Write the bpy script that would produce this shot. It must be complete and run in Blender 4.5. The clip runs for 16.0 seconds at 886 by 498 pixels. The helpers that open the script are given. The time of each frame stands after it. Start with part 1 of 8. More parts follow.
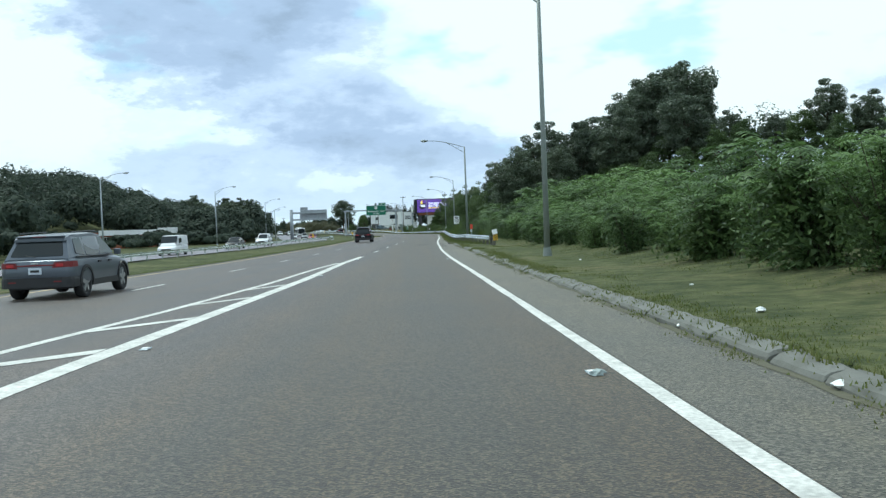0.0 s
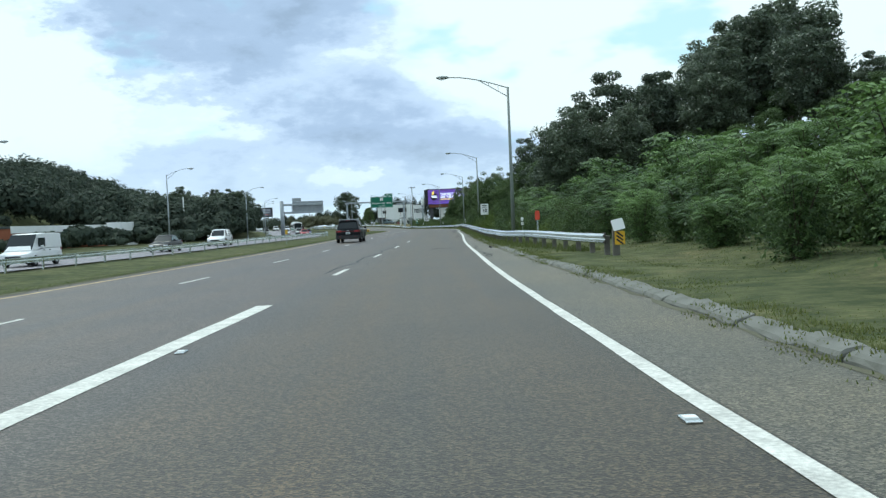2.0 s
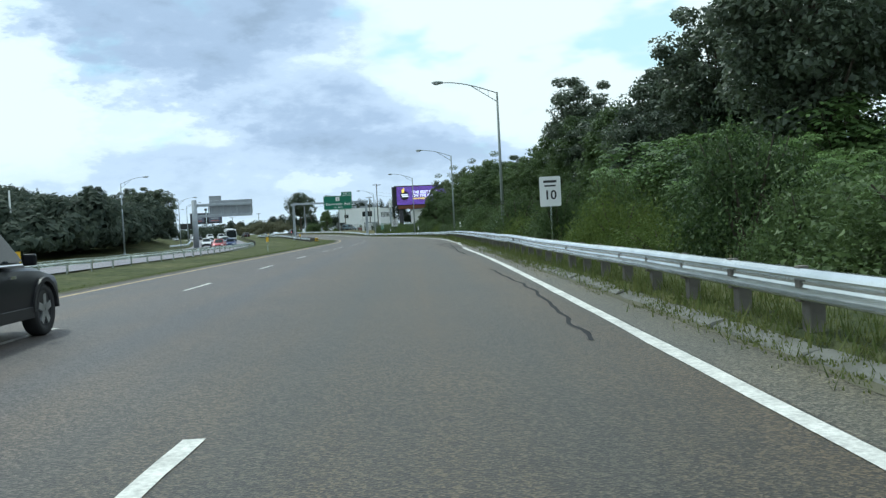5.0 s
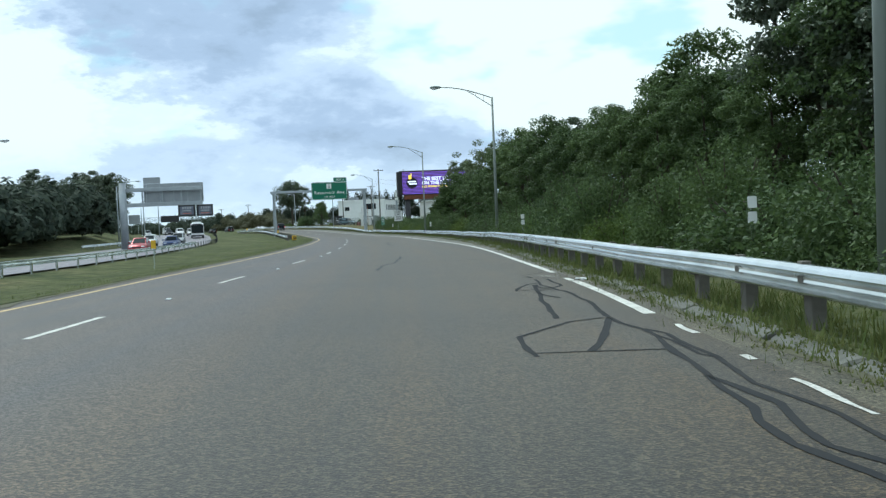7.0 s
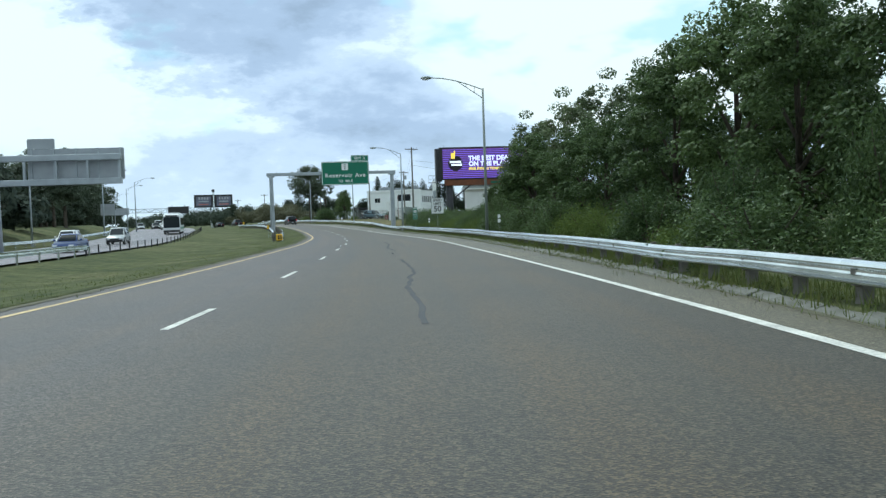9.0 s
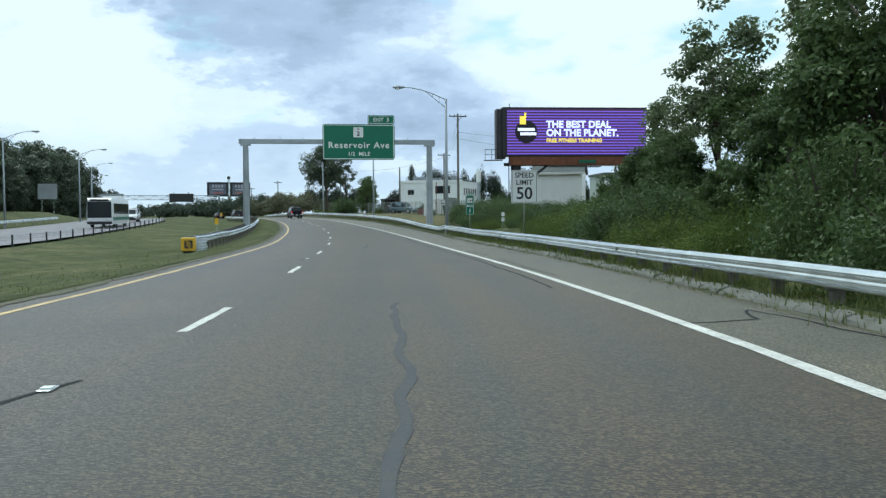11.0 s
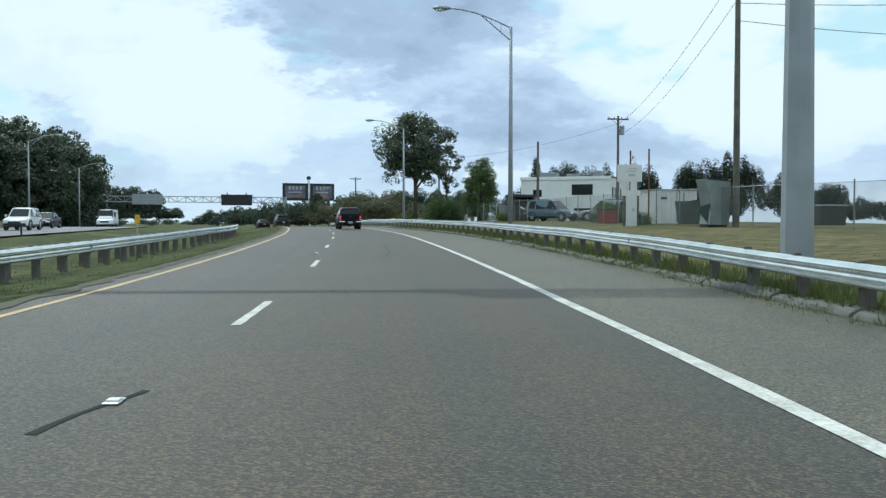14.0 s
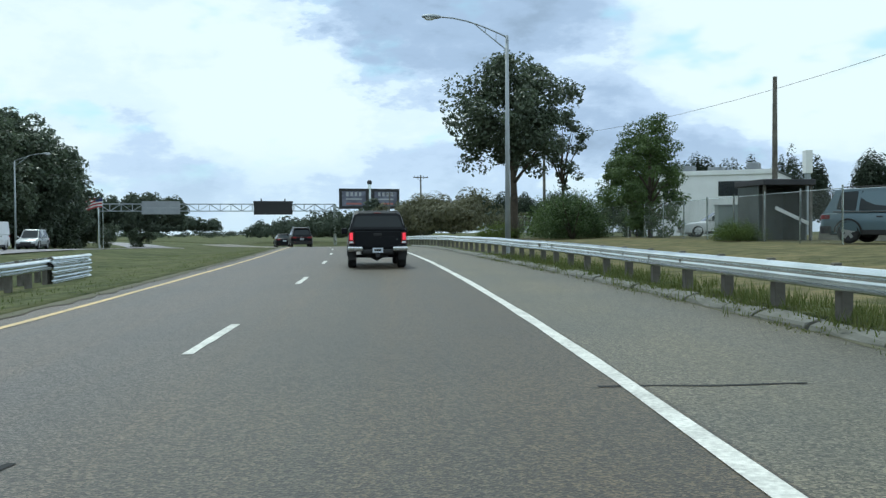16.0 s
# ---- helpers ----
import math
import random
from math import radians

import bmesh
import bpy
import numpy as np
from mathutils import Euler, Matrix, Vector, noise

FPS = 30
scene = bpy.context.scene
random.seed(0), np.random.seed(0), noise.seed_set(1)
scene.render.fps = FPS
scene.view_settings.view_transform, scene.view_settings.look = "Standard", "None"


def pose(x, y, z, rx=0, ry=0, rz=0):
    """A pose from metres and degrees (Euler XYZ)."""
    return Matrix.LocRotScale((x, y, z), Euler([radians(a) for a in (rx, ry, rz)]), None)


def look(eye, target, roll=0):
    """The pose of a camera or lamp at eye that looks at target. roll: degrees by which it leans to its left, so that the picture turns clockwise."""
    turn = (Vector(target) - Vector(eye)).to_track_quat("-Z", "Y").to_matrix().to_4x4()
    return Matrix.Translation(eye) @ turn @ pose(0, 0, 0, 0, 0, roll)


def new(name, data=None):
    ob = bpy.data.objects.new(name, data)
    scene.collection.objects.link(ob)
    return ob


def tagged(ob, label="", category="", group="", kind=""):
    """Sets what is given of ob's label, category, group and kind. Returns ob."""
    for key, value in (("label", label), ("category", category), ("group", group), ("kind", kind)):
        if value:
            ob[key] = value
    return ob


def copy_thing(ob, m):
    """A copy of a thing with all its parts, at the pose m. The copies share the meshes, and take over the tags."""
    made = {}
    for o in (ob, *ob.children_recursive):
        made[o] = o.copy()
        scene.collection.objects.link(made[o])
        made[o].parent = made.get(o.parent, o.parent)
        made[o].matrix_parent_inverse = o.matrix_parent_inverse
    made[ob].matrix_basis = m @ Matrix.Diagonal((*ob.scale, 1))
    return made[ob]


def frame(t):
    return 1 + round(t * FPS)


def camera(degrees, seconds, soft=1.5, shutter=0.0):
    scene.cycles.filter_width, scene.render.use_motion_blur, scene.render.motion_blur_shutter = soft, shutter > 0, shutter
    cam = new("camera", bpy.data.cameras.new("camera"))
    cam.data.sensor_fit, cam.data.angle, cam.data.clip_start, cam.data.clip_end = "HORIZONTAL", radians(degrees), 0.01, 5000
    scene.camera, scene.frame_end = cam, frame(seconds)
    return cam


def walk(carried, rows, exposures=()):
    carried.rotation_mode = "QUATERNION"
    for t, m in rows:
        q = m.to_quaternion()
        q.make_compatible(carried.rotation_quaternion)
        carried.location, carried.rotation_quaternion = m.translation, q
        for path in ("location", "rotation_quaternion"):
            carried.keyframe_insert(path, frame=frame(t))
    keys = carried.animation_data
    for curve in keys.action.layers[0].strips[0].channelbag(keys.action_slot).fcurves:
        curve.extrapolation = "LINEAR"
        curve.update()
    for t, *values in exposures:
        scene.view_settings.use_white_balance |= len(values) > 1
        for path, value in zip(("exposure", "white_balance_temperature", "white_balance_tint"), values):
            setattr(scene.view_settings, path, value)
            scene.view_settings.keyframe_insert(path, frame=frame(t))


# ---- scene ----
# A drive along a motorway slip road that merges into the right lane.
# s runs along the driven lane in metres, d to its right, h above the road.

cam = camera(50.0, 16.0, soft=1.35)
PATH = [
    (0, (0.00, -0.00, 1.33), (-0.65, 19.98, 0.78), -2.24),
    (0.5, (-0.59, 9.33, 1.26), (-1.35, 29.31, 0.67), -2.04),
    (1, (-1.20, 18.75, 1.18), (-2.02, 38.72, 0.52), -2.19),
    (1.5, (-1.84, 28.27, 1.09), (-2.68, 48.24, 0.46), -2.17),
    (2, (-2.50, 37.93, 1.00), (-3.37, 57.90, 0.34), -2.50),
    (2.5, (-3.19, 47.76, 0.92), (-3.96, 67.74, 0.33), -2.72),
    (3, (-3.84, 57.77, 0.84), (-4.50, 77.75, 0.23), -2.68),
    (3.5, (-4.46, 67.96, 0.78), (-4.97, 87.94, 0.13), -2.51),
    (4, (-5.03, 78.36, 0.75), (-5.41, 98.35, 0.17), -2.45),
    (4.5, (-5.56, 88.98, 0.74), (-5.84, 108.97, 0.18), -2.62),
    (5, (-6.05, 99.81, 0.75), (-6.27, 119.80, 0.17), -2.90),
    (5.5, (-6.52, 110.84, 0.75), (-6.73, 130.83, 0.13), -3.16),
    (6, (-7.00, 122.07, 0.73), (-7.23, 142.06, 0.06), -3.26),
    (6.5, (-7.51, 133.49, 0.71), (-7.82, 153.48, -0.02), -3.07),
    (7, (-8.07, 145.07, 0.68), (-8.47, 165.06, -0.01), -2.47),
    (7.5, (-8.70, 156.80, 0.64), (-9.22, 176.78, -0.07), -2.29),
    (8, (-9.45, 168.63, 0.57), (-10.08, 188.61, -0.14), -2.15),
    (8.5, (-10.34, 180.53, 0.47), (-11.24, 200.49, -0.28), -2.04),
    (9, (-11.37, 192.47, 0.35), (-12.55, 212.42, -0.42), -1.93),
    (9.5, (-12.53, 204.45, 0.24), (-13.93, 224.39, -0.55), -1.75),
    (10, (-13.83, 216.46, 0.15), (-15.37, 236.38, -0.72), -1.47),
    (10.5, (-15.25, 228.48, 0.06), (-16.89, 248.39, -0.90), -1.04),
    (11, (-16.81, 240.51, -0.04), (-18.71, 260.40, -0.86), -0.41),
    (11.5, (-18.53, 252.54, -0.13), (-20.79, 272.39, -0.97), -0.40),
    (12, (-20.45, 264.54, -0.24), (-23.14, 284.34, -1.06), -0.67),
    (12.5, (-22.59, 276.50, -0.36), (-25.68, 296.25, -1.17), -0.80),
    (13, (-24.96, 288.41, -0.45), (-28.46, 308.09, -1.25), -0.69),
    (13.5, (-27.59, 300.29, -0.48), (-31.42, 319.91, -1.08), -0.26),
    (14, (-30.46, 312.19, -0.44), (-34.52, 331.76, -1.05), 0.04),
    (14.5, (-33.55, 324.12, -0.36), (-37.91, 343.63, -0.91), 0.08),
    (15, (-36.83, 336.10, -0.24), (-41.54, 355.54, -0.63), -0.14),
    (15.5, (-40.29, 348.12, -0.13), (-45.40, 367.45, -0.54), -0.27),
    (16, (-43.88, 360.16, -0.01), (-49.43, 379.37, -0.42), -0.36),
]
walk(cam, [(t, look(eye, target, roll)) for t, eye, target, roll in PATH], [(0, 0.03, 5650, -6), (3.5, -0.05, 5650, -6), (8, 0.0, 5650, -6), (11, -0.1, 5650, -6), (13, -0.16, 5650, -6), (16, -0.12, 5650, -6)])

# ---------------------------------------------------------------- light
SUN_UP, SUN_DIR = 58.7, Vector((-0.43, 0.435, 0)).normalized()
sun = new("sun", bpy.data.lights.new("sun", "SUN"))
sun.data.energy, sun.data.angle, sun.data.color = 2.3, radians(2.5), (1.0, 0.94, 0.84)
up = math.sin(radians(SUN_UP))
side = math.cos(radians(SUN_UP))
sun.matrix_world = look((0, 0, 60), Vector((0, 0, 60)) - Vector((SUN_DIR.x * side, SUN_DIR.y * side, up)))
scene.view_settings.exposure = 0.0


def sky_world():
    """Hazy blue sky behind a broken sheet of bright and grey cloud."""
    w = bpy.data.worlds.new("sky")
    scene.world = w
    w.use_nodes = True
    nt = w.node_tree
    nt.nodes.clear()
    N, L = nt.nodes.new, nt.links.new

    def math_(op, a, b=None, clamp=False):
        n = N("ShaderNodeMath")
        n.operation, n.use_clamp = op, clamp
        for k, v in ((0, a), (1, b)):
            if v is None:
                continue
            if isinstance(v, (int, float)):
                n.inputs[k].default_value = v
            else:
                L(v, n.inputs[k])
        return n.outputs[0]

    def ramp(fac, stops):
        n = N("ShaderNodeValToRGB")
        n.color_ramp.interpolation = "EASE"
        while len(n.color_ramp.elements) < len(stops):
            n.color_ramp.elements.new(0.5)
        for e, (p, c) in zip(n.color_ramp.elements, stops):
            e.position, e.color = p, (*c, 1) if isinstance(c, tuple) else (c, c, c, 1)
        L(fac, n.inputs[0])
        return n.outputs[0]

    def mix(f, a, b):
        n = N("ShaderNodeMix")
        n.data_type = "RGBA"
        if isinstance(f, (int, float)):
            n.inputs[0].default_value = f
        else:
            L(f, n.inputs[0])
        for k, v in ((6, a), (7, b)):
            if isinstance(v, tuple):
                n.inputs[k].default_value = (*v, 1)
            else:
                L(v, n.inputs[k])
        return n.outputs[2]

    tc = N("ShaderNodeTexCoord")
    sep = N("ShaderNodeSeparateXYZ")
    L(tc.outputs["Generated"], sep.inputs[0])
    X, Y, Z = sep.outputs

    def noise_(scale, detail, rough, shift):
        m = N("ShaderNodeMapping")
        m.inputs["Location"].default_value = shift
        m.inputs["Scale"].default_value = (1.0, 1.0, 2.3)
        L(tc.outputs["Generated"], m.inputs[0])
        n = N("ShaderNodeTexNoise")
        n.inputs["Scale"].default_value = scale
        n.inputs["Detail"].default_value = detail
        n.inputs["Roughness"].default_value = rough
        L(m.outputs[0], n.inputs["Vector"])
        return n.outputs["Fac"]

    big = noise_(4.2, 5.0, 0.55, (3.1, 0.4, 0))
    fine = noise_(13.0, 6.0, 0.62, (7.7, 2.0, 0))
    # the large grey banks ahead, their edges torn by noise
    front = math_("GREATER_THAN", Y, 0.2)
    yy = math_("MAXIMUM", Y, 0.2)
    tear = math_("ADD", math_("MULTIPLY", math_("SUBTRACT", noise_(7.0, 5.0, 0.6, (1.3, 4.1, 0)), 0.5), 0.13), math_("MULTIPLY", math_("SUBTRACT", fine, 0.5), 0.06))
    tear2 = math_("ADD", math_("MULTIPLY", math_("SUBTRACT", noise_(8.0, 5.0, 0.62, (9.3, 0.1, 2.0)), 0.5), 0.08), math_("MULTIPLY", math_("SUBTRACT", fine, 0.5), 0.03))
    u = math_("ADD", math_("DIVIDE", X, yy), tear)
    v = math_("ADD", math_("DIVIDE", Z, yy), tear2)

    def bank(u0, v0, ru, rv, tilt):
        du = math_("SUBTRACT", u, u0)
        dv = math_("SUBTRACT", math_("SUBTRACT", v, v0), math_("MULTIPLY", du, tilt))
        a = math_("MULTIPLY", math_("DIVIDE", du, ru), math_("DIVIDE", du, ru))
        b = math_("MULTIPLY", math_("DIVIDE", dv, rv), math_("DIVIDE", dv, rv))
        return math_("MULTIPLY", front, math_("MULTIPLY", math_("SUBTRACT", 1.0, math_("ADD", a, b), clamp=True), 1.5, clamp=True))

    def banks(*rows):
        total = None
        for weight, *shape in rows:
            one = math_("MULTIPLY", bank(*shape), weight)
            total = one if total is None else math_("ADD", total, one)
        return total

    grey = banks((0.60, -0.285, 0.255, 0.20, 0.118, 0.10), (0.30, -0.10, 0.115, 0.23, 0.055, -0.26), (0.12, -0.10, 0.20, 0.15, 0.035, -0.12), (0.26, -0.25, 0.055, 0.85, 0.05, 0.0), (0.22, -0.60, 0.21, 0.07, 0.03, 0.1), (0.28, 0.02, 0.30, 0.30, 0.03, 0.0))
    light = banks((0.64, 0.20, 0.215, 0.30, 0.16, 0.1), (0.50, -0.52, 0.16, 0.16, 0.12, -0.35), (0.30, -0.16, 0.052, 0.035, 0.016, 0.0))
    dark = math_("ADD", math_("MULTIPLY", math_("SUBTRACT", big, 0.5), 0.95), math_("MULTIPLY", math_("SUBTRACT", fine, 0.5), 1.05))
    dark = math_("ADD", math_("SUBTRACT", math_("ADD", dark, grey), light), 0.22, clamp=True)
    cloud = ramp(dark, [(0.0, (1.05, 1.05, 1.05)), (0.24, (0.96, 0.99, 1.04)), (0.44, (0.72, 0.78, 0.96)), (0.72, (0.53, 0.60, 0.78)), (1.0, (0.42, 0.48, 0.62))])
    sky = N("ShaderNodeTexSky")
    sky.sky_type, sky.sun_disc = "NISHITA", False
    sky.sun_elevation = radians(SUN_UP)
    sky.sun_rotation = math.atan2(SUN_DIR.x, SUN_DIR.y)
    dim = N("ShaderNodeVectorMath")
    dim.operation = "SCALE"
    dim.inputs["Scale"].default_value = 0.13
    L(sky.outputs[0], dim.inputs[0])
    blue = mix(0.62, dim.outputs[0], (0.60, 0.98, 1.06))
    gaps = noise_(6.0, 4.0, 0.55, (1.2, 5.4, 0))
    gap = ramp(gaps, [(0.57, 0.0), (0.70, 0.62)])
    col = mix(gap, cloud, blue)
    haze = ramp(Z, [(0.0, 0.75), (0.10, 0.0)])
    col = mix(haze, col, (0.80, 0.86, 0.97))
    bg = N("ShaderNodeBackground")
    bg.inputs[1].default_value = 1.0
    L(col, bg.inputs[0])
    out = N("ShaderNodeOutputWorld")
    L(bg.outputs[0], out.inputs[0])


sky_world()

# ---------------------------------------------------------------- materials
MATS = {}


def mat(name, col, rough=0.7, metal=0.0, var=0.15, scale=6.0, bump=0.0, bump_scale=None, col2=None, island=0.0, spec=0.5, fine=0.0, emit=0.0, coat=0.0):
    """A surface with two scales of variation, grain relief and a second, weathered colour."""
    if name in MATS:
        return MATS[name]
    m = bpy.data.materials.new(name)
    m.use_nodes = True
    nt = m.node_tree
    b = nt.nodes["Principled BSDF"]
    N, L = nt.nodes.new, nt.links.new
    b.inputs["Roughness"].default_value = rough
    b.inputs["Metallic"].default_value = metal
    b.inputs["Specular IOR Level"].default_value = spec
    b.inputs["Coat Weight"].default_value = coat
    tc = N("ShaderNodeTexCoord")
    n1 = N("ShaderNodeTexNoise")
    n1.inputs["Scale"].default_value, n1.inputs["Detail"].default_value = scale, 6
    n2 = N("ShaderNodeTexNoise")
    n2.inputs["Scale"].default_value, n2.inputs["Detail"].default_value = scale * 0.11, 4
    for n in (n1, n2):
        L(tc.outputs["Object"], n.inputs["Vector"])
    r = N("ShaderNodeValToRGB")
    c2 = col2 or tuple(c * 0.6 for c in col)
    lo = tuple(max(0, a + (z - a) * min(1, var * 2.5)) for a, z in zip(col, c2))
    hi = tuple(min(1, a * (1 + var * 0.8)) for a in col)
    r.color_ramp.elements[0].position, r.color_ramp.elements[0].color = 0.32, (*lo, 1)
    r.color_ramp.elements[1].position, r.color_ramp.elements[1].color = 0.68, (*hi, 1)
    add = N("ShaderNodeMath")
    add.operation = "MULTIPLY_ADD"
    L(n1.outputs["Fac"], add.inputs[0])
    add.inputs[1].default_value = 0.55
    half = N("ShaderNodeMath")
    half.operation = "MULTIPLY"
    L(n2.outputs["Fac"], half.inputs[0])
    half.inputs[1].default_value = 0.45
    L(half.outputs[0], add.inputs[2])
    L(add.outputs[0], r.inputs[0])
    colour = r.outputs[0]
    if island:
        g = N("ShaderNodeNewGeometry")
        hsv = N("ShaderNodeHueSaturation")
        mr = N("ShaderNodeMapRange")
        mr.inputs[3].default_value, mr.inputs[4].default_value = 1 - island, 1 + island
        L(g.outputs["Random Per Island"], mr.inputs[0])
        L(mr.outputs[0], hsv.inputs["Value"])
        ho = N("ShaderNodeMapRange")
        ho.inputs[3].default_value, ho.inputs[4].default_value = 0.5 - island * 0.06, 0.5 + island * 0.03
        L(g.outputs["Random Per Island"], ho.inputs[0])
        L(ho.outputs[0], hsv.inputs["Hue"])
        L(colour, hsv.inputs["Color"])
        colour = hsv.outputs[0]
    L(colour, b.inputs["Base Color"])
    if emit:
        L(colour, b.inputs["Emission Color"])
        b.inputs["Emission Strength"].default_value = emit
    if bump:
        n3 = N("ShaderNodeTexNoise")
        n3.inputs["Scale"].default_value, n3.inputs["Detail"].default_value = bump_scale or scale * 4, 5
        L(tc.outputs["Object"], n3.inputs["Vector"])
        bp = N("ShaderNodeBump")
        bp.inputs["Strength"].default_value, bp.inputs["Distance"].default_value = bump, 0.02
        L(n3.outputs["Fac"], bp.inputs["Height"])
        L(bp.outputs[0], b.inputs["Normal"])
    MATS[name] = m
    return m


def asphalt(name, base, warm, stone, wear_and_cast=True, glare_tint=(1.0, 0.80, 0.55, 1)):
    """Worn asphalt: coarse stone chips, blotches, and paler wheel tracks along the lanes."""
    m = bpy.data.materials.new(name)
    m.use_nodes = True
    nt = m.node_tree
    b = nt.nodes["Principled BSDF"]
    N, L = nt.nodes.new, nt.links.new
    tc = N("ShaderNodeTexCoord")
    vo = N("ShaderNodeTexVoronoi")
    vo.inputs["Scale"].default_value = 55
    L(tc.outputs["Object"], vo.inputs["Vector"])
    chips = N("ShaderNodeValToRGB")
    cr = chips.color_ramp
    cr.elements[0].position, cr.elements[0].color = 0.0, (base[0] * 0.2, base[1] * 0.2, base[2] * 0.2, 1)
    cr.elements[1].position, cr.elements[1].color = 1.0, (*stone, 1)
    e = cr.elements.new(0.55)
    e.color = (*base, 1)
    sepc = N("ShaderNodeSeparateColor")
    L(vo.outputs["Color"], sepc.inputs[0])
    L(sepc.outputs[0], chips.inputs[0])
    n2 = N("ShaderNodeTexNoise")
    n2.inputs["Scale"].default_value, n2.inputs["Detail"].default_value = 0.35, 6
    L(tc.outputs["Object"], n2.inputs["Vector"])
    r2 = N("ShaderNodeValToRGB")
    r2.color_ramp.elements[0].position, r2.color_ramp.elements[0].color = 0.3, (0.80, 0.82, 0.86, 1)
    r2.color_ramp.elements[1].position, r2.color_ramp.elements[1].color = 0.7, (1.16, 1.10, 1.02, 1)
    L(n2.outputs["Fac"], r2.inputs[0])
    mul = N("ShaderNodeMix")
    mul.data_type, mul.blend_type = "RGBA", "MULTIPLY"
    mul.inputs[0].default_value = 1.0
    L(chips.outputs[0], mul.inputs[6])
    L(r2.outputs[0], mul.inputs[7])
    col = mul.outputs[2]
    if wear_and_cast:
        # the sheet's UV runs in metres: u across, v along
        uv = N("ShaderNodeUVMap")
        uv.uv_map = "road"
        st = N("ShaderNodeMapping")
        st.inputs["Scale"].default_value = (1.1, 0.012, 1)
        L(uv.outputs[0], st.inputs[0])
        n3 = N("ShaderNodeTexNoise")
        n3.inputs["Scale"].default_value, n3.inputs["Detail"].default_value = 1.0, 4
        L(st.outputs[0], n3.inputs["Vector"])
        r3 = N("ShaderNodeValToRGB")
        r3.color_ramp.elements[0].position, r3.color_ramp.elements[0].color = 0.35, (0.9, 0.9, 0.92, 1)
        r3.color_ramp.elements[1].position, r3.color_ramp.elements[1].color = 0.65, (*warm, 1)
        L(n3.outputs["Fac"], r3.inputs[0])
        m2 = N("ShaderNodeMix")
        m2.data_type, m2.blend_type = "RGBA", "MULTIPLY"
        m2.inputs[0].default_value = 1.0
        L(col, m2.inputs[6])
        L(r3.outputs[0], m2.inputs[7])
        col = m2.outputs[2]
        # Lens colour cast painted in: warm driven lane, paler bluish lanes to its left
        su = N("ShaderNodeSeparateXYZ")
        L(uv.outputs[0], su.inputs[0])
        mr = N("ShaderNodeMapRange")
        mr.interpolation_type = "SMOOTHSTEP"
        mr.inputs[1].default_value, mr.inputs[2].default_value = -0.6, -4.2
        L(su.outputs[0], mr.inputs[0])
        lane = N("ShaderNodeMix")
        lane.data_type = "RGBA"
        L(mr.outputs[0], lane.inputs[0])
        lane.inputs[6].default_value, lane.inputs[7].default_value = (1.06, 1.0, 0.84, 1), (1.34, 1.34, 1.66, 1)
        m3 = N("ShaderNodeMix")
        m3.data_type, m3.blend_type = "RGBA", "MULTIPLY"
        m3.inputs[0].default_value = 1.0
        L(col, m3.inputs[6])
        L(lane.outputs[2], m3.inputs[7])
        col = m3.outputs[2]
    L(col, b.inputs["Base Color"])
    b.inputs["Roughness"].default_value = 0.58
    b.inputs["Specular IOR Level"].default_value = 0.5
    # veiling glare put into the surface: a warm sheen pales it at flat angles
    b.inputs["Sheen Weight"].default_value, b.inputs["Sheen Roughness"].default_value = 0.07, 0.25
    b.inputs["Sheen Tint"].default_value = glare_tint
    bp = N("ShaderNodeBump")
    bp.inputs["Strength"].default_value, bp.inputs["Distance"].default_value = 0.6, 0.006
    L(vo.outputs["Distance"], bp.inputs["Height"])
    L(bp.outputs[0], b.inputs["Normal"])
    return m


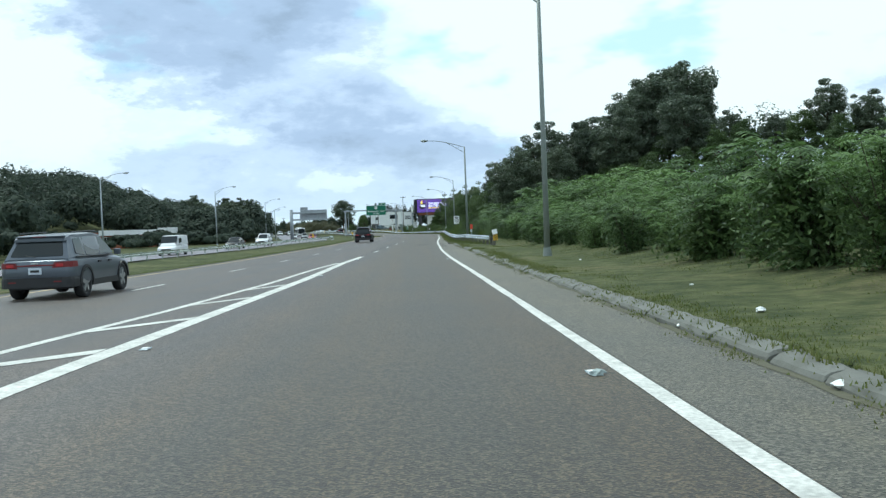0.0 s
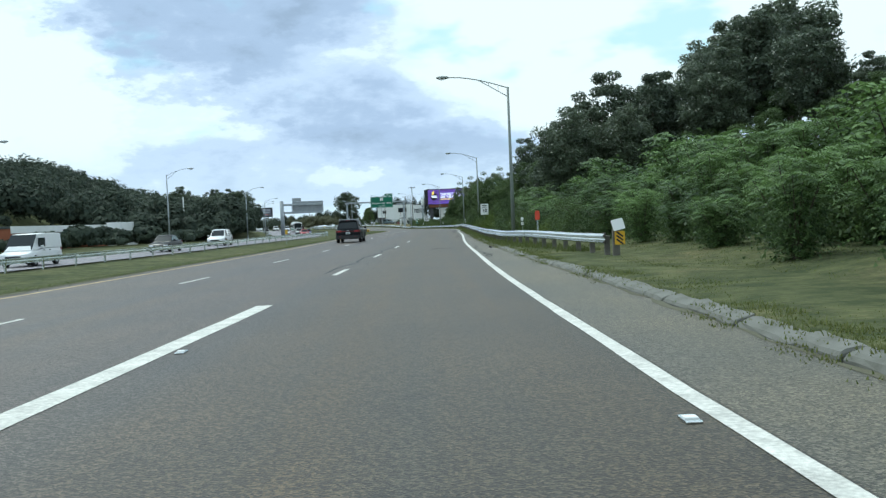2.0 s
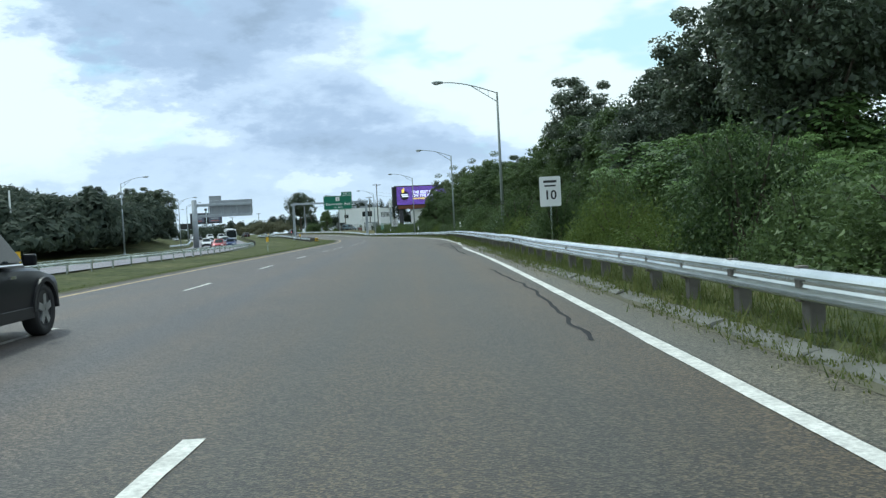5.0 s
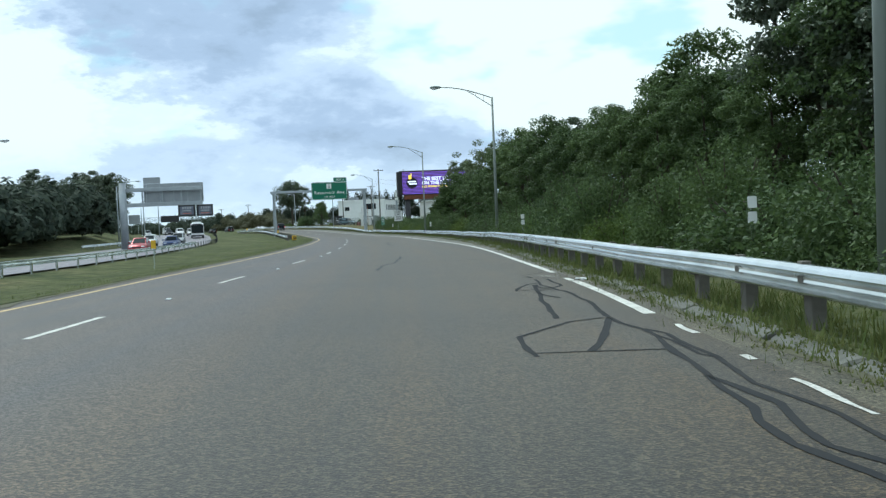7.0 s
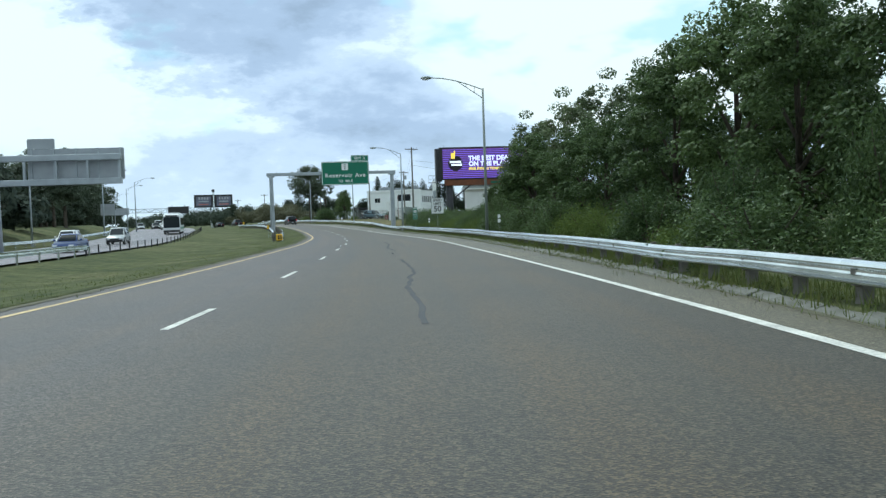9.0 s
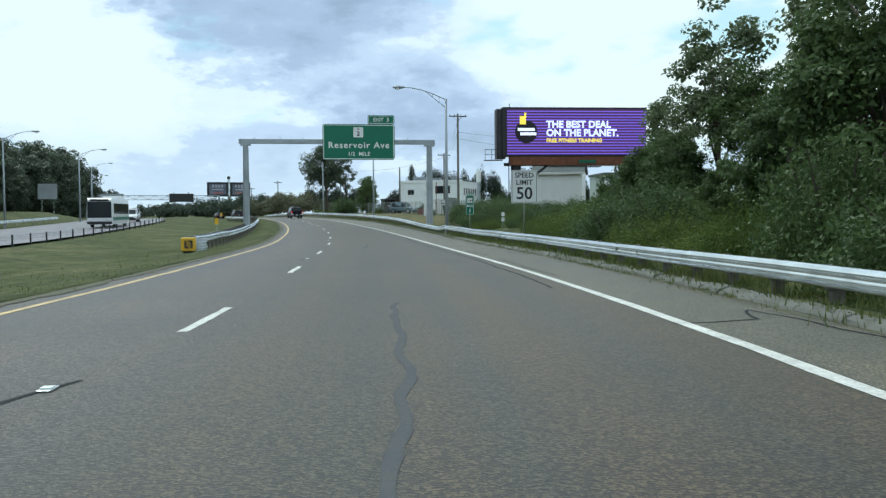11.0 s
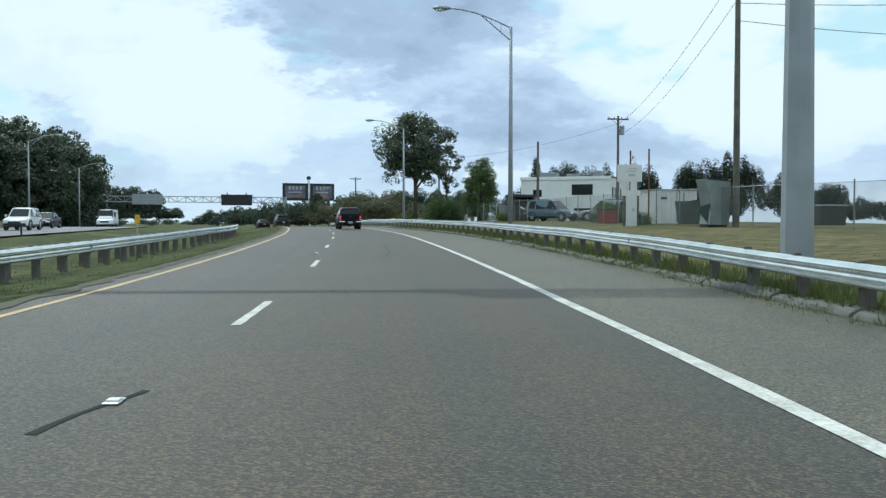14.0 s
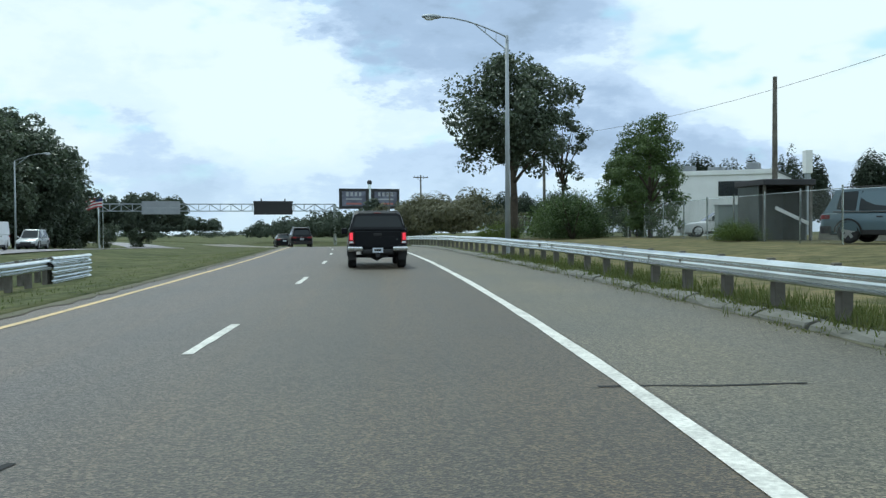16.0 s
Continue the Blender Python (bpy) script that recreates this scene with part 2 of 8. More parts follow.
def grass_mat(name="grass", low=(0.056, 0.068, 0.034), mid=(0.086, 0.098, 0.047), high=(0.150, 0.134, 0.078)):
    m = bpy.data.materials.new(name)
    m.use_nodes = True
    nt = m.node_tree
    b = nt.nodes["Principled BSDF"]
    N, L = nt.nodes.new, nt.links.new
    tc = N("ShaderNodeTexCoord")

    def noise_(scale, detail):
        n = N("ShaderNodeTexNoise")
        n.inputs["Scale"].default_value, n.inputs["Detail"].default_value = scale, detail
        L(tc.outputs["Object"], n.inputs["Vector"])
        return n.outputs["Fac"]

    r = N("ShaderNodeValToRGB")
    r.color_ramp.elements[0].position, r.color_ramp.elements[0].color = 0.34, (*low, 1)
    r.color_ramp.elements[1].position, r.color_ramp.elements[1].color = 0.70, (*high, 1)
    e = r.color_ramp.elements.new(0.52)
    e.color = (*mid, 1)
    a = N("ShaderNodeMath")
    a.operation = "MULTIPLY_ADD"
    L(noise_(0.22, 5), a.inputs[0])
    a.inputs[1].default_value = 0.6
    f = N("ShaderNodeMath")
    f.operation = "MULTIPLY"
    f.inputs[1].default_value = 0.4
    fine = noise_(9.0, 8)
    L(fine, f.inputs[0])
    L(f.outputs[0], a.inputs[2])
    L(a.outputs[0], r.inputs[0])
    mid_ = N("ShaderNodeValToRGB")
    mid_.color_ramp.elements[0].position, mid_.color_ramp.elements[0].color = 0.36, (0.66, 0.70, 0.66, 1)
    mid_.color_ramp.elements[1].position, mid_.color_ramp.elements[1].color = 0.66, (1.34, 1.24, 1.18, 1)
    L(noise_(1.7, 6), mid_.inputs[0])
    mu = N("ShaderNodeMix")
    mu.data_type, mu.blend_type = "RGBA", "MULTIPLY"
    mu.inputs[0].default_value = 1.0
    L(r.outputs[0], mu.inputs[6])
    L(mid_.outputs[0], mu.inputs[7])
    L(mu.outputs[2], b.inputs["Base Color"])
    b.inputs["Roughness"].default_value = 0.95
    b.inputs["Specular IOR Level"].default_value = 0.1
    bp = N("ShaderNodeBump")
    bp.inputs["Strength"].default_value, bp.inputs["Distance"].default_value = 1.0, 0.06
    L(fine, bp.inputs["Height"])
    L(bp.outputs[0], b.inputs["Normal"])
    return m


def leaf_mat(name, dark, pale, shine=0.6, spec=0.14, own=0.28):
    """Leaves: each its own green, a little light passing through."""
    m = bpy.data.materials.new(name)
    m.use_nodes = True
    nt = m.node_tree
    b = nt.nodes["Principled BSDF"]
    N, L = nt.nodes.new, nt.links.new
    g = N("ShaderNodeNewGeometry")
    tc = N("ShaderNodeTexCoord")
    n = N("ShaderNodeTexNoise")
    n.inputs["Scale"].default_value, n.inputs["Detail"].default_value = 0.45, 3
    L(tc.outputs["Object"], n.inputs["Vector"])
    a = N("ShaderNodeMath")
    a.operation = "MULTIPLY_ADD"
    L(g.outputs["Random Per Island"], a.inputs[0])
    a.inputs[1].default_value = 0.42
    info = N("ShaderNodeObjectInfo")
    f0 = N("ShaderNodeMath")
    f0.operation = "MULTIPLY"
    L(info.outputs["Random"], f0.inputs[0])
    f0.inputs[1].default_value = own
    f = N("ShaderNodeMath")
    f.operation = "MULTIPLY_ADD"
    L(n.outputs["Fac"], f.inputs[0])
    f.inputs[1].default_value = 0.36
    L(f0.outputs[0], f.inputs[2])
    L(f.outputs[0], a.inputs[2])
    r = N("ShaderNodeValToRGB")
    r.color_ramp.elements[0].position, r.color_ramp.elements[0].color = 0.15, (*dark, 1)
    r.color_ramp.elements[1].position, r.color_ramp.elements[1].color = 0.85, (*pale, 1)
    L(a.outputs[0], r.inputs[0])
    L(r.outputs[0], b.inputs["Base Color"])
    b.inputs["Roughness"].default_value = shine
    b.inputs["Specular IOR Level"].default_value = spec
    t = N("ShaderNodeBsdfTranslucent")
    L(r.outputs[0], t.inputs["Color"])
    mx = N("ShaderNodeMixShader")
    mx.inputs[0].default_value = 0.34
    out = nt.nodes["Material Output"]
    L(b.outputs[0], mx.inputs[1])
    L(t.outputs[0], mx.inputs[2])
    L(mx.outputs[0], out.inputs["Surface"])
    return m


def led_mat():
    """An LED wall: violet and indigo bands with dark and orange lines between them."""
    m = bpy.data.materials.new("led_wall")
    m.use_nodes = True
    nt = m.node_tree
    b = nt.nodes["Principled BSDF"]
    N, L = nt.nodes.new, nt.links.new
    tc = N("ShaderNodeTexCoord")
    sep = N("ShaderNodeSeparateXYZ")
    L(tc.outputs["Object"], sep.inputs[0])
    mu = N("ShaderNodeMath")
    mu.operation = "MULTIPLY"
    mu.inputs[1].default_value = 3.6
    L(sep.outputs[2], mu.inputs[0])
    fr = N("ShaderNodeMath")
    fr.operation = "FRACT"
    L(mu.outputs[0], fr.inputs[0])
    r = N("ShaderNodeValToRGB")
    cr = r.color_ramp
    cr.elements[0].position, cr.elements[0].color = 0.0, (0.020, 0.006, 0.035, 1)
    cr.elements[1].position, cr.elements[1].color = 1.0, (0.022, 0.008, 0.045, 1)
    for p, c in ((0.22, (0.045, 0.012, 0.10)), (0.36, (0.22, 0.13, 0.88)), (0.54, (0.26, 0.15, 0.95)), (0.66, (0.06, 0.014, 0.12)), (0.78, (0.20, 0.03, 0.045)), (0.88, (0.03, 0.008, 0.05))):
        e = cr.elements.new(p)
        e.color = (*c, 1)
    L(fr.outputs[0], r.inputs[0])
    b.inputs["Base Color"].default_value = (0.03, 0.02, 0.05, 1)
    b.inputs["Roughness"].default_value = 0.5
    L(r.outputs[0], b.inputs["Emission Color"])
    b.inputs["Emission Strength"].default_value = 1.0
    return m


ASPHALT = asphalt("asphalt", (0.0288, 0.0276, 0.0248), (1.28, 1.06, 0.82), (0.106, 0.099, 0.083))
SHOULDER = asphalt("shoulder_asphalt", (0.073, 0.074, 0.067), (1.10, 1.06, 0.93), (0.185, 0.182, 0.164))
FAR_ASPHALT = asphalt("far_asphalt", (0.13, 0.127, 0.122), (1.05, 1.02, 1.0), (0.23, 0.225, 0.21))
GRASS = grass_mat()
DRY_GRASS = grass_mat("dry_grass", (0.085, 0.088, 0.045), (0.125, 0.118, 0.062), (0.18, 0.155, 0.092))
WHITE_PAINT = mat("road_paint", (0.64, 0.63, 0.585), 0.75, var=0.28, scale=23, col2=(0.24, 0.235, 0.22), bump=0.3)
YELLOW_PAINT = mat("yellow_road_paint", (0.58, 0.42, 0.20), 0.75, var=0.3, scale=12, col2=(0.30, 0.25, 0.18), bump=0.3)
SEAL = mat("crack_seal", (0.022, 0.023, 0.026), 0.85, var=0.3, scale=9, col2=(0.04, 0.04, 0.04), spec=0.15)
DARK_SEAL = mat("dull_seal", (0.036, 0.038, 0.043), 0.85, var=0.3, scale=9, col2=(0.055, 0.055, 0.056), spec=0.15)
OLD_SEAL = mat("worn_seal", (0.052, 0.055, 0.064), 0.85, var=0.5, scale=14, col2=(0.100, 0.098, 0.094), spec=0.2, bump=0.4)
STONE = mat("granite", (0.135, 0.135, 0.122), 0.9, var=0.4, scale=3, col2=(0.09, 0.09, 0.072), bump=0.35, bump_scale=22)
DIRT = mat("gutter_dirt", (0.075, 0.074, 0.045), 0.95, var=0.35, scale=4, col2=(0.10, 0.09, 0.06), bump=0.6)
GALV = mat("galvanised_steel", (0.70, 0.73, 0.73), 0.22, 1.0, var=0.25, scale=1.6, col2=(0.42, 0.47, 0.47), bump=0.04)
STEEL_GREY = mat("grey_steel", (0.36, 0.39, 0.42), 0.55, 0.35, var=0.2, scale=1.2, col2=(0.22, 0.24, 0.25))
BRONZE = mat("dark_green_pole", (0.19, 0.22, 0.205), 0.55, 0.2, var=0.25, scale=1.5, col2=(0.25, 0.26, 0.24))
POST_WOOD = mat("weathered_post", (0.16, 0.15, 0.13), 0.9, var=0.35, scale=3, col2=(0.07, 0.065, 0.055), bump=0.4)
SIGN_GREEN = mat("sign_green", (0.010, 0.150, 0.085), 0.45, var=0.08, scale=1)
SIGN_WHITE = mat("sign_white", (0.78, 0.79, 0.78), 0.45, var=0.06, scale=2)
SIGN_BACK = mat("sign_back", (0.33, 0.35, 0.37), 0.5, 0.5, var=0.15, scale=1)
BLACK = mat("black_paint", (0.018, 0.018, 0.020), 0.5, var=0.2, scale=3)
DARK_METAL = mat("dark_metal", (0.045, 0.045, 0.05), 0.55, 0.4, var=0.25, scale=2)
RUST = mat("rusty_panel", (0.20, 0.075, 0.035), 0.85, var=0.35, scale=2.5, col2=(0.09, 0.045, 0.03), bump=0.2)
BARK = mat("bark", (0.085, 0.068, 0.050), 0.95, var=0.35, scale=4, col2=(0.035, 0.03, 0.024), bump=0.7)
RUBBER = mat("tyre_rubber", (0.022, 0.022, 0.023), 0.85, var=0.2, scale=8)
ALLOY = mat("alloy", (0.50, 0.51, 0.52), 0.35, 0.8, var=0.1, scale=3)
GLASS = mat("tinted_glass", (0.020, 0.025, 0.028), 0.08, 0.0, var=0.05, scale=1, spec=0.3)
CHROME = mat("chrome", (0.72, 0.73, 0.75), 0.16, 1.0, var=0.05, scale=2)
TAIL_ON = mat("lit_tail_lamp", (0.80, 0.035, 0.06), 0.3, var=0.25, scale=14, emit=1.0)
TAIL_GLOW = mat("bright_tail_lens", (0.42, 0.03, 0.035), 0.25, var=0.1, scale=8)
TAIL = mat("tail_lamp", (0.16, 0.008, 0.010), 0.42, var=0.05)
HEAD = mat("head_lamp", (0.80, 0.82, 0.84), 0.12, var=0.05)
PLATE = mat("plate", (0.60, 0.65, 0.72), 0.5, var=0.1, scale=8)
WHITE_WALL = mat("white_wall", (0.80, 0.81, 0.81), 0.7, var=0.10, scale=0.6, col2=(0.62, 0.62, 0.60))
GREY_WALL = mat("grey_wall", (0.33, 0.38, 0.37), 0.85, var=0.12, scale=0.6)
ROOFING = mat("roofing", (0.085, 0.098, 0.096), 0.85, var=0.2, scale=2)
DARK_WINDOW = mat("dark_window", (0.02, 0.024, 0.028), 0.12, var=0.1, spec=0.8)
LEAF_SUMAC = leaf_mat("sumac_leaf", (0.012, 0.028, 0.017), (0.148, 0.230, 0.072), 0.45, 0.24, 0.62)
LEAF_OAK = leaf_mat("oak_leaf", (0.040, 0.060, 0.040), (0.130, 0.160, 0.098), 0.42, 0.42)
LEAF_MAPLE = leaf_mat("maple_leaf", (0.026, 0.050, 0.020), (0.125, 0.176, 0.062), 0.5, 0.20)
LEAF_BIRCH = leaf_mat("birch_leaf", (0.060, 0.085, 0.042), (0.200, 0.240, 0.120), 0.5, 0.25)
# A darker copy of the oak leaf, with shade put into its colour
LEAF_SHADED = leaf_mat("shaded_oak_leaf", (0.020, 0.030, 0.022), (0.060, 0.078, 0.050), 0.6, 0.15)
# Far woods: distance haze is mixed into this leaf colour as a bluish tone
LEAF_FAR = leaf_mat("far_leaf", (0.036, 0.052, 0.042), (0.098, 0.118, 0.082), 0.65, 0.12)
LEAF_DUSTY = leaf_mat("dusty_leaf", (0.060, 0.066, 0.040), (0.170, 0.165, 0.095), 0.6, 0.2)
LEAF_YELLOW = leaf_mat("weed_leaf", (0.050, 0.085, 0.020), (0.145, 0.185, 0.048), 0.6, 0.10)
BLADE = leaf_mat("grass_blade", (0.070, 0.108, 0.030), (0.170, 0.180, 0.064), 0.8)

# ---------------------------------------------------------------- the line of the road
HEADING = [(-400, 3.6), (0, 3.59), (20, 3.78), (40, 3.97), (60, 3.55), (80, 2.95), (100, 2.52), (120, 2.48), (140, 2.77), (160, 3.48), (180, 4.54), (200, 5.62), (220, 6.59),
           (240, 7.69), (260, 9.14), (280, 10.92), (300, 12.86), (320, 14.46), (340, 15.6), (360, 16.7), (370, 17.9), (380, 19.4), (400, 21.2), (430, 23.4), (470, 26), (560, 32), (1600, 80)]
LEVEL = [(-400, 1.6), (-60, 0.31), (-20, 0.16), (20, -0.16), (60, -0.50), (100, -0.58), (140, -0.64), (180, -0.86), (220, -1.20), (260, -1.52), (300, -1.81), (330, -1.66), (364, -1.34), (400, -1.2), (430, -1.2), (470, -1.8), (520, -2.8), (640, -4.5), (1600, -6)]
STEP = 1.0
_S = np.arange(-400, 1600, STEP)
_H = np.radians(np.interp(_S + STEP / 2, *np.array(HEADING).T))
_X = np.concatenate([[0], np.cumsum(-np.sin(_H) * STEP)])[:-1]
_Y = np.concatenate([[0], np.cumsum(np.cos(_H) * STEP)])[:-1]
_I0 = int(400 / STEP)
_X, _Y = _X - _X[_I0], _Y - _Y[_I0]
_box = np.ones(25) / 25
_Z = np.convolve(np.pad(np.interp(_S, *np.array(LEVEL).T), 12, mode="edge"), _box, mode="valid")


def heading(s):
    return float(np.interp(s, _S, _H))


def at(s, d, h=0.0):
    """The place s metres along, d to the right of and h above the driven lane's line."""
    a = heading(s)
    return Vector((np.interp(s, _S, _X) + d * math.cos(a), np.interp(s, _S, _Y) + d * math.sin(a), np.interp(s, _S, _Z) + h))


def spot(s, d, h=0.0, turn=0.0):
    """A pose there; its y axis along the road, turned by so many degrees to the left."""
    return Matrix.Translation(at(s, d, h)) @ Matrix.Rotation(heading(s) + radians(turn), 4, "Z")


def curve_of(*pairs):
    a = np.array(pairs, float)
    return lambda s: float(np.interp(s, a[:, 0], a[:, 1]))



def smooth_of(*pairs):
    """Like curve_of, its corners eased over some metres."""
    a = np.array(pairs, float)
    g = np.arange(-130, 720, 1.0)
    v = np.interp(g, a[:, 0], a[:, 1])
    for _ in range(2):
        v = np.convolve(np.pad(v, 5, mode="edge"), np.ones(11) / 11, mode="valid")
    return lambda s: float(np.interp(s, g, v))


EDGE_LINE = smooth_of((-60, 1.85), (10, 1.86), (24, 1.88), (35, 1.9), (45, 1.93), (55, 1.98), (66, 2.04), (74, 2.15), (82, 2.15), (92, 2.2), (100, 2.25), (120, 2.6), (139, 2.8), (146, 2.7), (151, 2.82), (156, 3.1), (160, 3.34), (165, 3.52), (169, 3.56), (177, 3.7),
                     (185, 3.95), (192, 4.12), (200, 4.2), (225, 3.8), (237, 3.57), (249, 3.6), (256, 3.55), (261, 3.46), (266, 3.32), (272, 3.18), (278, 3.0), (284, 2.92), (290, 2.88), (297, 2.94), (305, 2.86), (312, 2.81), (320, 2.72), (328, 2.56), (335, 2.46), (344, 2.27), (351, 2.11), (358, 1.92), (370, 1.75), (380, 1.62), (395, 1.5))
YELLOW_LINE = smooth_of((-60, -12.4), (0, -11.8), (38, -10.8), (64, -10), (90, -9), (100, -8.7), (120, -8.6), (152, -8), (164, -7.7), (176, -7.5), (186, -7.0), (207, -6.5), (227, -6.1), (244, -5.85), (258, -5.5), (270, -5.45), (288, -5.15), (303, -5.15), (325, -4.97), (345, -5.0), (369, -5.4), (386, -5.6))
LANE_LINE = smooth_of((-60, -8.6), (20, -8), (64, -6.7), (90, -5.6), (120, -5.6), (147, -5.45), (159, -5.2), (171, -4.85), (182, -4.05), (195, -3.35), (225, -2.9), (242, -2.75), (254, -2.45), (266, -2.42), (278, -2.36), (290, -2.16), (303, -2.03), (315, -1.86), (327, -1.84), (338, -1.85), (351, -2.24), (364, -2.36), (376, -2.43))
KERB = smooth_of((-60, 3.15), (6, 3.15), (12, 3.2), (22, 3.25), (34, 3.3), (45, 3.5), (55, 3.7), (66, 3.68), (76, 3.5), (84, 3.38), (110, 3.25), (140, 3.3), (150, 3.42), (165, 3.82), (178, 4.2), (190, 4.85), (215, 5.35), (240, 5.35), (252, 5.45), (265, 5.55), (280, 5.3), (292, 5.25), (302, 5.45), (307, 5.75), (340, 5.75), (366, 5.15), (374, 4.95), (390, 4.4), (404, 4))
RAIL_RIGHT = smooth_of((66.5, 5.85), (72, 5.2), (79, 4.55), (84, 4.25), (90, 3.9), (97, 3.78), (114, 3.72), (141, 3.74), (165, 4.2), (178, 4.55), (192, 5.4), (220, 5.75), (251, 5.95), (273, 5.95), (300, 5.9), (322, 6.05), (340, 6.08), (360, 5.75), (376, 5.3), (394, 4.85), (410, 4.6))
RAIL_OWN_LEFT = smooth_of((284, -8.3), (300, -8.4), (345, -8.2), (365, -8.1), (380, -8.9), (397, -10.6))
RAIL_MEDIAN = smooth_of((-100, -24), (79, -22), (115, -18.8), (175, -17.6), (213, -17.8), (260, -19.5), (330, -19.8), (400, -19.2))
OPP_NEAR = lambda s: RAIL_MEDIAN(s) - 1.4
OPP_FAR = lambda s: RAIL_MEDIAN(s) - 13.0
OPP_DROP = curve_of((-60, -0.3), (200, -0.3), (300, -0.15), (400, 0.0))
HILL = curve_of((-60, 3.0), (90, 3.0), (170, 6.0), (250, 11.8), (330, 13.0), (395, 13.0), (425, 7.0), (455, 0.0))
BANK = curve_of((-60, 0), (250, 0), (300, 1.8), (420, 1.2), (470, 0.2))


def link_mesh(name, data, material, parent=None):
    data.materials.append(material)
    ob = new(name, data)
    if parent is not None:
        ob.parent = parent
    return ob


def part(name, bm, material, parent=None, label="", smooth=False):
    me = bpy.data.meshes.new(name)
    bm.normal_update()
    bm.to_mesh(me)
    bm.free()
    if smooth:
        for p in me.polygons:
            p.use_smooth = True
    ob = link_mesh(name, me, material, parent)
    return tagged(ob, label) if label else ob


def mesh_of(name, verts, faces, material, parent=None, smooth=False):
    me = bpy.data.meshes.new(name)
    me.from_pydata([tuple(v) for v in verts], [], faces)
    me.update()
    if smooth:
        for p in me.polygons:
            p.use_smooth = True
    return link_mesh(name, me, material, parent)


def empty(name, m, label, category, group="", kind=""):
    ob = new(name)
    ob.matrix_world = m
    ob.empty_display_size = 0.2
    return tagged(ob, label, category, group, kind)


def box(bm, x0, x1, y0, y1, z0, z1, m=None, bevel=0.0):
    r = bmesh.ops.create_cube(bm, size=1.0)
    vs = r["verts"]
    bmesh.ops.scale(bm, vec=(x1 - x0, y1 - y0, z1 - z0), verts=vs)
    bmesh.ops.translate(bm, vec=((x0 + x1) / 2, (y0 + y1) / 2, (z0 + z1) / 2), verts=vs)
    if bevel:
        es = list({e for v in vs for e in v.link_edges})
        r = bmesh.ops.bevel(bm, geom=es, offset=bevel, segments=2, affect="EDGES", profile=0.5)
        vs = list({v for f in r["faces"] for v in f.verts} | {v for v in vs if v.is_valid})
    if m is not None:
        bmesh.ops.transform(bm, matrix=m, verts=vs)
    return bm


def tube(bm, points, radii, sides=8, cap=True):
    """A tapered tube through points."""
    pts = [Vector(p) for p in points]
    rings = []
    for i, p in enumerate(pts):
        d = (pts[min(i + 1, len(pts) - 1)] - pts[max(i - 1, 0)]).normalized()
        ref = Vector((0, 0, 1)) if abs(d.z) < 0.95 else Vector((1, 0, 0))
        a = d.cross(ref).normalized()
        b = d.cross(a)
        r = radii[i] if not isinstance(radii, (int, float)) else radii
        rings.append([bm.verts.new(p + (a * math.cos(k * math.tau / sides) + b * math.sin(k * math.tau / sides)) * r) for k in range(sides)])
    for r0, r1 in zip(rings, rings[1:]):
        for k in range(sides):
            bm.faces.new((r0[k], r0[(k + 1) % sides], r1[(k + 1) % sides], r1[k]))
    if cap:
        bm.faces.new(rings[0][::-1])
        bm.faces.new(rings[-1])
    return bm


def text_mesh(name, words, size, material, parent, m, depth=0.006, align="CENTER", weight=0.0, spread=1.0):
    """Words as flat raised letters; m turns the text's x to the right and y up."""
    cu = bpy.data.curves.new(name, "FONT")
    cu.body, cu.size, cu.extrude, cu.align_x, cu.align_y, cu.offset = words, size, depth, align, "CENTER", weight
    cu.resolution_u, cu.space_character = 3, spread
    tmp = bpy.data.objects.new(name, cu)
    scene.collection.objects.link(tmp)
    me = bpy.data.meshes.new_from_object(tmp)
    bpy.data.objects.remove(tmp)
    bpy.data.curves.remove(cu)
    bm = bmesh.new()
    bm.from_mesh(me)
    bpy.data.meshes.remove(me)
    seen, pieces = set(), []
    for v in bm.verts:
        if v in seen:
            continue
        todo, isle = [v], []
        seen.add(v)
        while todo:
            q = todo.pop()
            isle.append(q)
            for e in q.link_edges:
                o = e.other_vert(q)
                if o not in seen:
                    seen.add(o)
                    todo.append(o)
        xs = [q.co.x for q in isle]
        pieces.append([min(xs), max(xs), isle])
    pieces.sort(key=lambda q: q[0])
    letters = []
    for lo, hi, isle in pieces:
        if letters and lo < letters[-1][1] - 0.15 * (hi - lo):
            letters[-1][1] = max(hi, letters[-1][1])
            letters[-1][2] += isle
        else:
            letters.append([lo, hi, list(isle)])
    for lo, hi, isle in letters:
        index = {v: k for k, v in enumerate(isle)}
        one = bpy.data.meshes.new("letter")
        one.from_pydata([v.co[:] for v in isle], [], [[index[v] for v in f.verts] for f in bm.faces if f.verts[0] in index])
        link_mesh("letter", one, material, parent).matrix_basis = m
    bm.free()


# ---------------------------------------------------------------- ground and roads
def smooth01(a, b, x):
    t = min(1, max(0, (x - a) / (b - a)))
    return t * t * (3 - 2 * t)


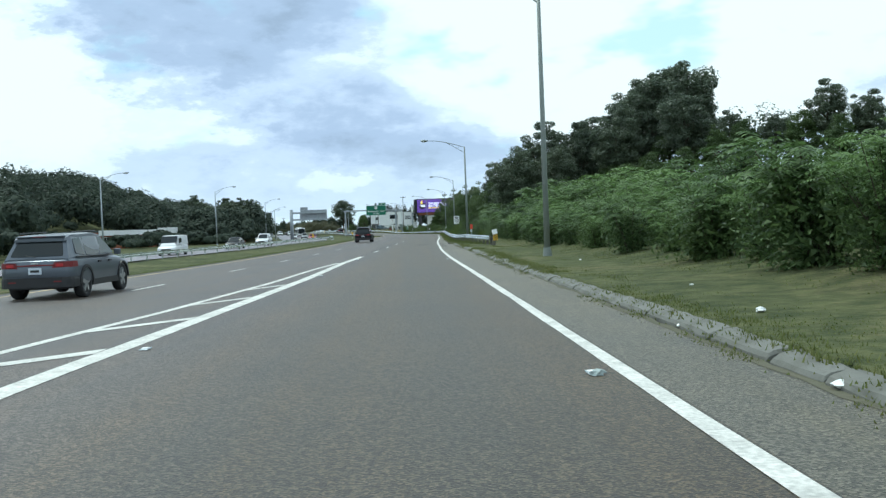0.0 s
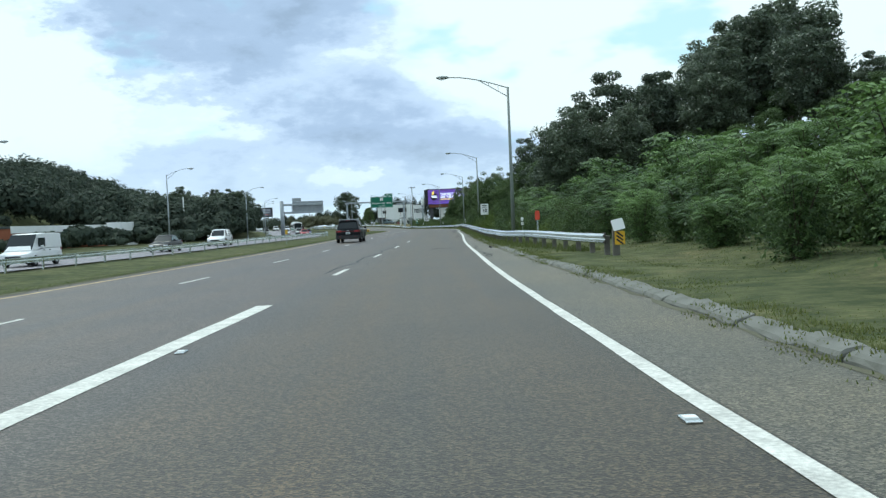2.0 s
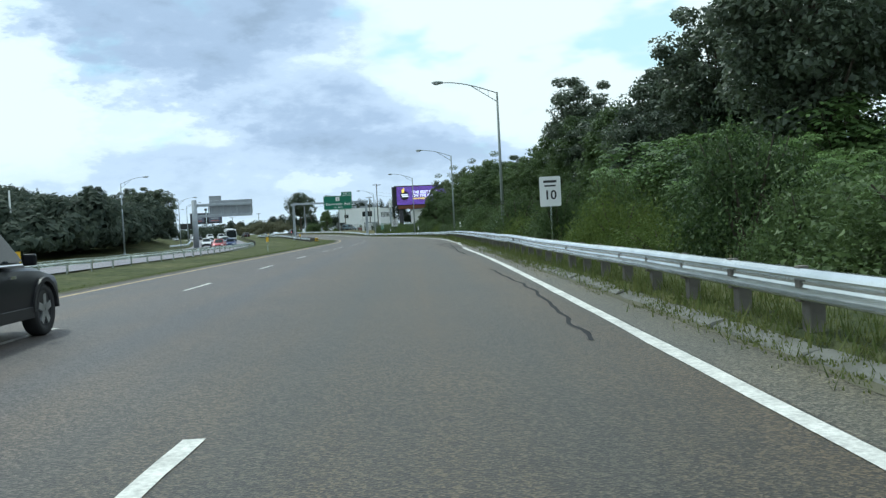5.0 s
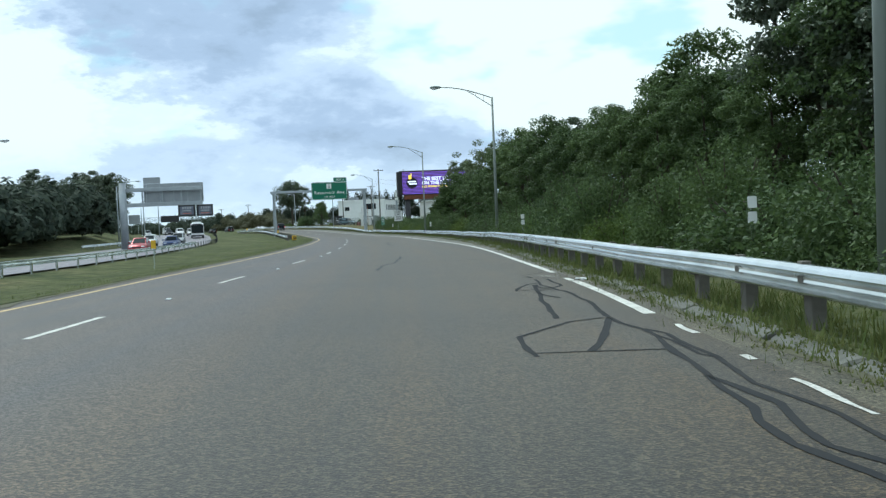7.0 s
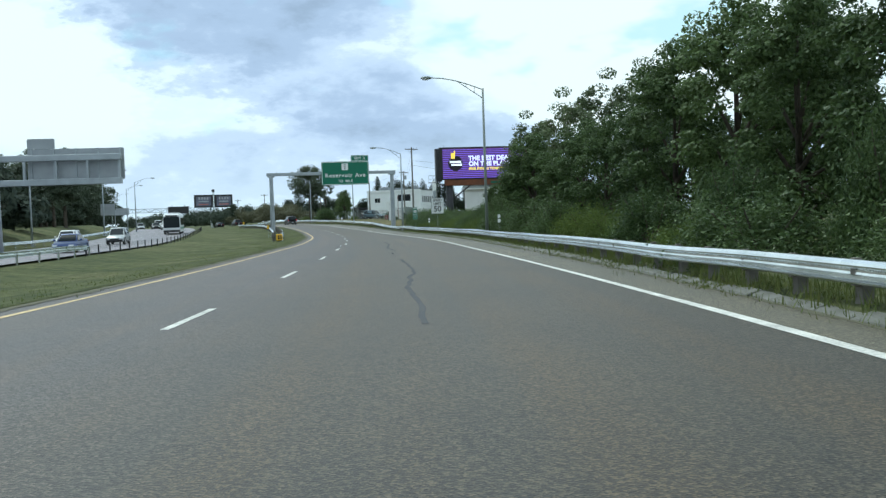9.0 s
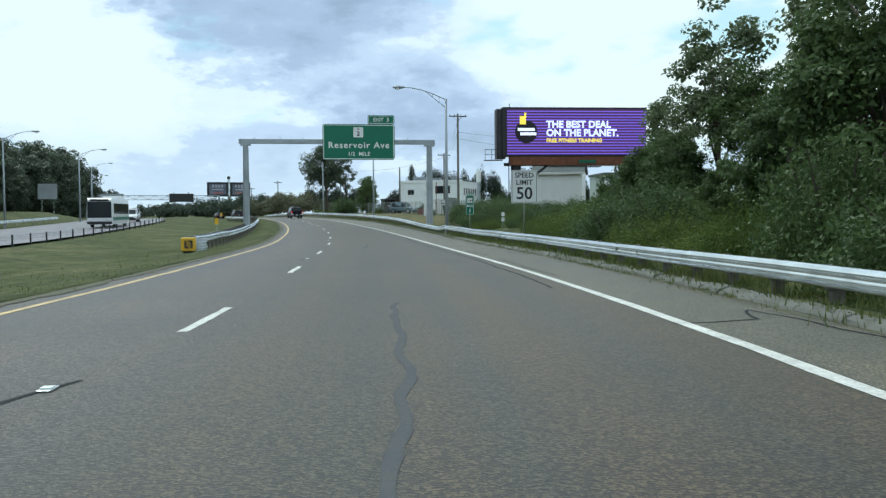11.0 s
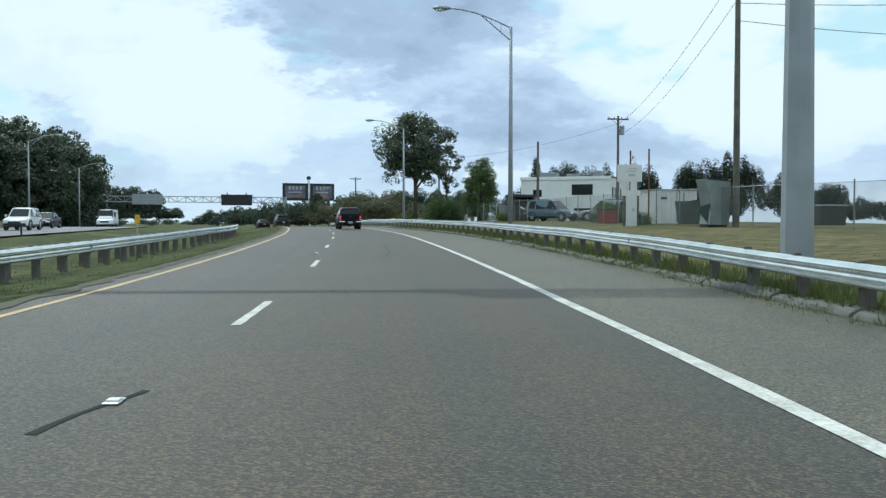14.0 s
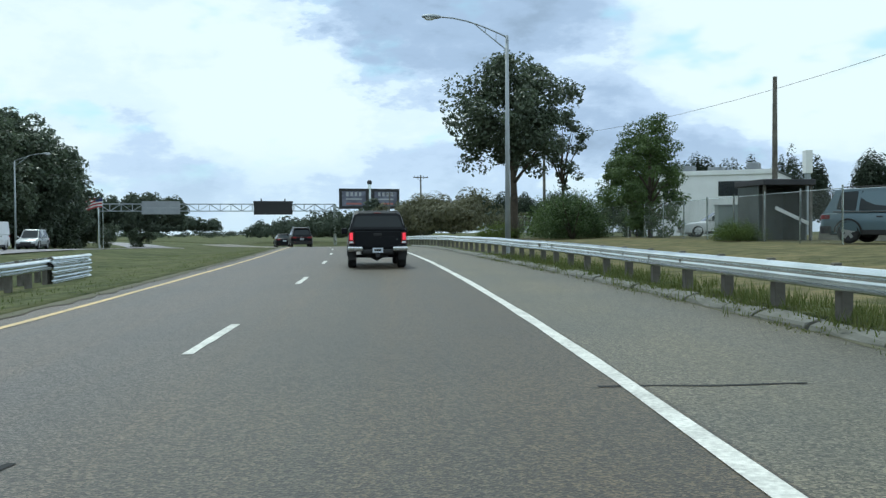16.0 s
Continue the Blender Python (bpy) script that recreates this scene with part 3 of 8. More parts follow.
def ground_h(s, d):
    """Height of the verge and the land over the road's level."""
    k, l = KERB(s), YELLOW_LINE(s) - 0.75
    near, far = OPP_NEAR(s), OPP_FAR(s)
    if d >= k:
        e = d - k
        return -0.06 + 0.19 * smooth01(0.27, 0.33, e) + 0.03 * smooth01(0.3, 1.2, e) + 0.26 * smooth01(2.6, 5.5, e) + 0.25 * smooth01(3, 12, e) + 6.0 * smooth01(14, 40, e) * smooth01(70, 120, s) * (1 - smooth01(185, 235, s)) + 1.2 * smooth01(10, 45, e) * (1 - smooth01(260, 320, s)) - 0.5 * smooth01(25, 60, e) * smooth01(300, 360, s)
    if d > l:
        return -0.16
    drop = OPP_DROP(s)
    if d > near:
        f = (l - d) / (l - near)
        return 0.03 + (drop - 0.03) * smooth01(0.1, 0.9, f) - 0.40 * math.sin(math.pi * min(1, f * 1.15))
    if d > far:
        return drop - 0.16
    e = far - d
    return drop + 0.05 + BANK(s) * smooth01(2, 8, e) + HILL(s) * smooth01(20, 70, e) + 6 * smooth01(110, 240, e) * smooth01(-100, 50, s)


def build_ground():
    rows = list(np.arange(-300, -60, 40)) + list(np.arange(-60, 470, 3)) + list(np.arange(470, 1500, 20))
    cols_r = [0.0, 0.26, 0.34, 0.6, 1.1, 2.0, 3.2, 4.5, 6, 8, 10, 14, 20, 30, 45, 70, 120, 220, 420, 800]
    verts, faces, n = [], [], 0
    for s in rows:
        k, l, a, b = KERB(s), YELLOW_LINE(s) - 0.75, OPP_NEAR(s), OPP_FAR(s)
        ds = [k + c for c in reversed(cols_r)]
        ds += [k - 0.02, (k + l) / 2, l + 0.02, l]
        ds += [l + (a - l) * f for f in (0.06, 0.15, 0.3, 0.45, 0.6, 0.75, 0.9, 1.0)]
        ds += [a - 0.02, (a + b) / 2, b + 0.02, b, b - 1.5, b - 3, b - 5, b - 8, b - 14, b - 22, b - 35, b - 55, b - 90, b - 140, b - 230, b - 420]
        n = len(ds)
        for i, d in enumerate(ds):
            h = ground_h(s, d)
            if abs(d) > 4 and d > k + 0.3 or d < l - 1:
                h += 0.05 * noise.noise(Vector((s * 0.25, d * 0.4, 0)))
            verts.append(at(s, d, h))
    for i in range(len(rows) - 1):
        for j in range(n - 1):
            q = i * n + j
            faces.append((q, q + 1, q + n + 1, q + n))
    g = mesh_of("ground", verts, faces, GRASS, smooth=True)
    g.data.materials.append(DRY_GRASS)
    w = n - 1
    for p in g.data.polygons:
        p.flip()
        i, j = divmod(p.index, w)
        if 328 < rows[i] < 440 and j < len(cols_r) - 5:
            p.material_index = 1
    tagged(g, "mown dry green and straw coloured grass verges and land", "grass", kind="structure")


build_ground()


def strip(name, left, right, s0, s1, h, material, step=2.0, across=1, label="", category="", kind="structure", uv=False, parent=None):
    """A sheet that follows the road between two offsets."""
    ss = list(np.arange(s0, s1, step)) + [s1]
    verts, faces, n = [], [], across + 1
    for s in ss:
        a, b = left(s), right(s)
        hh = h(s) if callable(h) else h
        for j in range(n):
            verts.append(at(s, a + (b - a) * j / across, hh))
    for i in range(len(ss) - 1):
        for j in range(across):
            q = i * n + j
            faces.append((q, q + 1, q + n + 1, q + n))
    ob = mesh_of(name, verts, faces, material, parent)
    if uv:
        lay = ob.data.uv_layers.new(name="road")
        for loop in ob.data.loops:
            i, j = divmod(loop.vertex_index, n)
            a, b = left(ss[i]), right(ss[i])
            lay.data[loop.index].uv = (a + (b - a) * j / across, ss[i])
    if label:
        tagged(ob, label, category, kind=kind)
    return ob


def road_end(s):
    return max(EDGE_LINE(s) + 0.12, 0)


road = strip("road", lambda s: YELLOW_LINE(s) - 0.7, road_end, -120, 700, 0.0, ASPHALT, 3.0, 6, "worn grey-brown asphalt carriageway with wheel tracks", "road", uv=True)
shoulder = strip("shoulder", road_end, KERB, -120, 700, 0.0, SHOULDER, 3.0, 2, "pale worn asphalt shoulder beside the kerb", "road shoulder", uv=True)
far_road = strip("far_road", OPP_FAR, OPP_NEAR, -120, 900, OPP_DROP, FAR_ASPHALT, 5.0, 4, "pale asphalt carriageway for oncoming traffic", "road", uv=True)

# ---------------------------------------------------------------- markings
def band(name, line, width, s0, s1, material, h=0.006, step=1.5, rough_edge=0.0):
    """A painted stripe; its edges wander a little where the paint is worn."""
    ss = list(np.arange(s0, s1, step)) + [s1]
    verts, faces = [], []
    for i, s in enumerate(ss):
        c = line(s)
        e = rough_edge * noise.noise(Vector((s * 1.3, c, 3.0)))
        f = rough_edge * noise.noise(Vector((s * 1.7, c, 9.0)))
        verts += [at(s, c - width / 2 + e, h), at(s, c + width / 2 + f, h)]
    for i in range(len(ss) - 1):
        q = 2 * i
        faces.append((q, q + 1, q + 3, q + 2))
    return mesh_of(name, verts, faces, material)


def marking(name, line, width, s0, s1, material, label, **kw):
    return tagged(band(name, line, width, s0, s1, material, **kw), label, "road marking", kind="structure")


for a, b in ((-60, 150.6), (157.8, 164.8), (168.0, 700)):
    marking("edge_line", EDGE_LINE, 0.17, a, b, WHITE_PAINT, "solid white painted edge line, slightly worn", rough_edge=0.025)
for a, b, w in ((151.2, 152.6, 0.06), (153.6, 153.9, 0.08), (155.6, 156.5, 0.09)):
    marking("edge_line", lambda q: EDGE_LINE(q) + 0.03, w, a, b, WHITE_PAINT, "worn flaking remnant of the white edge line", step=0.12, rough_edge=0.05)
marking("edge_line", lambda s: 3.01 + (167 - s) * 0.9, 0.07, 166.6, 167.0, WHITE_PAINT, "broken remnant of the white edge line", step=0.1, rough_edge=0.03)
marking("edge_line", lambda s: 3.44, 0.15, 164.9, 165.8, WHITE_PAINT, "worn flaking remnant of the white edge line", step=0.08, rough_edge=0.09)
marking("yellow_line", YELLOW_LINE, 0.13, -60, 700, YELLOW_PAINT, "faded yellow painted edge line beside the median", rough_edge=0.03)
GORE = curve_of((-60, -4.1), (8.7, -3.82), (14, -3.68), (29, -3.3), (45, -3.16), (55, -2.86))
GORE_THIN = curve_of((-60, -11.4), (8, -5.6), (12.1, -5.27), (18.3, -4.72), (28, -4.12), (38, -3.84), (44.5, -3.42))
marking("gore_line", GORE, 0.30, -60, 55.2, WHITE_PAINT, "broad white painted line beside the slip lane", rough_edge=0.02)
marking("gore_line", GORE_THIN, 0.18, -60, 44.5, WHITE_PAINT, "white painted line closing the striped wedge", rough_edge=0.02)
for s in (-8.0, -1.0, 5.4, 10.0, 14.4, 19.4, 24.4):
    a, b = GORE_THIN(s) + 0.1, GORE(s + 1.6) - 0.16
    vs = [at(s, a, 0.007), at(s + 0.5, a, 0.007), at(s + 2.1, b, 0.007), at(s + 1.6, b, 0.007)]
    tagged(mesh_of("gore_stripe", vs, [(0, 3, 2, 1)], WHITE_PAINT), "short white painted stripe across the wedge", "road marking", kind="structure")
DASHES = [64.1 + 12.5 * k for k in range(-9, 3)] + [89.1 + 11.35 * k for k in range(1, 6)] + [158.3 + 11.8 * k for k in range(4)] + [193.8 + 11.64 * k for k in range(1, 5)] + [252.5 + 12.15 * k for k in range(0, 30)]
for s in DASHES:
    marking("lane_dash", LANE_LINE, 0.125, s, s + 3.05, WHITE_PAINT, "white painted lane dash, scuffed", rough_edge=0.02, step=0.4)
for s in (65.0, 77.7, 90.4, 102.9):
    marking("lane_dash", curve_of((60, -2.7), (78, -2.15), (92, -1.8), (106, -1.5)), 0.15, s, s + 3.3, WHITE_PAINT, "white painted lane dash, scuffed", rough_edge=0.02, step=0.4)
for s in np.arange(-60, 500, 12.2):
    marking("far_lane_dash", lambda q: (OPP_NEAR(q) + OPP_FAR(q)) / 2, 0.13, s, s + 3.0, WHITE_PAINT, "white painted lane dash, scuffed", h=OPP_DROP(s) + 0.012)


def seal_line(points, width=0.07, h=0.005, name="crack_seal", material=None, wander=1.0):
    """Poured black sealant along a wandering crack, from points (s, d)."""
    pts = []
    for (s0, d0), (s1, d1) in zip(points, points[1:]):
        n = max(2, int(math.hypot(s1 - s0, d1 - d0) / 0.18))
        for k in range(n):
            f = k / n
            pts.append((s0 + (s1 - s0) * f, d0 + (d1 - d0) * f))
    pts.append(points[-1])
    verts, faces = [], []
    for i, (s, d) in enumerate(pts):
        w = width * (0.65 + 0.7 * abs(noise.noise(Vector((s * 2.1, d * 3, 1)))))
        j = 0.11 * wander * noise.noise(Vector((s * 0.9, d * 1.4, 5)))
        k = 0.10 * wander * noise.noise(Vector((s * 0.7, d * 1.1, 8)))
        a, b = pts[max(i - 1, 0)], pts[min(i + 1, len(pts) - 1)]
        t = Vector((b[0] - a[0], b[1] - a[1])).normalized()
        verts += [at(s + k - t.y * w / 2, d + j + t.x * w / 2, h), at(s + k + t.y * w / 2, d + j - t.x * w / 2, h)]
    for i in range(len(pts) - 1):
        q = 2 * i
        faces.append((q, q + 1, q + 3, q + 2))
    return tagged(mesh_of(name, verts, faces, material or SEAL), "wandering black sealed crack in the asphalt", "road crack", kind="structure")


for pts in (((73.2, 2.40), (73.9, 2.38), (74.7, 2.39), (75.57, 2.52), (76.06, 2.41), (77.15, 2.46), (78.1, 2.37), (79.3, 2.32), (80.6, 2.22)), ((75.0, 2.45), (75.8, 2.68), (77.0, 2.60), (77.6, 2.42)), ((73.6, 2.52), (74.6, 2.62), (75.6, 2.54)), ((83.0, 0.33), (82.6, 1.8)),
            ((86.2, 1.26), (86.44, 1.78), (86.53, 2.19), (86.58, 2.55), (85.71, 2.46), (84.98, 2.46), (84.31, 2.42), (83.4, 2.39), (81.5, 2.6)), ((88.0, 2.43), (87.33, 2.52), (86.6, 2.54)),
            ((85.43, 0.38), (85.21, 0.61), (85.01, 0.98), (85.09, 1.39), (85.28, 1.76), (85.59, 1.97), (86.38, 2.15)), ((85.59, 1.97), (85.32, 2.06), (84.82, 2.1)),
            ((177.9, -0.1), (177.8, 1.2), (177.6, 3.0)),
            ((371.7, 1.4), (371.75, 3.2)), ((246, -5.0), (246.6, -3.4), (247.4, -2.6)), ((252.6, 3.4), (253.0, 4.6), (254.2, 5.0), (251.0, 5.3)), ((231, 0.0), (234, -0.2)),
            ((110, 1.9), (118, 2.2), (126, 2.1))):
    seal_line(pts)
for pts in (((205, 0.3), (212, 0.1), (219, 0.35), (226, 0.1)), ((173, -0.8), (174.5, -0.72), (175.9, -0.68), (176.8, -0.53), (178, -0.23), (180.1, -0.13), (184.3, 0.1)), ((282.5, -0.6), (285, -0.4), (287.9, -0.2)), ((236, 0.1), (241, -0.2), (249, 0.1), (256, 0.0))):
    seal_line(pts, 0.12, material=OLD_SEAL)
seal_line(((258.6, 2.97), (262, 3.0), (265.4, 2.9), (270.6, 2.84), (273, 2.76), (276.5, 2.63), (280, 2.5), (284.4, 2.38), (290, 2.35), (296, 2.46), (299.6, 2.57), (303.5, 2.72)), 0.085, material=DARK_SEAL, wander=0.5)
for pts in (((262.3, 3.76), (265.1, 3.64), (268, 3.62), (270.6, 3.62)), ((273.2, 3.68), (274.2, 3.6), (275.4, 3.53), (276.6, 3.5), (278.1, 3.28)), ((276.0, 3.62), (276.8, 3.40), (277.6, 3.34))):
    seal_line(pts, 0.05, material=DARK_SEAL, wander=0.5)
seal_line(((85.3, 0.30), (85.75, 0.36), (86.05, 0.6), (86.08, 1.3)), 0.36, wander=0.5)
seal_line(((66, -2.9), (69.7, -2.86), (73.2, -2.52), (77.5, -2.6), (83.7, -2.18), (85.4, -2.26), (86.4, -2.34), (87.9, -2.2), (89.2, -2.16), (90.8, -1.93), (92.7, -1.88), (96, -2.0)), 0.11, material=OLD_SEAL)
seal_line(((342, -0.1), (346, 0.1), (352, 0.0), (355, 0.1)), 0.045, material=OLD_SEAL)
seal_line(((89.9, -2.03), (89.5, -1.69), (88.5, -1.47)), 0.08, material=OLD_SEAL, wander=0.4)
# long branching cracks before the broken edge line
for pts, w in ((((162.4, 2.8), (160.1, 2.8), (157.8, 2.59), (156.9, 2.59), (156.2, 2.67), (155.5, 2.67), (154.9, 2.59), (154.3, 2.51), (153.6, 2.47), (153.0, 2.42), (152.3, 2.32), (151.6, 2.28), (151.2, 2.17), (150.6, 2.14), (149.9, 2.28), (149.2, 2.37)), 0.085),
               (((149.2, 2.37), (145, 2.2), (142.9, 2.13), (141.5, 2.16), (140.4, 2.22), (139.3, 2.23)), 0.075), (((142.9, 2.14), (142.1, 2.25), (141.4, 2.26), (140.7, 2.3)), 0.07),
               (((156.2, 2.69), (155.7, 2.82), (154.7, 2.77), (153.9, 2.79), (153.1, 2.69), (152.5, 2.61), (151.9, 2.67), (151.3, 2.72), (150.6, 2.69), (148.5, 2.62)), 0.07),
               (((155.5, 2.68), (155.1, 2.73), (154.1, 2.69), (153.8, 2.8)), 0.06), (((152.9, 2.39), (152.5, 2.44), (152.1, 2.46), (151.7, 2.49), (151.3, 2.41), (150.9, 2.34), (150.5, 2.32), (150.1, 2.46), (149.2, 2.5)), 0.085),
               (((157.6, 2.5), (157.3, 2.03), (156.7, 1.65), (156.0, 1.22), (154.9, 1.18), (154.4, 1.2)), 0.075), (((157.6, 2.6), (156.0, 2.2), (155.1, 1.95), (154.6, 1.76)), 0.11), (((154.65, 1.2), (154.6, 1.7), (154.5, 2.5)), 0.055),
               (((164.1, 2.5), (160.8, 2.18), (159.3, 2.05), (157.7, 1.92)), 0.1)):
    seal_line(pts, w, wander=0.35)
# net of cracks beside the broken edge line
for pts, w in ((((165.8, 2.78), (165.1, 2.73), (164.6, 2.69), (164.0, 2.62), (163.6, 2.67), (163.1, 2.73), (162.4, 2.75)), 0.08),
               (((164.7, 2.68), (164.3, 2.4), (163.7, 2.2), (163.2, 2.07), (162.7, 2.0), (162.9, 2.33), (163.1, 2.73)), 0.08),
               (((164.2, 2.58), (163.7, 2.49), (163.3, 2.53), (163.1, 2.73)), 0.09), (((165.8, 3.04), (164.9, 2.99), (164.4, 3.0), (164.0, 3.01), (163.6, 2.96), (163.1, 2.73)), 0.09),
               (((162.8, 2.72), (162.7, 2.49), (162.5, 2.35), (162.2, 2.3), (161.7, 2.29), (160.9, 2.5)), 0.09), (((167.4, 2.7), (167.8, 3.04), (168.2, 3.31)), 0.06),
               (((166.9, 2.75), (166.3, 2.79), (166.2, 2.97), (166.2, 3.19)), 0.12)):
    seal_line(pts, w, wander=0.25)


def reflector(s, d):
    """A low snow-plough road stud: cast ramps with a pale lens between."""
    root = empty("road_stud", spot(s, d, 0.002), "low cast road stud with a pale lens in the asphalt", "road stud", "road studs")
    bm = bmesh.new()
    box(bm, -0.055, 0.055, -0.11, 0.11, 0, 0.018, bevel=0.006)
    part("casting", bm, GALV, root)
    bm = bmesh.new()
    box(bm, -0.045, 0.045, -0.045, 0.045, 0.016, 0.03, bevel=0.005)
    part("lens", bm, SIGN_WHITE, root)
    return root


stud = reflector(11.8, -3.35)
for s, d in [(31.0, GORE(31) + 0.3), (48.8, -2.75), (44.0, EDGE_LINE(44) - 0.25), (8.4, 1.55)] + [(157.2 + 12.19 * k - 4.6, LANE_LINE(157 + 12.19 * k)) for k in range(1, 4)]:
    copy_thing(stud, spot(s, d, 0.002))

for s, d in ((248.7, -2.72), (272.5, -2.5), (297.0, -2.2), (320.8, -1.92), (344.8, -2.25), (369.0, -2.45)):
    copy_thing(stud, spot(s, d, 0.002))
    seal_line(((s - 0.95, d - 0.22), (s - 0.45, d - 0.12), (s, d - 0.01), (s + 0.45, d + 0.11)), 0.08, wander=0.5)

# ---------------------------------------------------------------- kerb
kerb = empty("kerb", Matrix(), "worn granite kerb stones half grown over by grass", "kerb", kind="structure")


def kerb_mesh(seed):
    """A sloped granite kerb stone, one unit long, chipped along its edges."""
    rnd = random.Random(seed)
    bm = bmesh.new()
    prof = ((0.0, -0.12), (0.005, 0.03), (0.035, 0.075), (0.10, 0.105), (0.20, 0.125), (0.285, 0.13), (0.30, -0.12))
    rings = []
    for y in (-0.5, -0.485, -0.25, 0.0, 0.25, 0.485, 0.5):
        edge = 0.02 if abs(y) == 0.5 else 0.0
        rings.append([bm.verts.new((x + rnd.uniform(-0.014, 0.014), y, z - (edge if z > 0 else 0) + rnd.uniform(-0.014, 0.01))) for x, z in prof])
    for p_, q_ in zip(rings, rings[1:]):
        for k in range(len(prof) - 1):
            bm.faces.new((p_[k], p_[k + 1], q_[k + 1], q_[k]))
    bm.faces.new(rings[0])
    bm.faces.new(rings[-1][::-1])
    bmesh.ops.recalc_face_normals(bm, faces=bm.faces)
    me = bpy.data.meshes.new("kerb_stone")
    bm.to_mesh(me)
    bm.free()
    me.materials.append(STONE)
    return me


KERBS = [kerb_mesh(k) for k in range(5)]
rk = random.Random(3)
s = -12.0
while s < 440:
    ln = rk.uniform(0.9, 1.9)
    ob = new("kerb_stone", KERBS[rk.randrange(5)])
    ob.parent = kerb
    m = spot(s + ln / 2, KERB(s + ln / 2) + 0.02 + rk.uniform(-0.02, 0.03), rk.uniform(-0.03, 0.008) - 0.05 * smooth01(60, 70, s) * (1 - smooth01(205, 230, s)), math.degrees(math.atan2(-(KERB(s + ln) - KERB(s)), ln)) + rk.uniform(-1.0, 1.0))
    ob.matrix_basis = m @ Matrix.Diagonal((1, ln - rk.uniform(0.02, 0.12), 1, 1))
    s += ln
soil = tagged(band("median_soil", lambda q: YELLOW_LINE(q) - 0.62, 0.34, -60, 560, DIRT, h=0.012, step=0.7, rough_edge=0.30), "dark bare soil and dirt along the median's edge", "dirt", kind="structure")
gutter = tagged(band("gutter_dirt", lambda q: KERB(q) - 0.01, 0.13, -30, 440, DIRT, h=0.004, step=0.8, rough_edge=0.16), "sand and leaf dirt swept against the kerb", "dirt", kind="structure")


# ---------------------------------------------------------------- grass and weeds
def blades(name, places, material, label, rnd, tall=(0.06, 0.18), count=9, spread=0.16, short=False):
    verts, faces = [], []
    for (s, d, h, k) in places:
        base = at(s, d, h)
        for _ in range(count):
            a = rnd.uniform(0, math.tau)
            o = base + Vector((rnd.gauss(0, spread), rnd.gauss(0, spread), -0.02))
            t = rnd.uniform(*tall) * k
            lean = Vector((math.cos(a), math.sin(a), 0)) * t * rnd.uniform(0.15, 0.8)
            w = Vector((-math.sin(a), math.cos(a), 0)) * rnd.uniform(0.005, 0.013)
            n = len(verts)
            if short:
                verts += [o - w * 1.3, o + w * 1.3, o + lean + Vector((0, 0, t))]
                faces.append((n, n + 1, n + 2))
                continue
            verts += [o - w, o + w, o + lean * 0.45 + Vector((0, 0, t * 0.7)) + w * 0.7, o + lean * 0.45 + Vector((0, 0, t * 0.7)) - w * 0.7, o + lean + Vector((0, 0, t))]
            faces += [(n, n + 1, n + 2, n + 3), (n + 3, n + 2, n + 4)]
    return tagged(mesh_of(name, verts, faces, material), label, "grass", kind="stuff")


rg = random.Random(8)
pl = []
for _ in range(10500):
    s = rg.uniform(-6, 405)
    if noise.noise(Vector((s * 0.12, 0, 2))) < -0.12:
        continue
    e = rg.uniform(0.26, 0.75) if rg.random() < 0.62 else rg.uniform(-0.10, 0.28)
    if e < 0.26 and noise.noise(Vector((s * 0.45, 4, 2))) < (-0.3 if 62 < s < 225 else -0.1):
        continue
    d = KERB(s) + e
    pl.append((s, d, (0.01 + 0.4 * max(0, e) if e < 0.3 else ground_h(s, d)), rg.uniform(0.5, 1.2) if e > 0.26 else 0.6))
blades("kerb_weeds", pl, BLADE, "ragged grass and weeds along the kerb", rg, tall=(0.02, 0.085), count=17, spread=0.11, short=True)
pl = []
for _ in range(20000):
    s = rg.uniform(-2, 400) if rg.random() < 0.6 else rg.uniform(-2, 90)
    d = KERB(s) + rg.uniform(0.3, 4.4) ** 1.15
    pl.append((s, d, ground_h(s, d), rg.uniform(0.35, 0.8)))
blades("verge_grass", pl, BLADE, "short mown grass with dry blades on the verge", rg, tall=(0.02, 0.06), count=7, spread=0.22, short=True)
pl = []
for _ in range(13000):
    s = rg.uniform(0, 430)
    l = YELLOW_LINE(s) - 0.8
    d = l - rg.uniform(0.0, 7.5) ** 1.05
    pl.append((s, d, ground_h(s, d), rg.uniform(0.4, 1.0)))
blades("median_grass", pl, BLADE, "rough mown grass on the median", rg, tall=(0.03, 0.10), count=6, spread=0.25, short=True)
pl = []
for _ in range(5600):
    s = rg.uniform(70, 400)
    d = RAIL_RIGHT(s) + rg.gauss(0.1, 0.35)
    pl.append((s, d, ground_h(s, d), rg.uniform(0.7, 1.6)))
blades("rail_weeds", pl, BLADE, "tall weeds under the guardrail", rg, tall=(0.07, 0.22), count=14, spread=0.2, short=True)

# ---------------------------------------------------------------- guardrails
W_PROFILE = ((0.0, -0.155), (0.03, -0.15), (0.075, -0.13), (0.09, -0.11), (0.085, -0.075), (0.02, -0.028), (0.012, 0.0), (0.02, 0.028), (0.075, 0.062), (0.09, 0.085), (0.08, 0.115), (0.03, 0.15), (0.0, 0.155))


def post_mesh(w, dpt, h, material, name):
    bm = bmesh.new()
    box(bm, -w / 2, w / 2, -dpt / 2, dpt / 2, -0.3, h, bevel=0.012)
    me = bpy.data.meshes.new(name)
    bm.to_mesh(me)
    bm.free()
    me.materials.append(material)
    return me


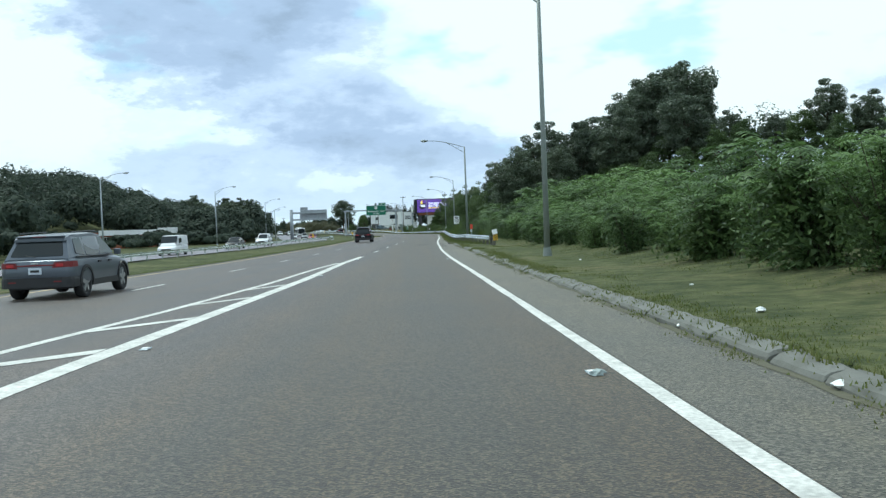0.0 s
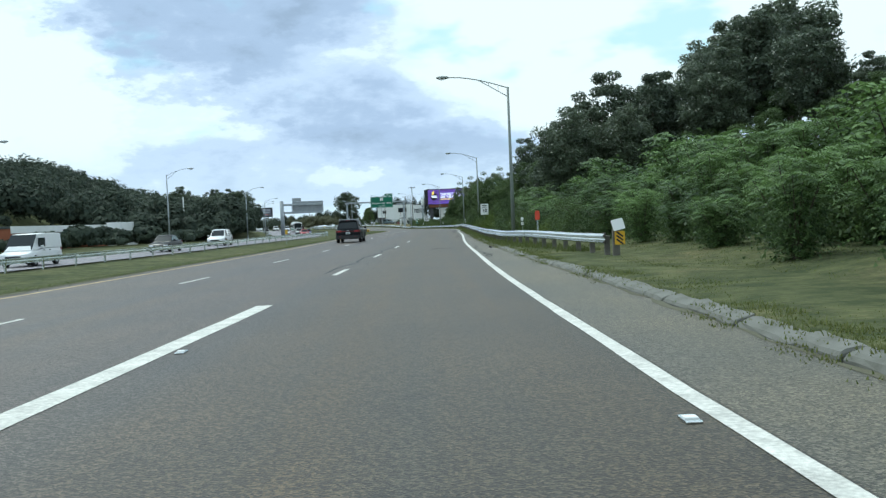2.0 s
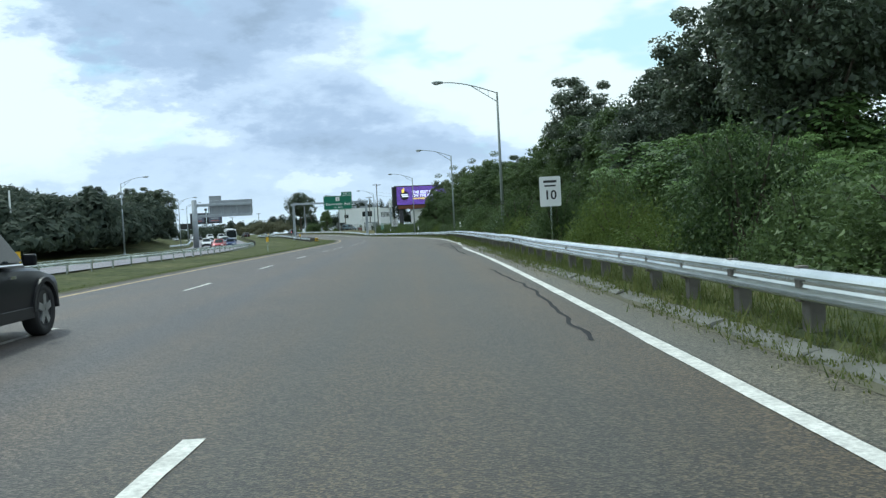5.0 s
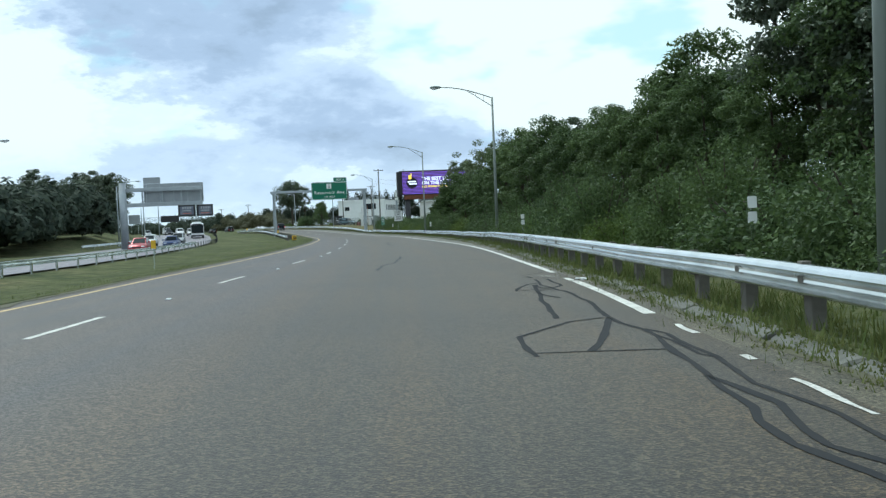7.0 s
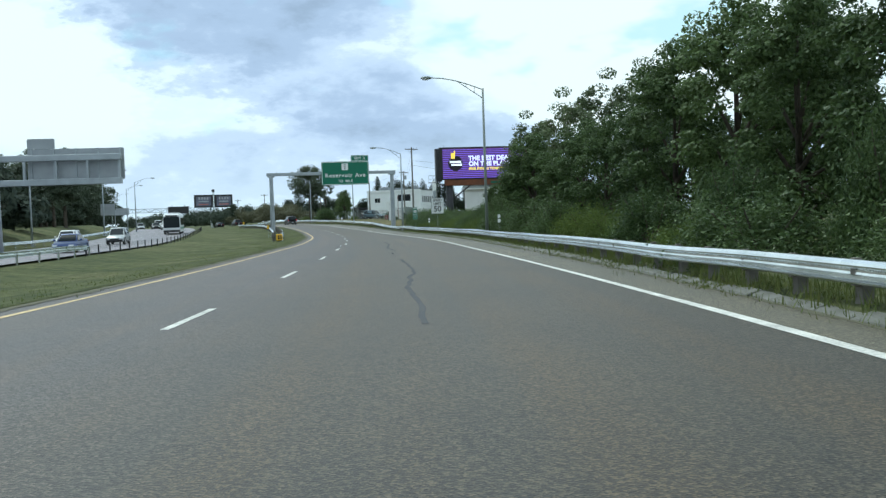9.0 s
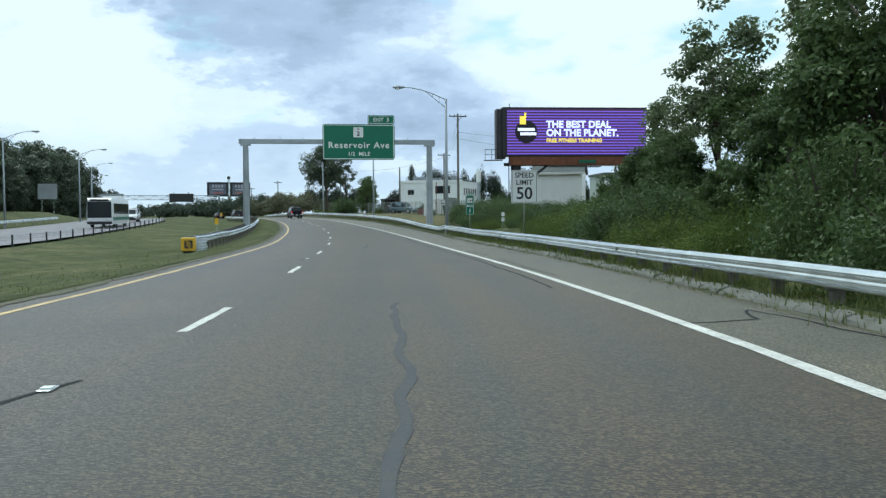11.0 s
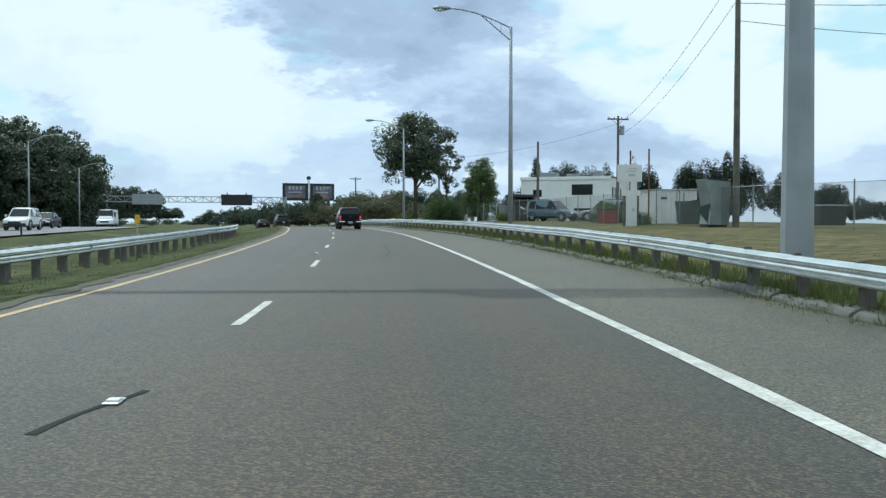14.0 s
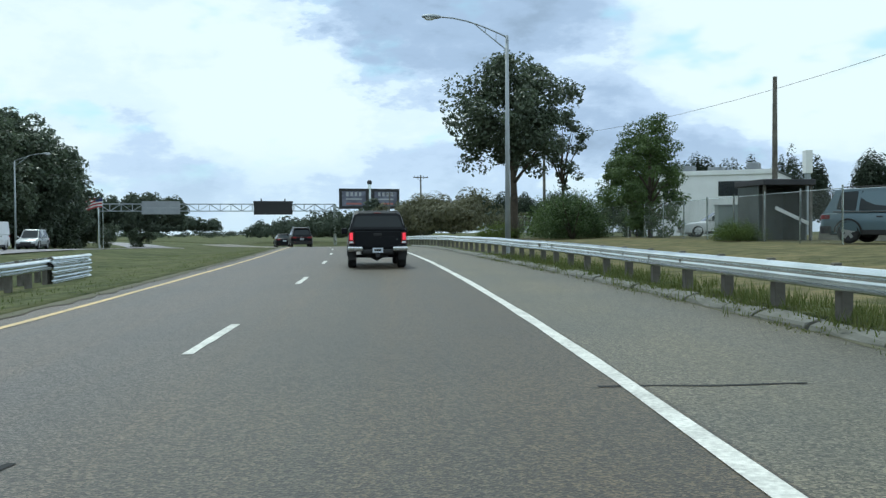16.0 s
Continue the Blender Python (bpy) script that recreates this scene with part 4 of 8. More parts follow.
RAIL_POST = post_mesh(0.15, 0.20, 0.66, POST_WOOD, "post")
STEEL_POST = post_mesh(0.10, 0.12, 0.62, GALV, "post")


def guardrail(line, s0, s1, face, top, label, ground, post=RAIL_POST, gap=1.905, panel=7.62, tiers=1):
    """W-beam panels on posts; face -1 turns the corrugation to the left."""
    root = empty("guardrail", Matrix(), label, "guardrail", kind="structure")
    wave = lambda q: 0.05 * noise.noise(Vector((q * 0.21, 3, s0)))
    dip = lambda q: 0.035 * noise.noise(Vector((q * 0.13, 7, s0)))
    flat_top = top
    top = flat_top if callable(flat_top) else (lambda q: flat_top)
    s = s0
    while s < s1 - 0.1:
        e = min(s + panel, s1)
        verts, faces = [], []
        ss = np.linspace(s, e + 0.05, max(2, int((e - s) / 0.95) + 1))
        for tier in range(tiers):
            base = len(verts)
            for q in ss:
                c = top(q) - 0.155 - tier * 0.26
                for x, z in W_PROFILE:
                    verts.append(at(q, line(q) + face * (x + 0.14) + wave(q), ground(q) + c + z + dip(q)))
                for x, z in reversed(W_PROFILE):
                    verts.append(at(q, line(q) + face * (x + 0.136) + wave(q), ground(q) + c + z * 0.985 + dip(q)))
            n = 2 * len(W_PROFILE)
            for i in range(len(ss) - 1):
                for j in range(n):
                    a, b = base + i * n + j, base + i * n + (j + 1) % n
                    faces.append((a, b, b + n, a + n))
        mesh_of("rail_panel", verts, faces, GALV, root)
        s = e
    s = s0 + 0.4
    while s < s1:
        ob = new("post", post)
        ob.parent = root
        ob.matrix_basis = spot(s, line(s), ground(s)) @ Matrix.Diagonal((1, 1, max(0.3, top(s)) / 0.74, 1))
        if post is RAIL_POST:
            bm_ob = new("block", BLOCK)
            bm_ob.parent = root
            bm_ob.matrix_basis = spot(s, line(s) + face * 0.10, ground(s) + top(s) - 0.155)
        s += gap
    return root


bm = bmesh.new()
box(bm, -0.05, 0.05, -0.06, 0.06, -0.17, 0.17, bevel=0.01)
BLOCK = bpy.data.meshes.new("block")
bm.to_mesh(BLOCK)
bm.free()
BLOCK.materials.append(POST_WOOD)

rail_right = guardrail(RAIL_RIGHT, 66.5, 470, -1, curve_of((66, 0.66), (75, 0.66), (90, 0.60), (125, 0.62), (150, 0.66), (172, 0.65), (187, 0.61), (205, 0.55), (240, 0.51), (285, 0.51), (318, 0.62), (340, 0.69), (400, 0.70)), "galvanised W-beam guardrail on weathered posts along the verge", lambda q: ground_h(q, RAIL_RIGHT(q)))
rail_own = guardrail(RAIL_OWN_LEFT, 285, 397, 1, 0.74, "galvanised W-beam guardrail on dark posts in the median", lambda q: ground_h(q, RAIL_OWN_LEFT(q)))
rail_start = guardrail(lambda q: RAIL_OWN_LEFT(q) + 0.03, 285, 288.8, 1, 0.50, "lower guardrail panels stacked at the rail's start", lambda q: ground_h(q, RAIL_OWN_LEFT(q)), tiers=2)
rail_own_back = guardrail(lambda q: RAIL_OWN_LEFT(q) - 0.75, 289, 397, -1, 0.72, "dark-posted guardrail back to back in the median", lambda q: ground_h(q, RAIL_OWN_LEFT(q) - 0.75))
rail_stack = guardrail(lambda q: RAIL_OWN_LEFT(q) + 0.02, 392, 397.2, 1, 0.80, "stacked guardrail panels closing the rail's end", lambda q: ground_h(q, RAIL_OWN_LEFT(q)), tiers=4)
rail_median = guardrail(RAIL_MEDIAN, -40, 258, -1, 0.72, "galvanised guardrail beside the oncoming carriageway", lambda q: OPP_DROP(q), post=STEEL_POST, gap=3.81, panel=15.24)
rail_far = guardrail(lambda q: OPP_FAR(q) - 0.8, 262, 372, 1, 0.74, "guardrail below the grassy bank", lambda q: OPP_DROP(q) + 0.05, post=STEEL_POST, gap=3.81, panel=15.24)

# low posts without a beam along the oncoming carriageway
post_row = empty("median_posts", Matrix(), "row of low dark steel posts carrying a cable", "cable barrier", kind="structure")
DARK_POST = post_mesh(0.09, 0.10, 0.66, DARK_METAL, "post")
for s in np.arange(258, 372, 3.6):
    ob = new("post", DARK_POST)
    ob.parent = post_row
    ob.matrix_basis = spot(s, RAIL_MEDIAN(s) - 0.3, OPP_DROP(s))
for z in (0.38, 0.5, 0.6):
    bm = bmesh.new()
    tube(bm, [at(s, RAIL_MEDIAN(s) - 0.3, OPP_DROP(s) + z) for s in np.arange(258, 373, 3.6)], 0.009, 5)
    part("cable", bm, DARK_METAL, post_row)


# ---------------------------------------------------------------- lamp posts
def lamp_post(height, arm, material, label):
    """Tapered pole, a two-tube arm with struts, a cobra-head lantern; the arm reaches to -x."""
    root = empty("street_lamp", Matrix(), label, "street lamp", "street lamps along the road")
    bm = bmesh.new()
    tube(bm, [(0, 0, 0), (0, 0, height * 0.5), (0, 0, height)], [0.125, 0.098, 0.07], 12)
    part("pole", bm, material, root, smooth=True)
    bm = bmesh.new()
    tube(bm, [(0, 0, 0), (0, 0, 0.35)], [0.19, 0.15], 12)
    part("base", bm, material, root)
    up_ = [(-arm * f, 0, height + 0.80 * math.sin(f * math.pi / 2) - 0.06) for f in (0, 0.15, 0.3, 0.45, 0.6, 0.8, 1.0)]
    bm = bmesh.new()
    tube(bm, up_, 0.032, 8)
    part("upper_arm", bm, material, root, smooth=True)
    lo_ = [(-arm * f, 0, height - 0.62 + 1.18 * f / 0.52) for f in (0, 0.25, 0.5)]
    bm = bmesh.new()
    tube(bm, lo_, 0.026, 8)
    part("lower_arm", bm, material, root, smooth=True)
    for f in (0.16, 0.32):
        bm = bmesh.new()
        zt = height + 0.80 * math.sin(f * math.pi / 2) - 0.06
        tube(bm, [(-arm * f, 0, zt), (-arm * f, 0, height - 0.62 + 1.18 * f / 0.52)], 0.014, 6)
        part("strut", bm, material, root)
    head = bmesh.new()
    zt = height + 0.74
    bmesh.ops.create_uvsphere(head, u_segments=14, v_segments=8, radius=0.5)
    bmesh.ops.transform(head, matrix=Matrix.Translation((-arm - 0.32, 0, zt)) @ Matrix.Diagonal((0.86, 0.32, 0.22, 1)), verts=head.verts)
    h = part("lantern", head, material, root, smooth=True)
    bm = bmesh.new()
    bmesh.ops.create_uvsphere(bm, u_segments=12, v_segments=6, radius=0.5)
    bmesh.ops.transform(bm, matrix=Matrix.Translation((-arm - 0.40, 0, zt - 0.06)) @ Matrix.Diagonal((0.50, 0.26, 0.20, 1)), verts=bm.verts)
    part("lens", bm, HEAD, h)
    return root


green_lamp = lamp_post(9.6, 3.8, BRONZE, "tall dark green street lamp with a trussed arm")
grey_lamp = lamp_post(9.3, 2.9, STEEL_GREY, "tall pale grey steel street lamp with a trussed arm")
lamps = [(98.8, 5.4, 0), (37.6, 5.4, 0), (156.4, 5.7, 0), (204.0, 6.7, 0), (251.8, 6.35, 0), (305.3, 5.9, 1), (358.0, 6.0, 1), (404.1, 5.2, 1)]
first = {0: green_lamp, 1: grey_lamp}
for s, d, k in lamps:
    m = spot(s, d, ground_h(s, d) - 0.05, 1.0)
    if first[k] is not None:
        (green_lamp, grey_lamp)[k].matrix_basis = m
        first[k] = None
    else:
        copy_thing((green_lamp, grey_lamp)[k], m @ Matrix.Diagonal((0.85 if 150 < s < 260 else 1, 1, 1.055 if 350 < s < 370 else 1.12 if s < 40 else 0.925 if s < 210 else 0.97 if s < 260 else 1, 1)))
for s, d in ((119.5, -39.5), (165, -35.0), (228, -34.0), (300, -34.5), (347, -33.8), (379, -31.2), (425, -33), (470, -34)):
    copy_thing(grey_lamp, spot(s, d, ground_h(s, d) - 0.05, 180))


# ---------------------------------------------------------------- signs
def panel(bm, w, h, t=0.02, r=0.08):
    """A sheet-metal panel in the xz plane with rounded corners, its face towards -y."""
    pts = []
    for cx, cz, a0 in ((w / 2 - r, h / 2 - r, 0), (-w / 2 + r, h / 2 - r, 90), (-w / 2 + r, -h / 2 + r, 180), (w / 2 - r, -h / 2 + r, 270)):
        for k in range(5):
            a = radians(a0 + 22.5 * k)
            pts.append((cx + r * math.cos(a), cz + r * math.sin(a)))
    f = [bm.verts.new((x, -t / 2, z)) for x, z in pts]
    b = [bm.verts.new((x, t / 2, z)) for x, z in pts]
    bm.faces.new(f[::-1])
    bm.faces.new(b)
    for i in range(len(pts)):
        j = (i + 1) % len(pts)
        bm.faces.new((f[i], f[j], b[j], b[i]))
    return bm


UPRIGHT = Matrix.Rotation(radians(90), 4, "X")


def face_at(x, y, z):
    return Matrix.Translation((x, y, z)) @ UPRIGHT


def bars(root, rows, y, material, name="text_bar"):
    """Plain bars in place of writing too small to read: (x, z, width, height)."""
    for x, z, w, h in rows:
        bm = bmesh.new()
        box(bm, x - w / 2, x + w / 2, y - 0.004, y + 0.004, z - h / 2, z + h / 2)
        part(name, bm, material, root)


def road_sign(name, s, d, w, h, z, label, material=SIGN_WHITE, turn=0.0, border=None):
    """A panel on a steel post; z is the panel's middle above the ground."""
    g = ground_h(s, d)
    root = empty(name, spot(s, d, g, turn), label, "road sign")
    bm = bmesh.new()
    box(bm, -0.035, 0.035, 0.02, 0.07, -0.2, z + h / 2 - 0.05)
    part("post", bm, GALV, root)
    bm = bmesh.new()
    panel(bm, w, h, 0.012, 0.05)
    p = part("panel", bm, material, root)
    p.matrix_basis = Matrix.Translation((0, 0, z))
    if border:
        bm = bmesh.new()
        for a, b, c, e in ((-w / 2 + 0.03, w / 2 - 0.03, h / 2 - 0.05, h / 2 - 0.03), (-w / 2 + 0.03, w / 2 - 0.03, -h / 2 + 0.03, -h / 2 + 0.05), (-w / 2 + 0.03, -w / 2 + 0.05, -h / 2 + 0.05, h / 2 - 0.05), (w / 2 - 0.05, w / 2 - 0.03, -h / 2 + 0.05, h / 2 - 0.05)):
            box(bm, a, b, -0.010, -0.0062, z + c, z + e)
        part("border", bm, border, root)
    return root


limit = road_sign("speed_limit_sign", 284.6, 6.9, 1.22, 1.52, 2.55, "white speed limit sign with black lettering on a steel post", border=BLACK)
text_mesh("word_speed", "SPEED", 0.33, BLACK, limit, face_at(0, -0.012, 3.07), weight=0.004)
text_mesh("word_limit", "LIMIT", 0.33, BLACK, limit, face_at(0, -0.012, 2.74), weight=0.004)
text_mesh("number", "50", 0.78, BLACK, limit, face_at(0, -0.012, 2.22), weight=0.012)

mile = road_sign("mile_sign", 301.0, 6.78, 0.54, 1.38, 1.95, "tall green route and mile marker sign with white lettering", SIGN_GREEN, border=SIGN_WHITE)
text_mesh("word_south", "SOUTH", 0.175, SIGN_WHITE, mile, face_at(0, -0.012, 2.50), weight=0.004)
bm = bmesh.new()
panel(bm, 0.31, 0.31, 0.008, 0.02)
p = part("route_shield", bm, SIGN_WHITE, mile)
p.matrix_basis = Matrix.Translation((0, -0.012, 2.17))
text_mesh("route_number", "10", 0.21, BLACK, mile, face_at(0, -0.02, 2.14), weight=0.006)
text_mesh("word_mile", "MILE", 0.19, SIGN_WHITE, mile, face_at(0, -0.012, 1.82), weight=0.004)
text_mesh("mile_number", "2", 0.28, SIGN_WHITE, mile, face_at(0, -0.012, 1.52), weight=0.004)

small = road_sign("route_sign", 135.5, 5.3, 0.80, 1.12, 2.15, "white sign with a black number on a steel post")
text_mesh("number", "10", 0.48, BLACK, small, face_at(0, -0.012, 2.0), weight=0.008)
bars(small, ((0, 2.52, 0.5, 0.09), (0, 2.36, 0.42, 0.06)), -0.010, BLACK)


def delineator(s, d):
    g = ground_h(s, d)
    root = empty("marker_post", spot(s, d, g), "slim steel post with two small white plates", "marker post", "marker posts along the verge")
    bm = bmesh.new()
    box(bm, -0.022, 0.022, -0.012, 0.012, -0.2, 1.22)
    part("post", bm, GALV, root)
    for z in (1.12, 0.86):
        bm = bmesh.new()
        panel(bm, 0.155, 0.20, 0.008, 0.02)
        p = part("plate", bm, SIGN_WHITE, root)
        p.matrix_basis = Matrix.Translation((0, -0.022, z))
    return root


mk = delineator(94.4, 5.6)
for s, d in ((161.0, 5.8), (187.5, 5.65), (246.6, 6.35), (288.4, 6.55)):
    copy_thing(mk, spot(s, d, ground_h(s, d) + 0.17))
ORANGE = mat("red_orange_board", (0.60, 0.065, 0.03), 0.6, var=0.2, scale=3)
red = road_sign("red_marker_board", 79.4, 4.92, 0.20, 0.40, 1.30, "plain red-orange marker board on a thin post", ORANGE)

# rail end plate, dented
end = empty("rail_end_marker", spot(66.2, RAIL_RIGHT(66.5) + 0.12, ground_h(66.2, 5.7)), "bent white and yellow plate on the end of the guardrail", "object marker")
YELLOW = mat("sign_yellow", (0.72, 0.43, 0.02), 0.5, var=0.15, scale=4)
bm = bmesh.new()
panel(bm, 0.36, 0.34, 0.01, 0.03)
p = part("plate", bm, SIGN_WHITE, end)
p.matrix_basis = Matrix.Translation((0.05, -0.1, 0.92)) @ Matrix.Rotation(radians(-12), 4, "Y") @ Matrix.Rotation(radians(-18), 4, "X")
bm = bmesh.new()
panel(bm, 0.30, 0.40, 0.01, 0.03)
striped = part("stripe_plate", bm, YELLOW, end)
striped.matrix_basis = Matrix.Translation((0.1, -0.06, 0.52))
for z in (-0.11, 0.0, 0.11):
    part("black_stripe", box(bmesh.new(), -0.17, 0.17, -0.012, -0.007, -0.025, 0.025, Matrix.Translation((0, 0, z)) @ Matrix.Rotation(radians(38), 4, "Y") @ Matrix.Diagonal((0.72, 1, 1, 1))), BLACK, striped)
bm = bmesh.new()
box(bm, -0.09, 0.11, 0.0, 0.16, -0.2, 0.78, bevel=0.01)
part("end_post", bm, POST_WOOD, end)

# attenuator at the start of the median rail
nose = empty("rail_nose", spot(284.5, -8.35, ground_h(284.4, -8.4)), "small yellow framed cushion at the start of the median guardrail", "crash cushion")
bm = bmesh.new()
box(bm, -0.30, 0.30, -0.10, 0.45, 0.10, 0.70, bevel=0.04)
part("cushion", bm, YELLOW, nose)
bm = bmesh.new()
panel(bm, 0.36, 0.36, 0.012, 0.04)
p = part("dark_panel", bm, DARK_METAL, nose, "dark centre plate")
p.matrix_basis = Matrix.Translation((0.04, -0.112, 0.40))
for z in (-0.1, 0.0, 0.1):
    part("black_stripe", box(bmesh.new(), -0.13, 0.13, -0.016, -0.009, -0.018, 0.018, Matrix.Translation((0, 0, z)) @ Matrix.Rotation(radians(38), 4, "Y")), YELLOW, p)
part("foot", box(bmesh.new(), -0.2, 0.2, 0.0, 0.35, -0.2, 0.11), DARK_METAL, nose)


def yellow_delineator(s, d):
    g = ground_h(s, d)
    root = empty("yellow_marker", spot(s, d, g), "yellow reflector plate on a thin steel post", "marker post", "yellow markers in the median")
    part("post", box(bmesh.new(), -0.025, 0.025, -0.012, 0.012, -0.2, 1.45), GALV, root)
    bm = bmesh.new()
    panel(bm, 0.26, 0.46, 0.01, 0.03)
    p = part("plate", bm, YELLOW, root)
    p.matrix_basis = Matrix.Translation((0, -0.02, 1.35))
    return root


ym = yellow_delineator(310.5, -9.9)
for s, d in ((199, -13.2), (138, -15.5), (365.0, -12.5)):
    copy_thing(ym, spot(s, d, ground_h(s, d)))

# ---------------------------------------------------------------- sign gantry over the carriageway
gan = empty("sign_gantry", spot(334.6, 0, 0), "grey steel box-beam gantry carrying the green exit sign", "sign gantry")
GY = 334.6
for x in (-8.85, 8.95):
    g = ground_h(GY, x)
    bm = bmesh.new()
    tube(bm, [(x, 0, g - 0.3), (x, 0, 8.2)], [0.36, 0.28], 8)
    bmesh.ops.rotate(bm, verts=bm.verts, cent=(x, 0, 0), matrix=Matrix.Rotation(radians(22.5), 3, "Z"))
    part("column", bm, STEEL_GREY, gan)
    part("base_plate", box(bmesh.new(), x - 0.42, x + 0.42, -0.42, 0.42, g - 0.3, g + 0.04, bevel=0.02), STEEL_GREY, gan)
part("beam", box(bmesh.new(), -9.5, 9.5, -0.22, 0.22, 8.05, 8.50, bevel=0.03), STEEL_GREY, gan)
for x in (-8.0, -5.6, -3.4, 6.8):
    part("bolt_lug", box(bmesh.new(), x - 0.03, x + 0.03, -0.05, 0.05, 8.48, 8.66), STEEL_GREY, gan)
for x in (-8.85, 8.95):
    part("corner_plate", box(bmesh.new(), x - 0.5, x + 0.5, -0.27, 0.27, 7.86, 8.06, bevel=0.02), STEEL_GREY, gan)
for x in (-0.6, 1.2, 3.0, 4.6):
    part("sign_bracket", box(bmesh.new(), x - 0.04, x + 0.04, -0.42, -0.2, 6.6, 9.8), STEEL_GREY, gan)

exit_sign = empty("exit_sign", spot(334.6, 1.95, 0) @ Matrix.Translation((0, -0.52, 0)), "large green exit sign with white lettering hung on the gantry", "road sign")
part("panel", panel(bmesh.new(), 7.0, 3.45, 0.05, 0.25), SIGN_GREEN, exit_sign).matrix_basis = Matrix.Translation((0, 0, 8.23))
part("exit_tab", panel(bmesh.new(), 2.6, 0.86, 0.05, 0.12), SIGN_GREEN, exit_sign).matrix_basis = Matrix.Translation((2.18, 0, 10.40))


def border(root, cx, cz, w, h, t, y):
    for a, b, c, e in ((-w / 2 + t, w / 2 - t, h / 2 - t, h / 2), (-w / 2 + t, w / 2 - t, -h / 2, -h / 2 + t), (-w / 2, -w / 2 + t, -h / 2 + t, h / 2 - t), (w / 2 - t, w / 2, -h / 2 + t, h / 2 - t)):
        part("border_strip", box(bmesh.new(), cx + a, cx + b, y - 0.004, y + 0.002, cz + c, cz + e), SIGN_WHITE, root)


border(exit_sign, 0, 8.23, 6.86, 3.31, 0.06, -0.030)
border(exit_sign, 2.18, 10.40, 2.48, 0.74, 0.04, -0.030)
text_mesh("street_name", "Reservoir Ave", 0.84, SIGN_WHITE, exit_sign, face_at(0, -0.034, 7.90) @ Matrix.Diagonal((1.04, 1, 1, 1)), weight=0.016, spread=1.17)
text_mesh("distance", "1/2  MILE", 0.52, SIGN_WHITE, exit_sign, face_at(0.0, -0.034, 7.06), weight=0.010, spread=1.08)
text_mesh("exit_number", "EXIT  3", 0.50, SIGN_WHITE, exit_sign, face_at(2.18, -0.034, 10.38), weight=0.008)
part("route_shield", panel(bmesh.new(), 0.95, 0.98, 0.012, 0.06), SIGN_WHITE, exit_sign).matrix_basis = Matrix.Translation((-0.05, -0.034, 9.16))
text_mesh("route_number", "2", 0.62, BLACK, exit_sign, face_at(-0.05, -0.044, 9.02), weight=0.01)
bars(exit_sign, ((-0.05, 9.48, 0.22, 0.09),), -0.044, BLACK)


# ---------------------------------------------------------------- truss gantries
def truss(root, x0, x1, z, y0=-0.5, y1=0.5, hh=1.1, n=8, r=0.055):
    for y in (y0, y1):
        for zz in (z, z + hh):
            part("chord", tube(bmesh.new(), [(x0, y, zz), (x1, y, zz)], r, 6), STEEL_GREY, root)
    for k in range(n):
        a, b = x0 + (x1 - x0) * k / n, x0 + (x1 - x0) * (k + 1) / n
        for y in (y0, y1):
            part("diagonal", tube(bmesh.new(), [(a, y, z if k % 2 else z + hh), (b, y, z + hh if k % 2 else z)], r * 0.55, 5), STEEL_GREY, root)
            part("upright", tube(bmesh.new(), [(b, y, z), (b, y, z + hh)], r * 0.5, 5), STEEL_GREY, root)


back = empty("sign_gantry", spot(271.0, 0, 0), "grey truss gantry over the oncoming carriageway, seen from behind", "sign gantry")
xl, xr = -29.7, -19.9
g = ground_h(271, xl)
part("column", tube(bmesh.new(), [(xl, 0, g - 0.3), (xl, 0, 8.1)], [0.52, 0.44], 12), STEEL_GREY, back, smooth=True)
part("column_cap", tube(bmesh.new(), [(xl, 0, 8.1), (xl, 0, 8.2)], [0.47, 0.40], 12), STEEL_GREY, back)
part("base_plate", box(bmesh.new(), xl - 0.8, xl + 0.8, -0.8, 0.8, g - 0.3, g + 0.12, bevel=0.03), STEEL_GREY, back)
for z in (5.35, 7.25):
    part("beam", box(bmesh.new(), xl + 0.3, xr, -0.22, 0.22, z - 0.24, z + 0.24, bevel=0.04), STEEL_GREY, back)
for k in range(4):
    x = xl + 2.4 + 2.4 * k
    part("upright", box(bmesh.new(), x - 0.09, x + 0.09, -0.16, 0.16, 5.58, 7.02), STEEL_GREY, back)
back_sign = empty("sign_from_behind", spot(271.0, -23.5, 0) @ Matrix.Translation((0, 0.62, 0)), "bare grey aluminium back of a large road sign", "road sign")
part("panel", panel(bmesh.new(), 7.4, 2.5, 0.05, 0.1), SIGN_BACK, back_sign).matrix_basis = Matrix.Translation((0, 0, 6.75))
part("tab", panel(bmesh.new(), 2.1, 0.8, 0.05, 0.08), SIGN_BACK, back_sign).matrix_basis = Matrix.Translation((-2.65, 0, 8.42))
for k in range(5):
    x = -3.4 + 1.7 * k
    part("stiffener", box(bmesh.new(), x - 0.05, x + 0.05, -0.12, -0.025, 5.45, 8.02), STEEL_GREY, back_sign)

far_gan = empty("sign_gantry", spot(548.0, 0, 0), "long pale truss gantry over both carriageways", "sign gantry")
for x in (-35.5, 7.5):
    for y in (-0.6, 0.6):
        part("column", tube(bmesh.new(), [(x, y, -1.0), (x, y, 8.2)], 0.22, 8), GALV, far_gan)
truss(far_gan, -35.5, 7.5, 6.9, -0.6, 0.6, 1.3, 22, 0.09)
vms = empty("message_sign", spot(548.0, -4.3, 0) @ Matrix.Translation((0, -0.9, 0)), "black electronic message board, switched off, on the far gantry", "message board")
part("case", box(bmesh.new(), -3.6, 3.6, -0.25, 0.25, 6.2, 8.7, bevel=0.05), BLACK, vms)
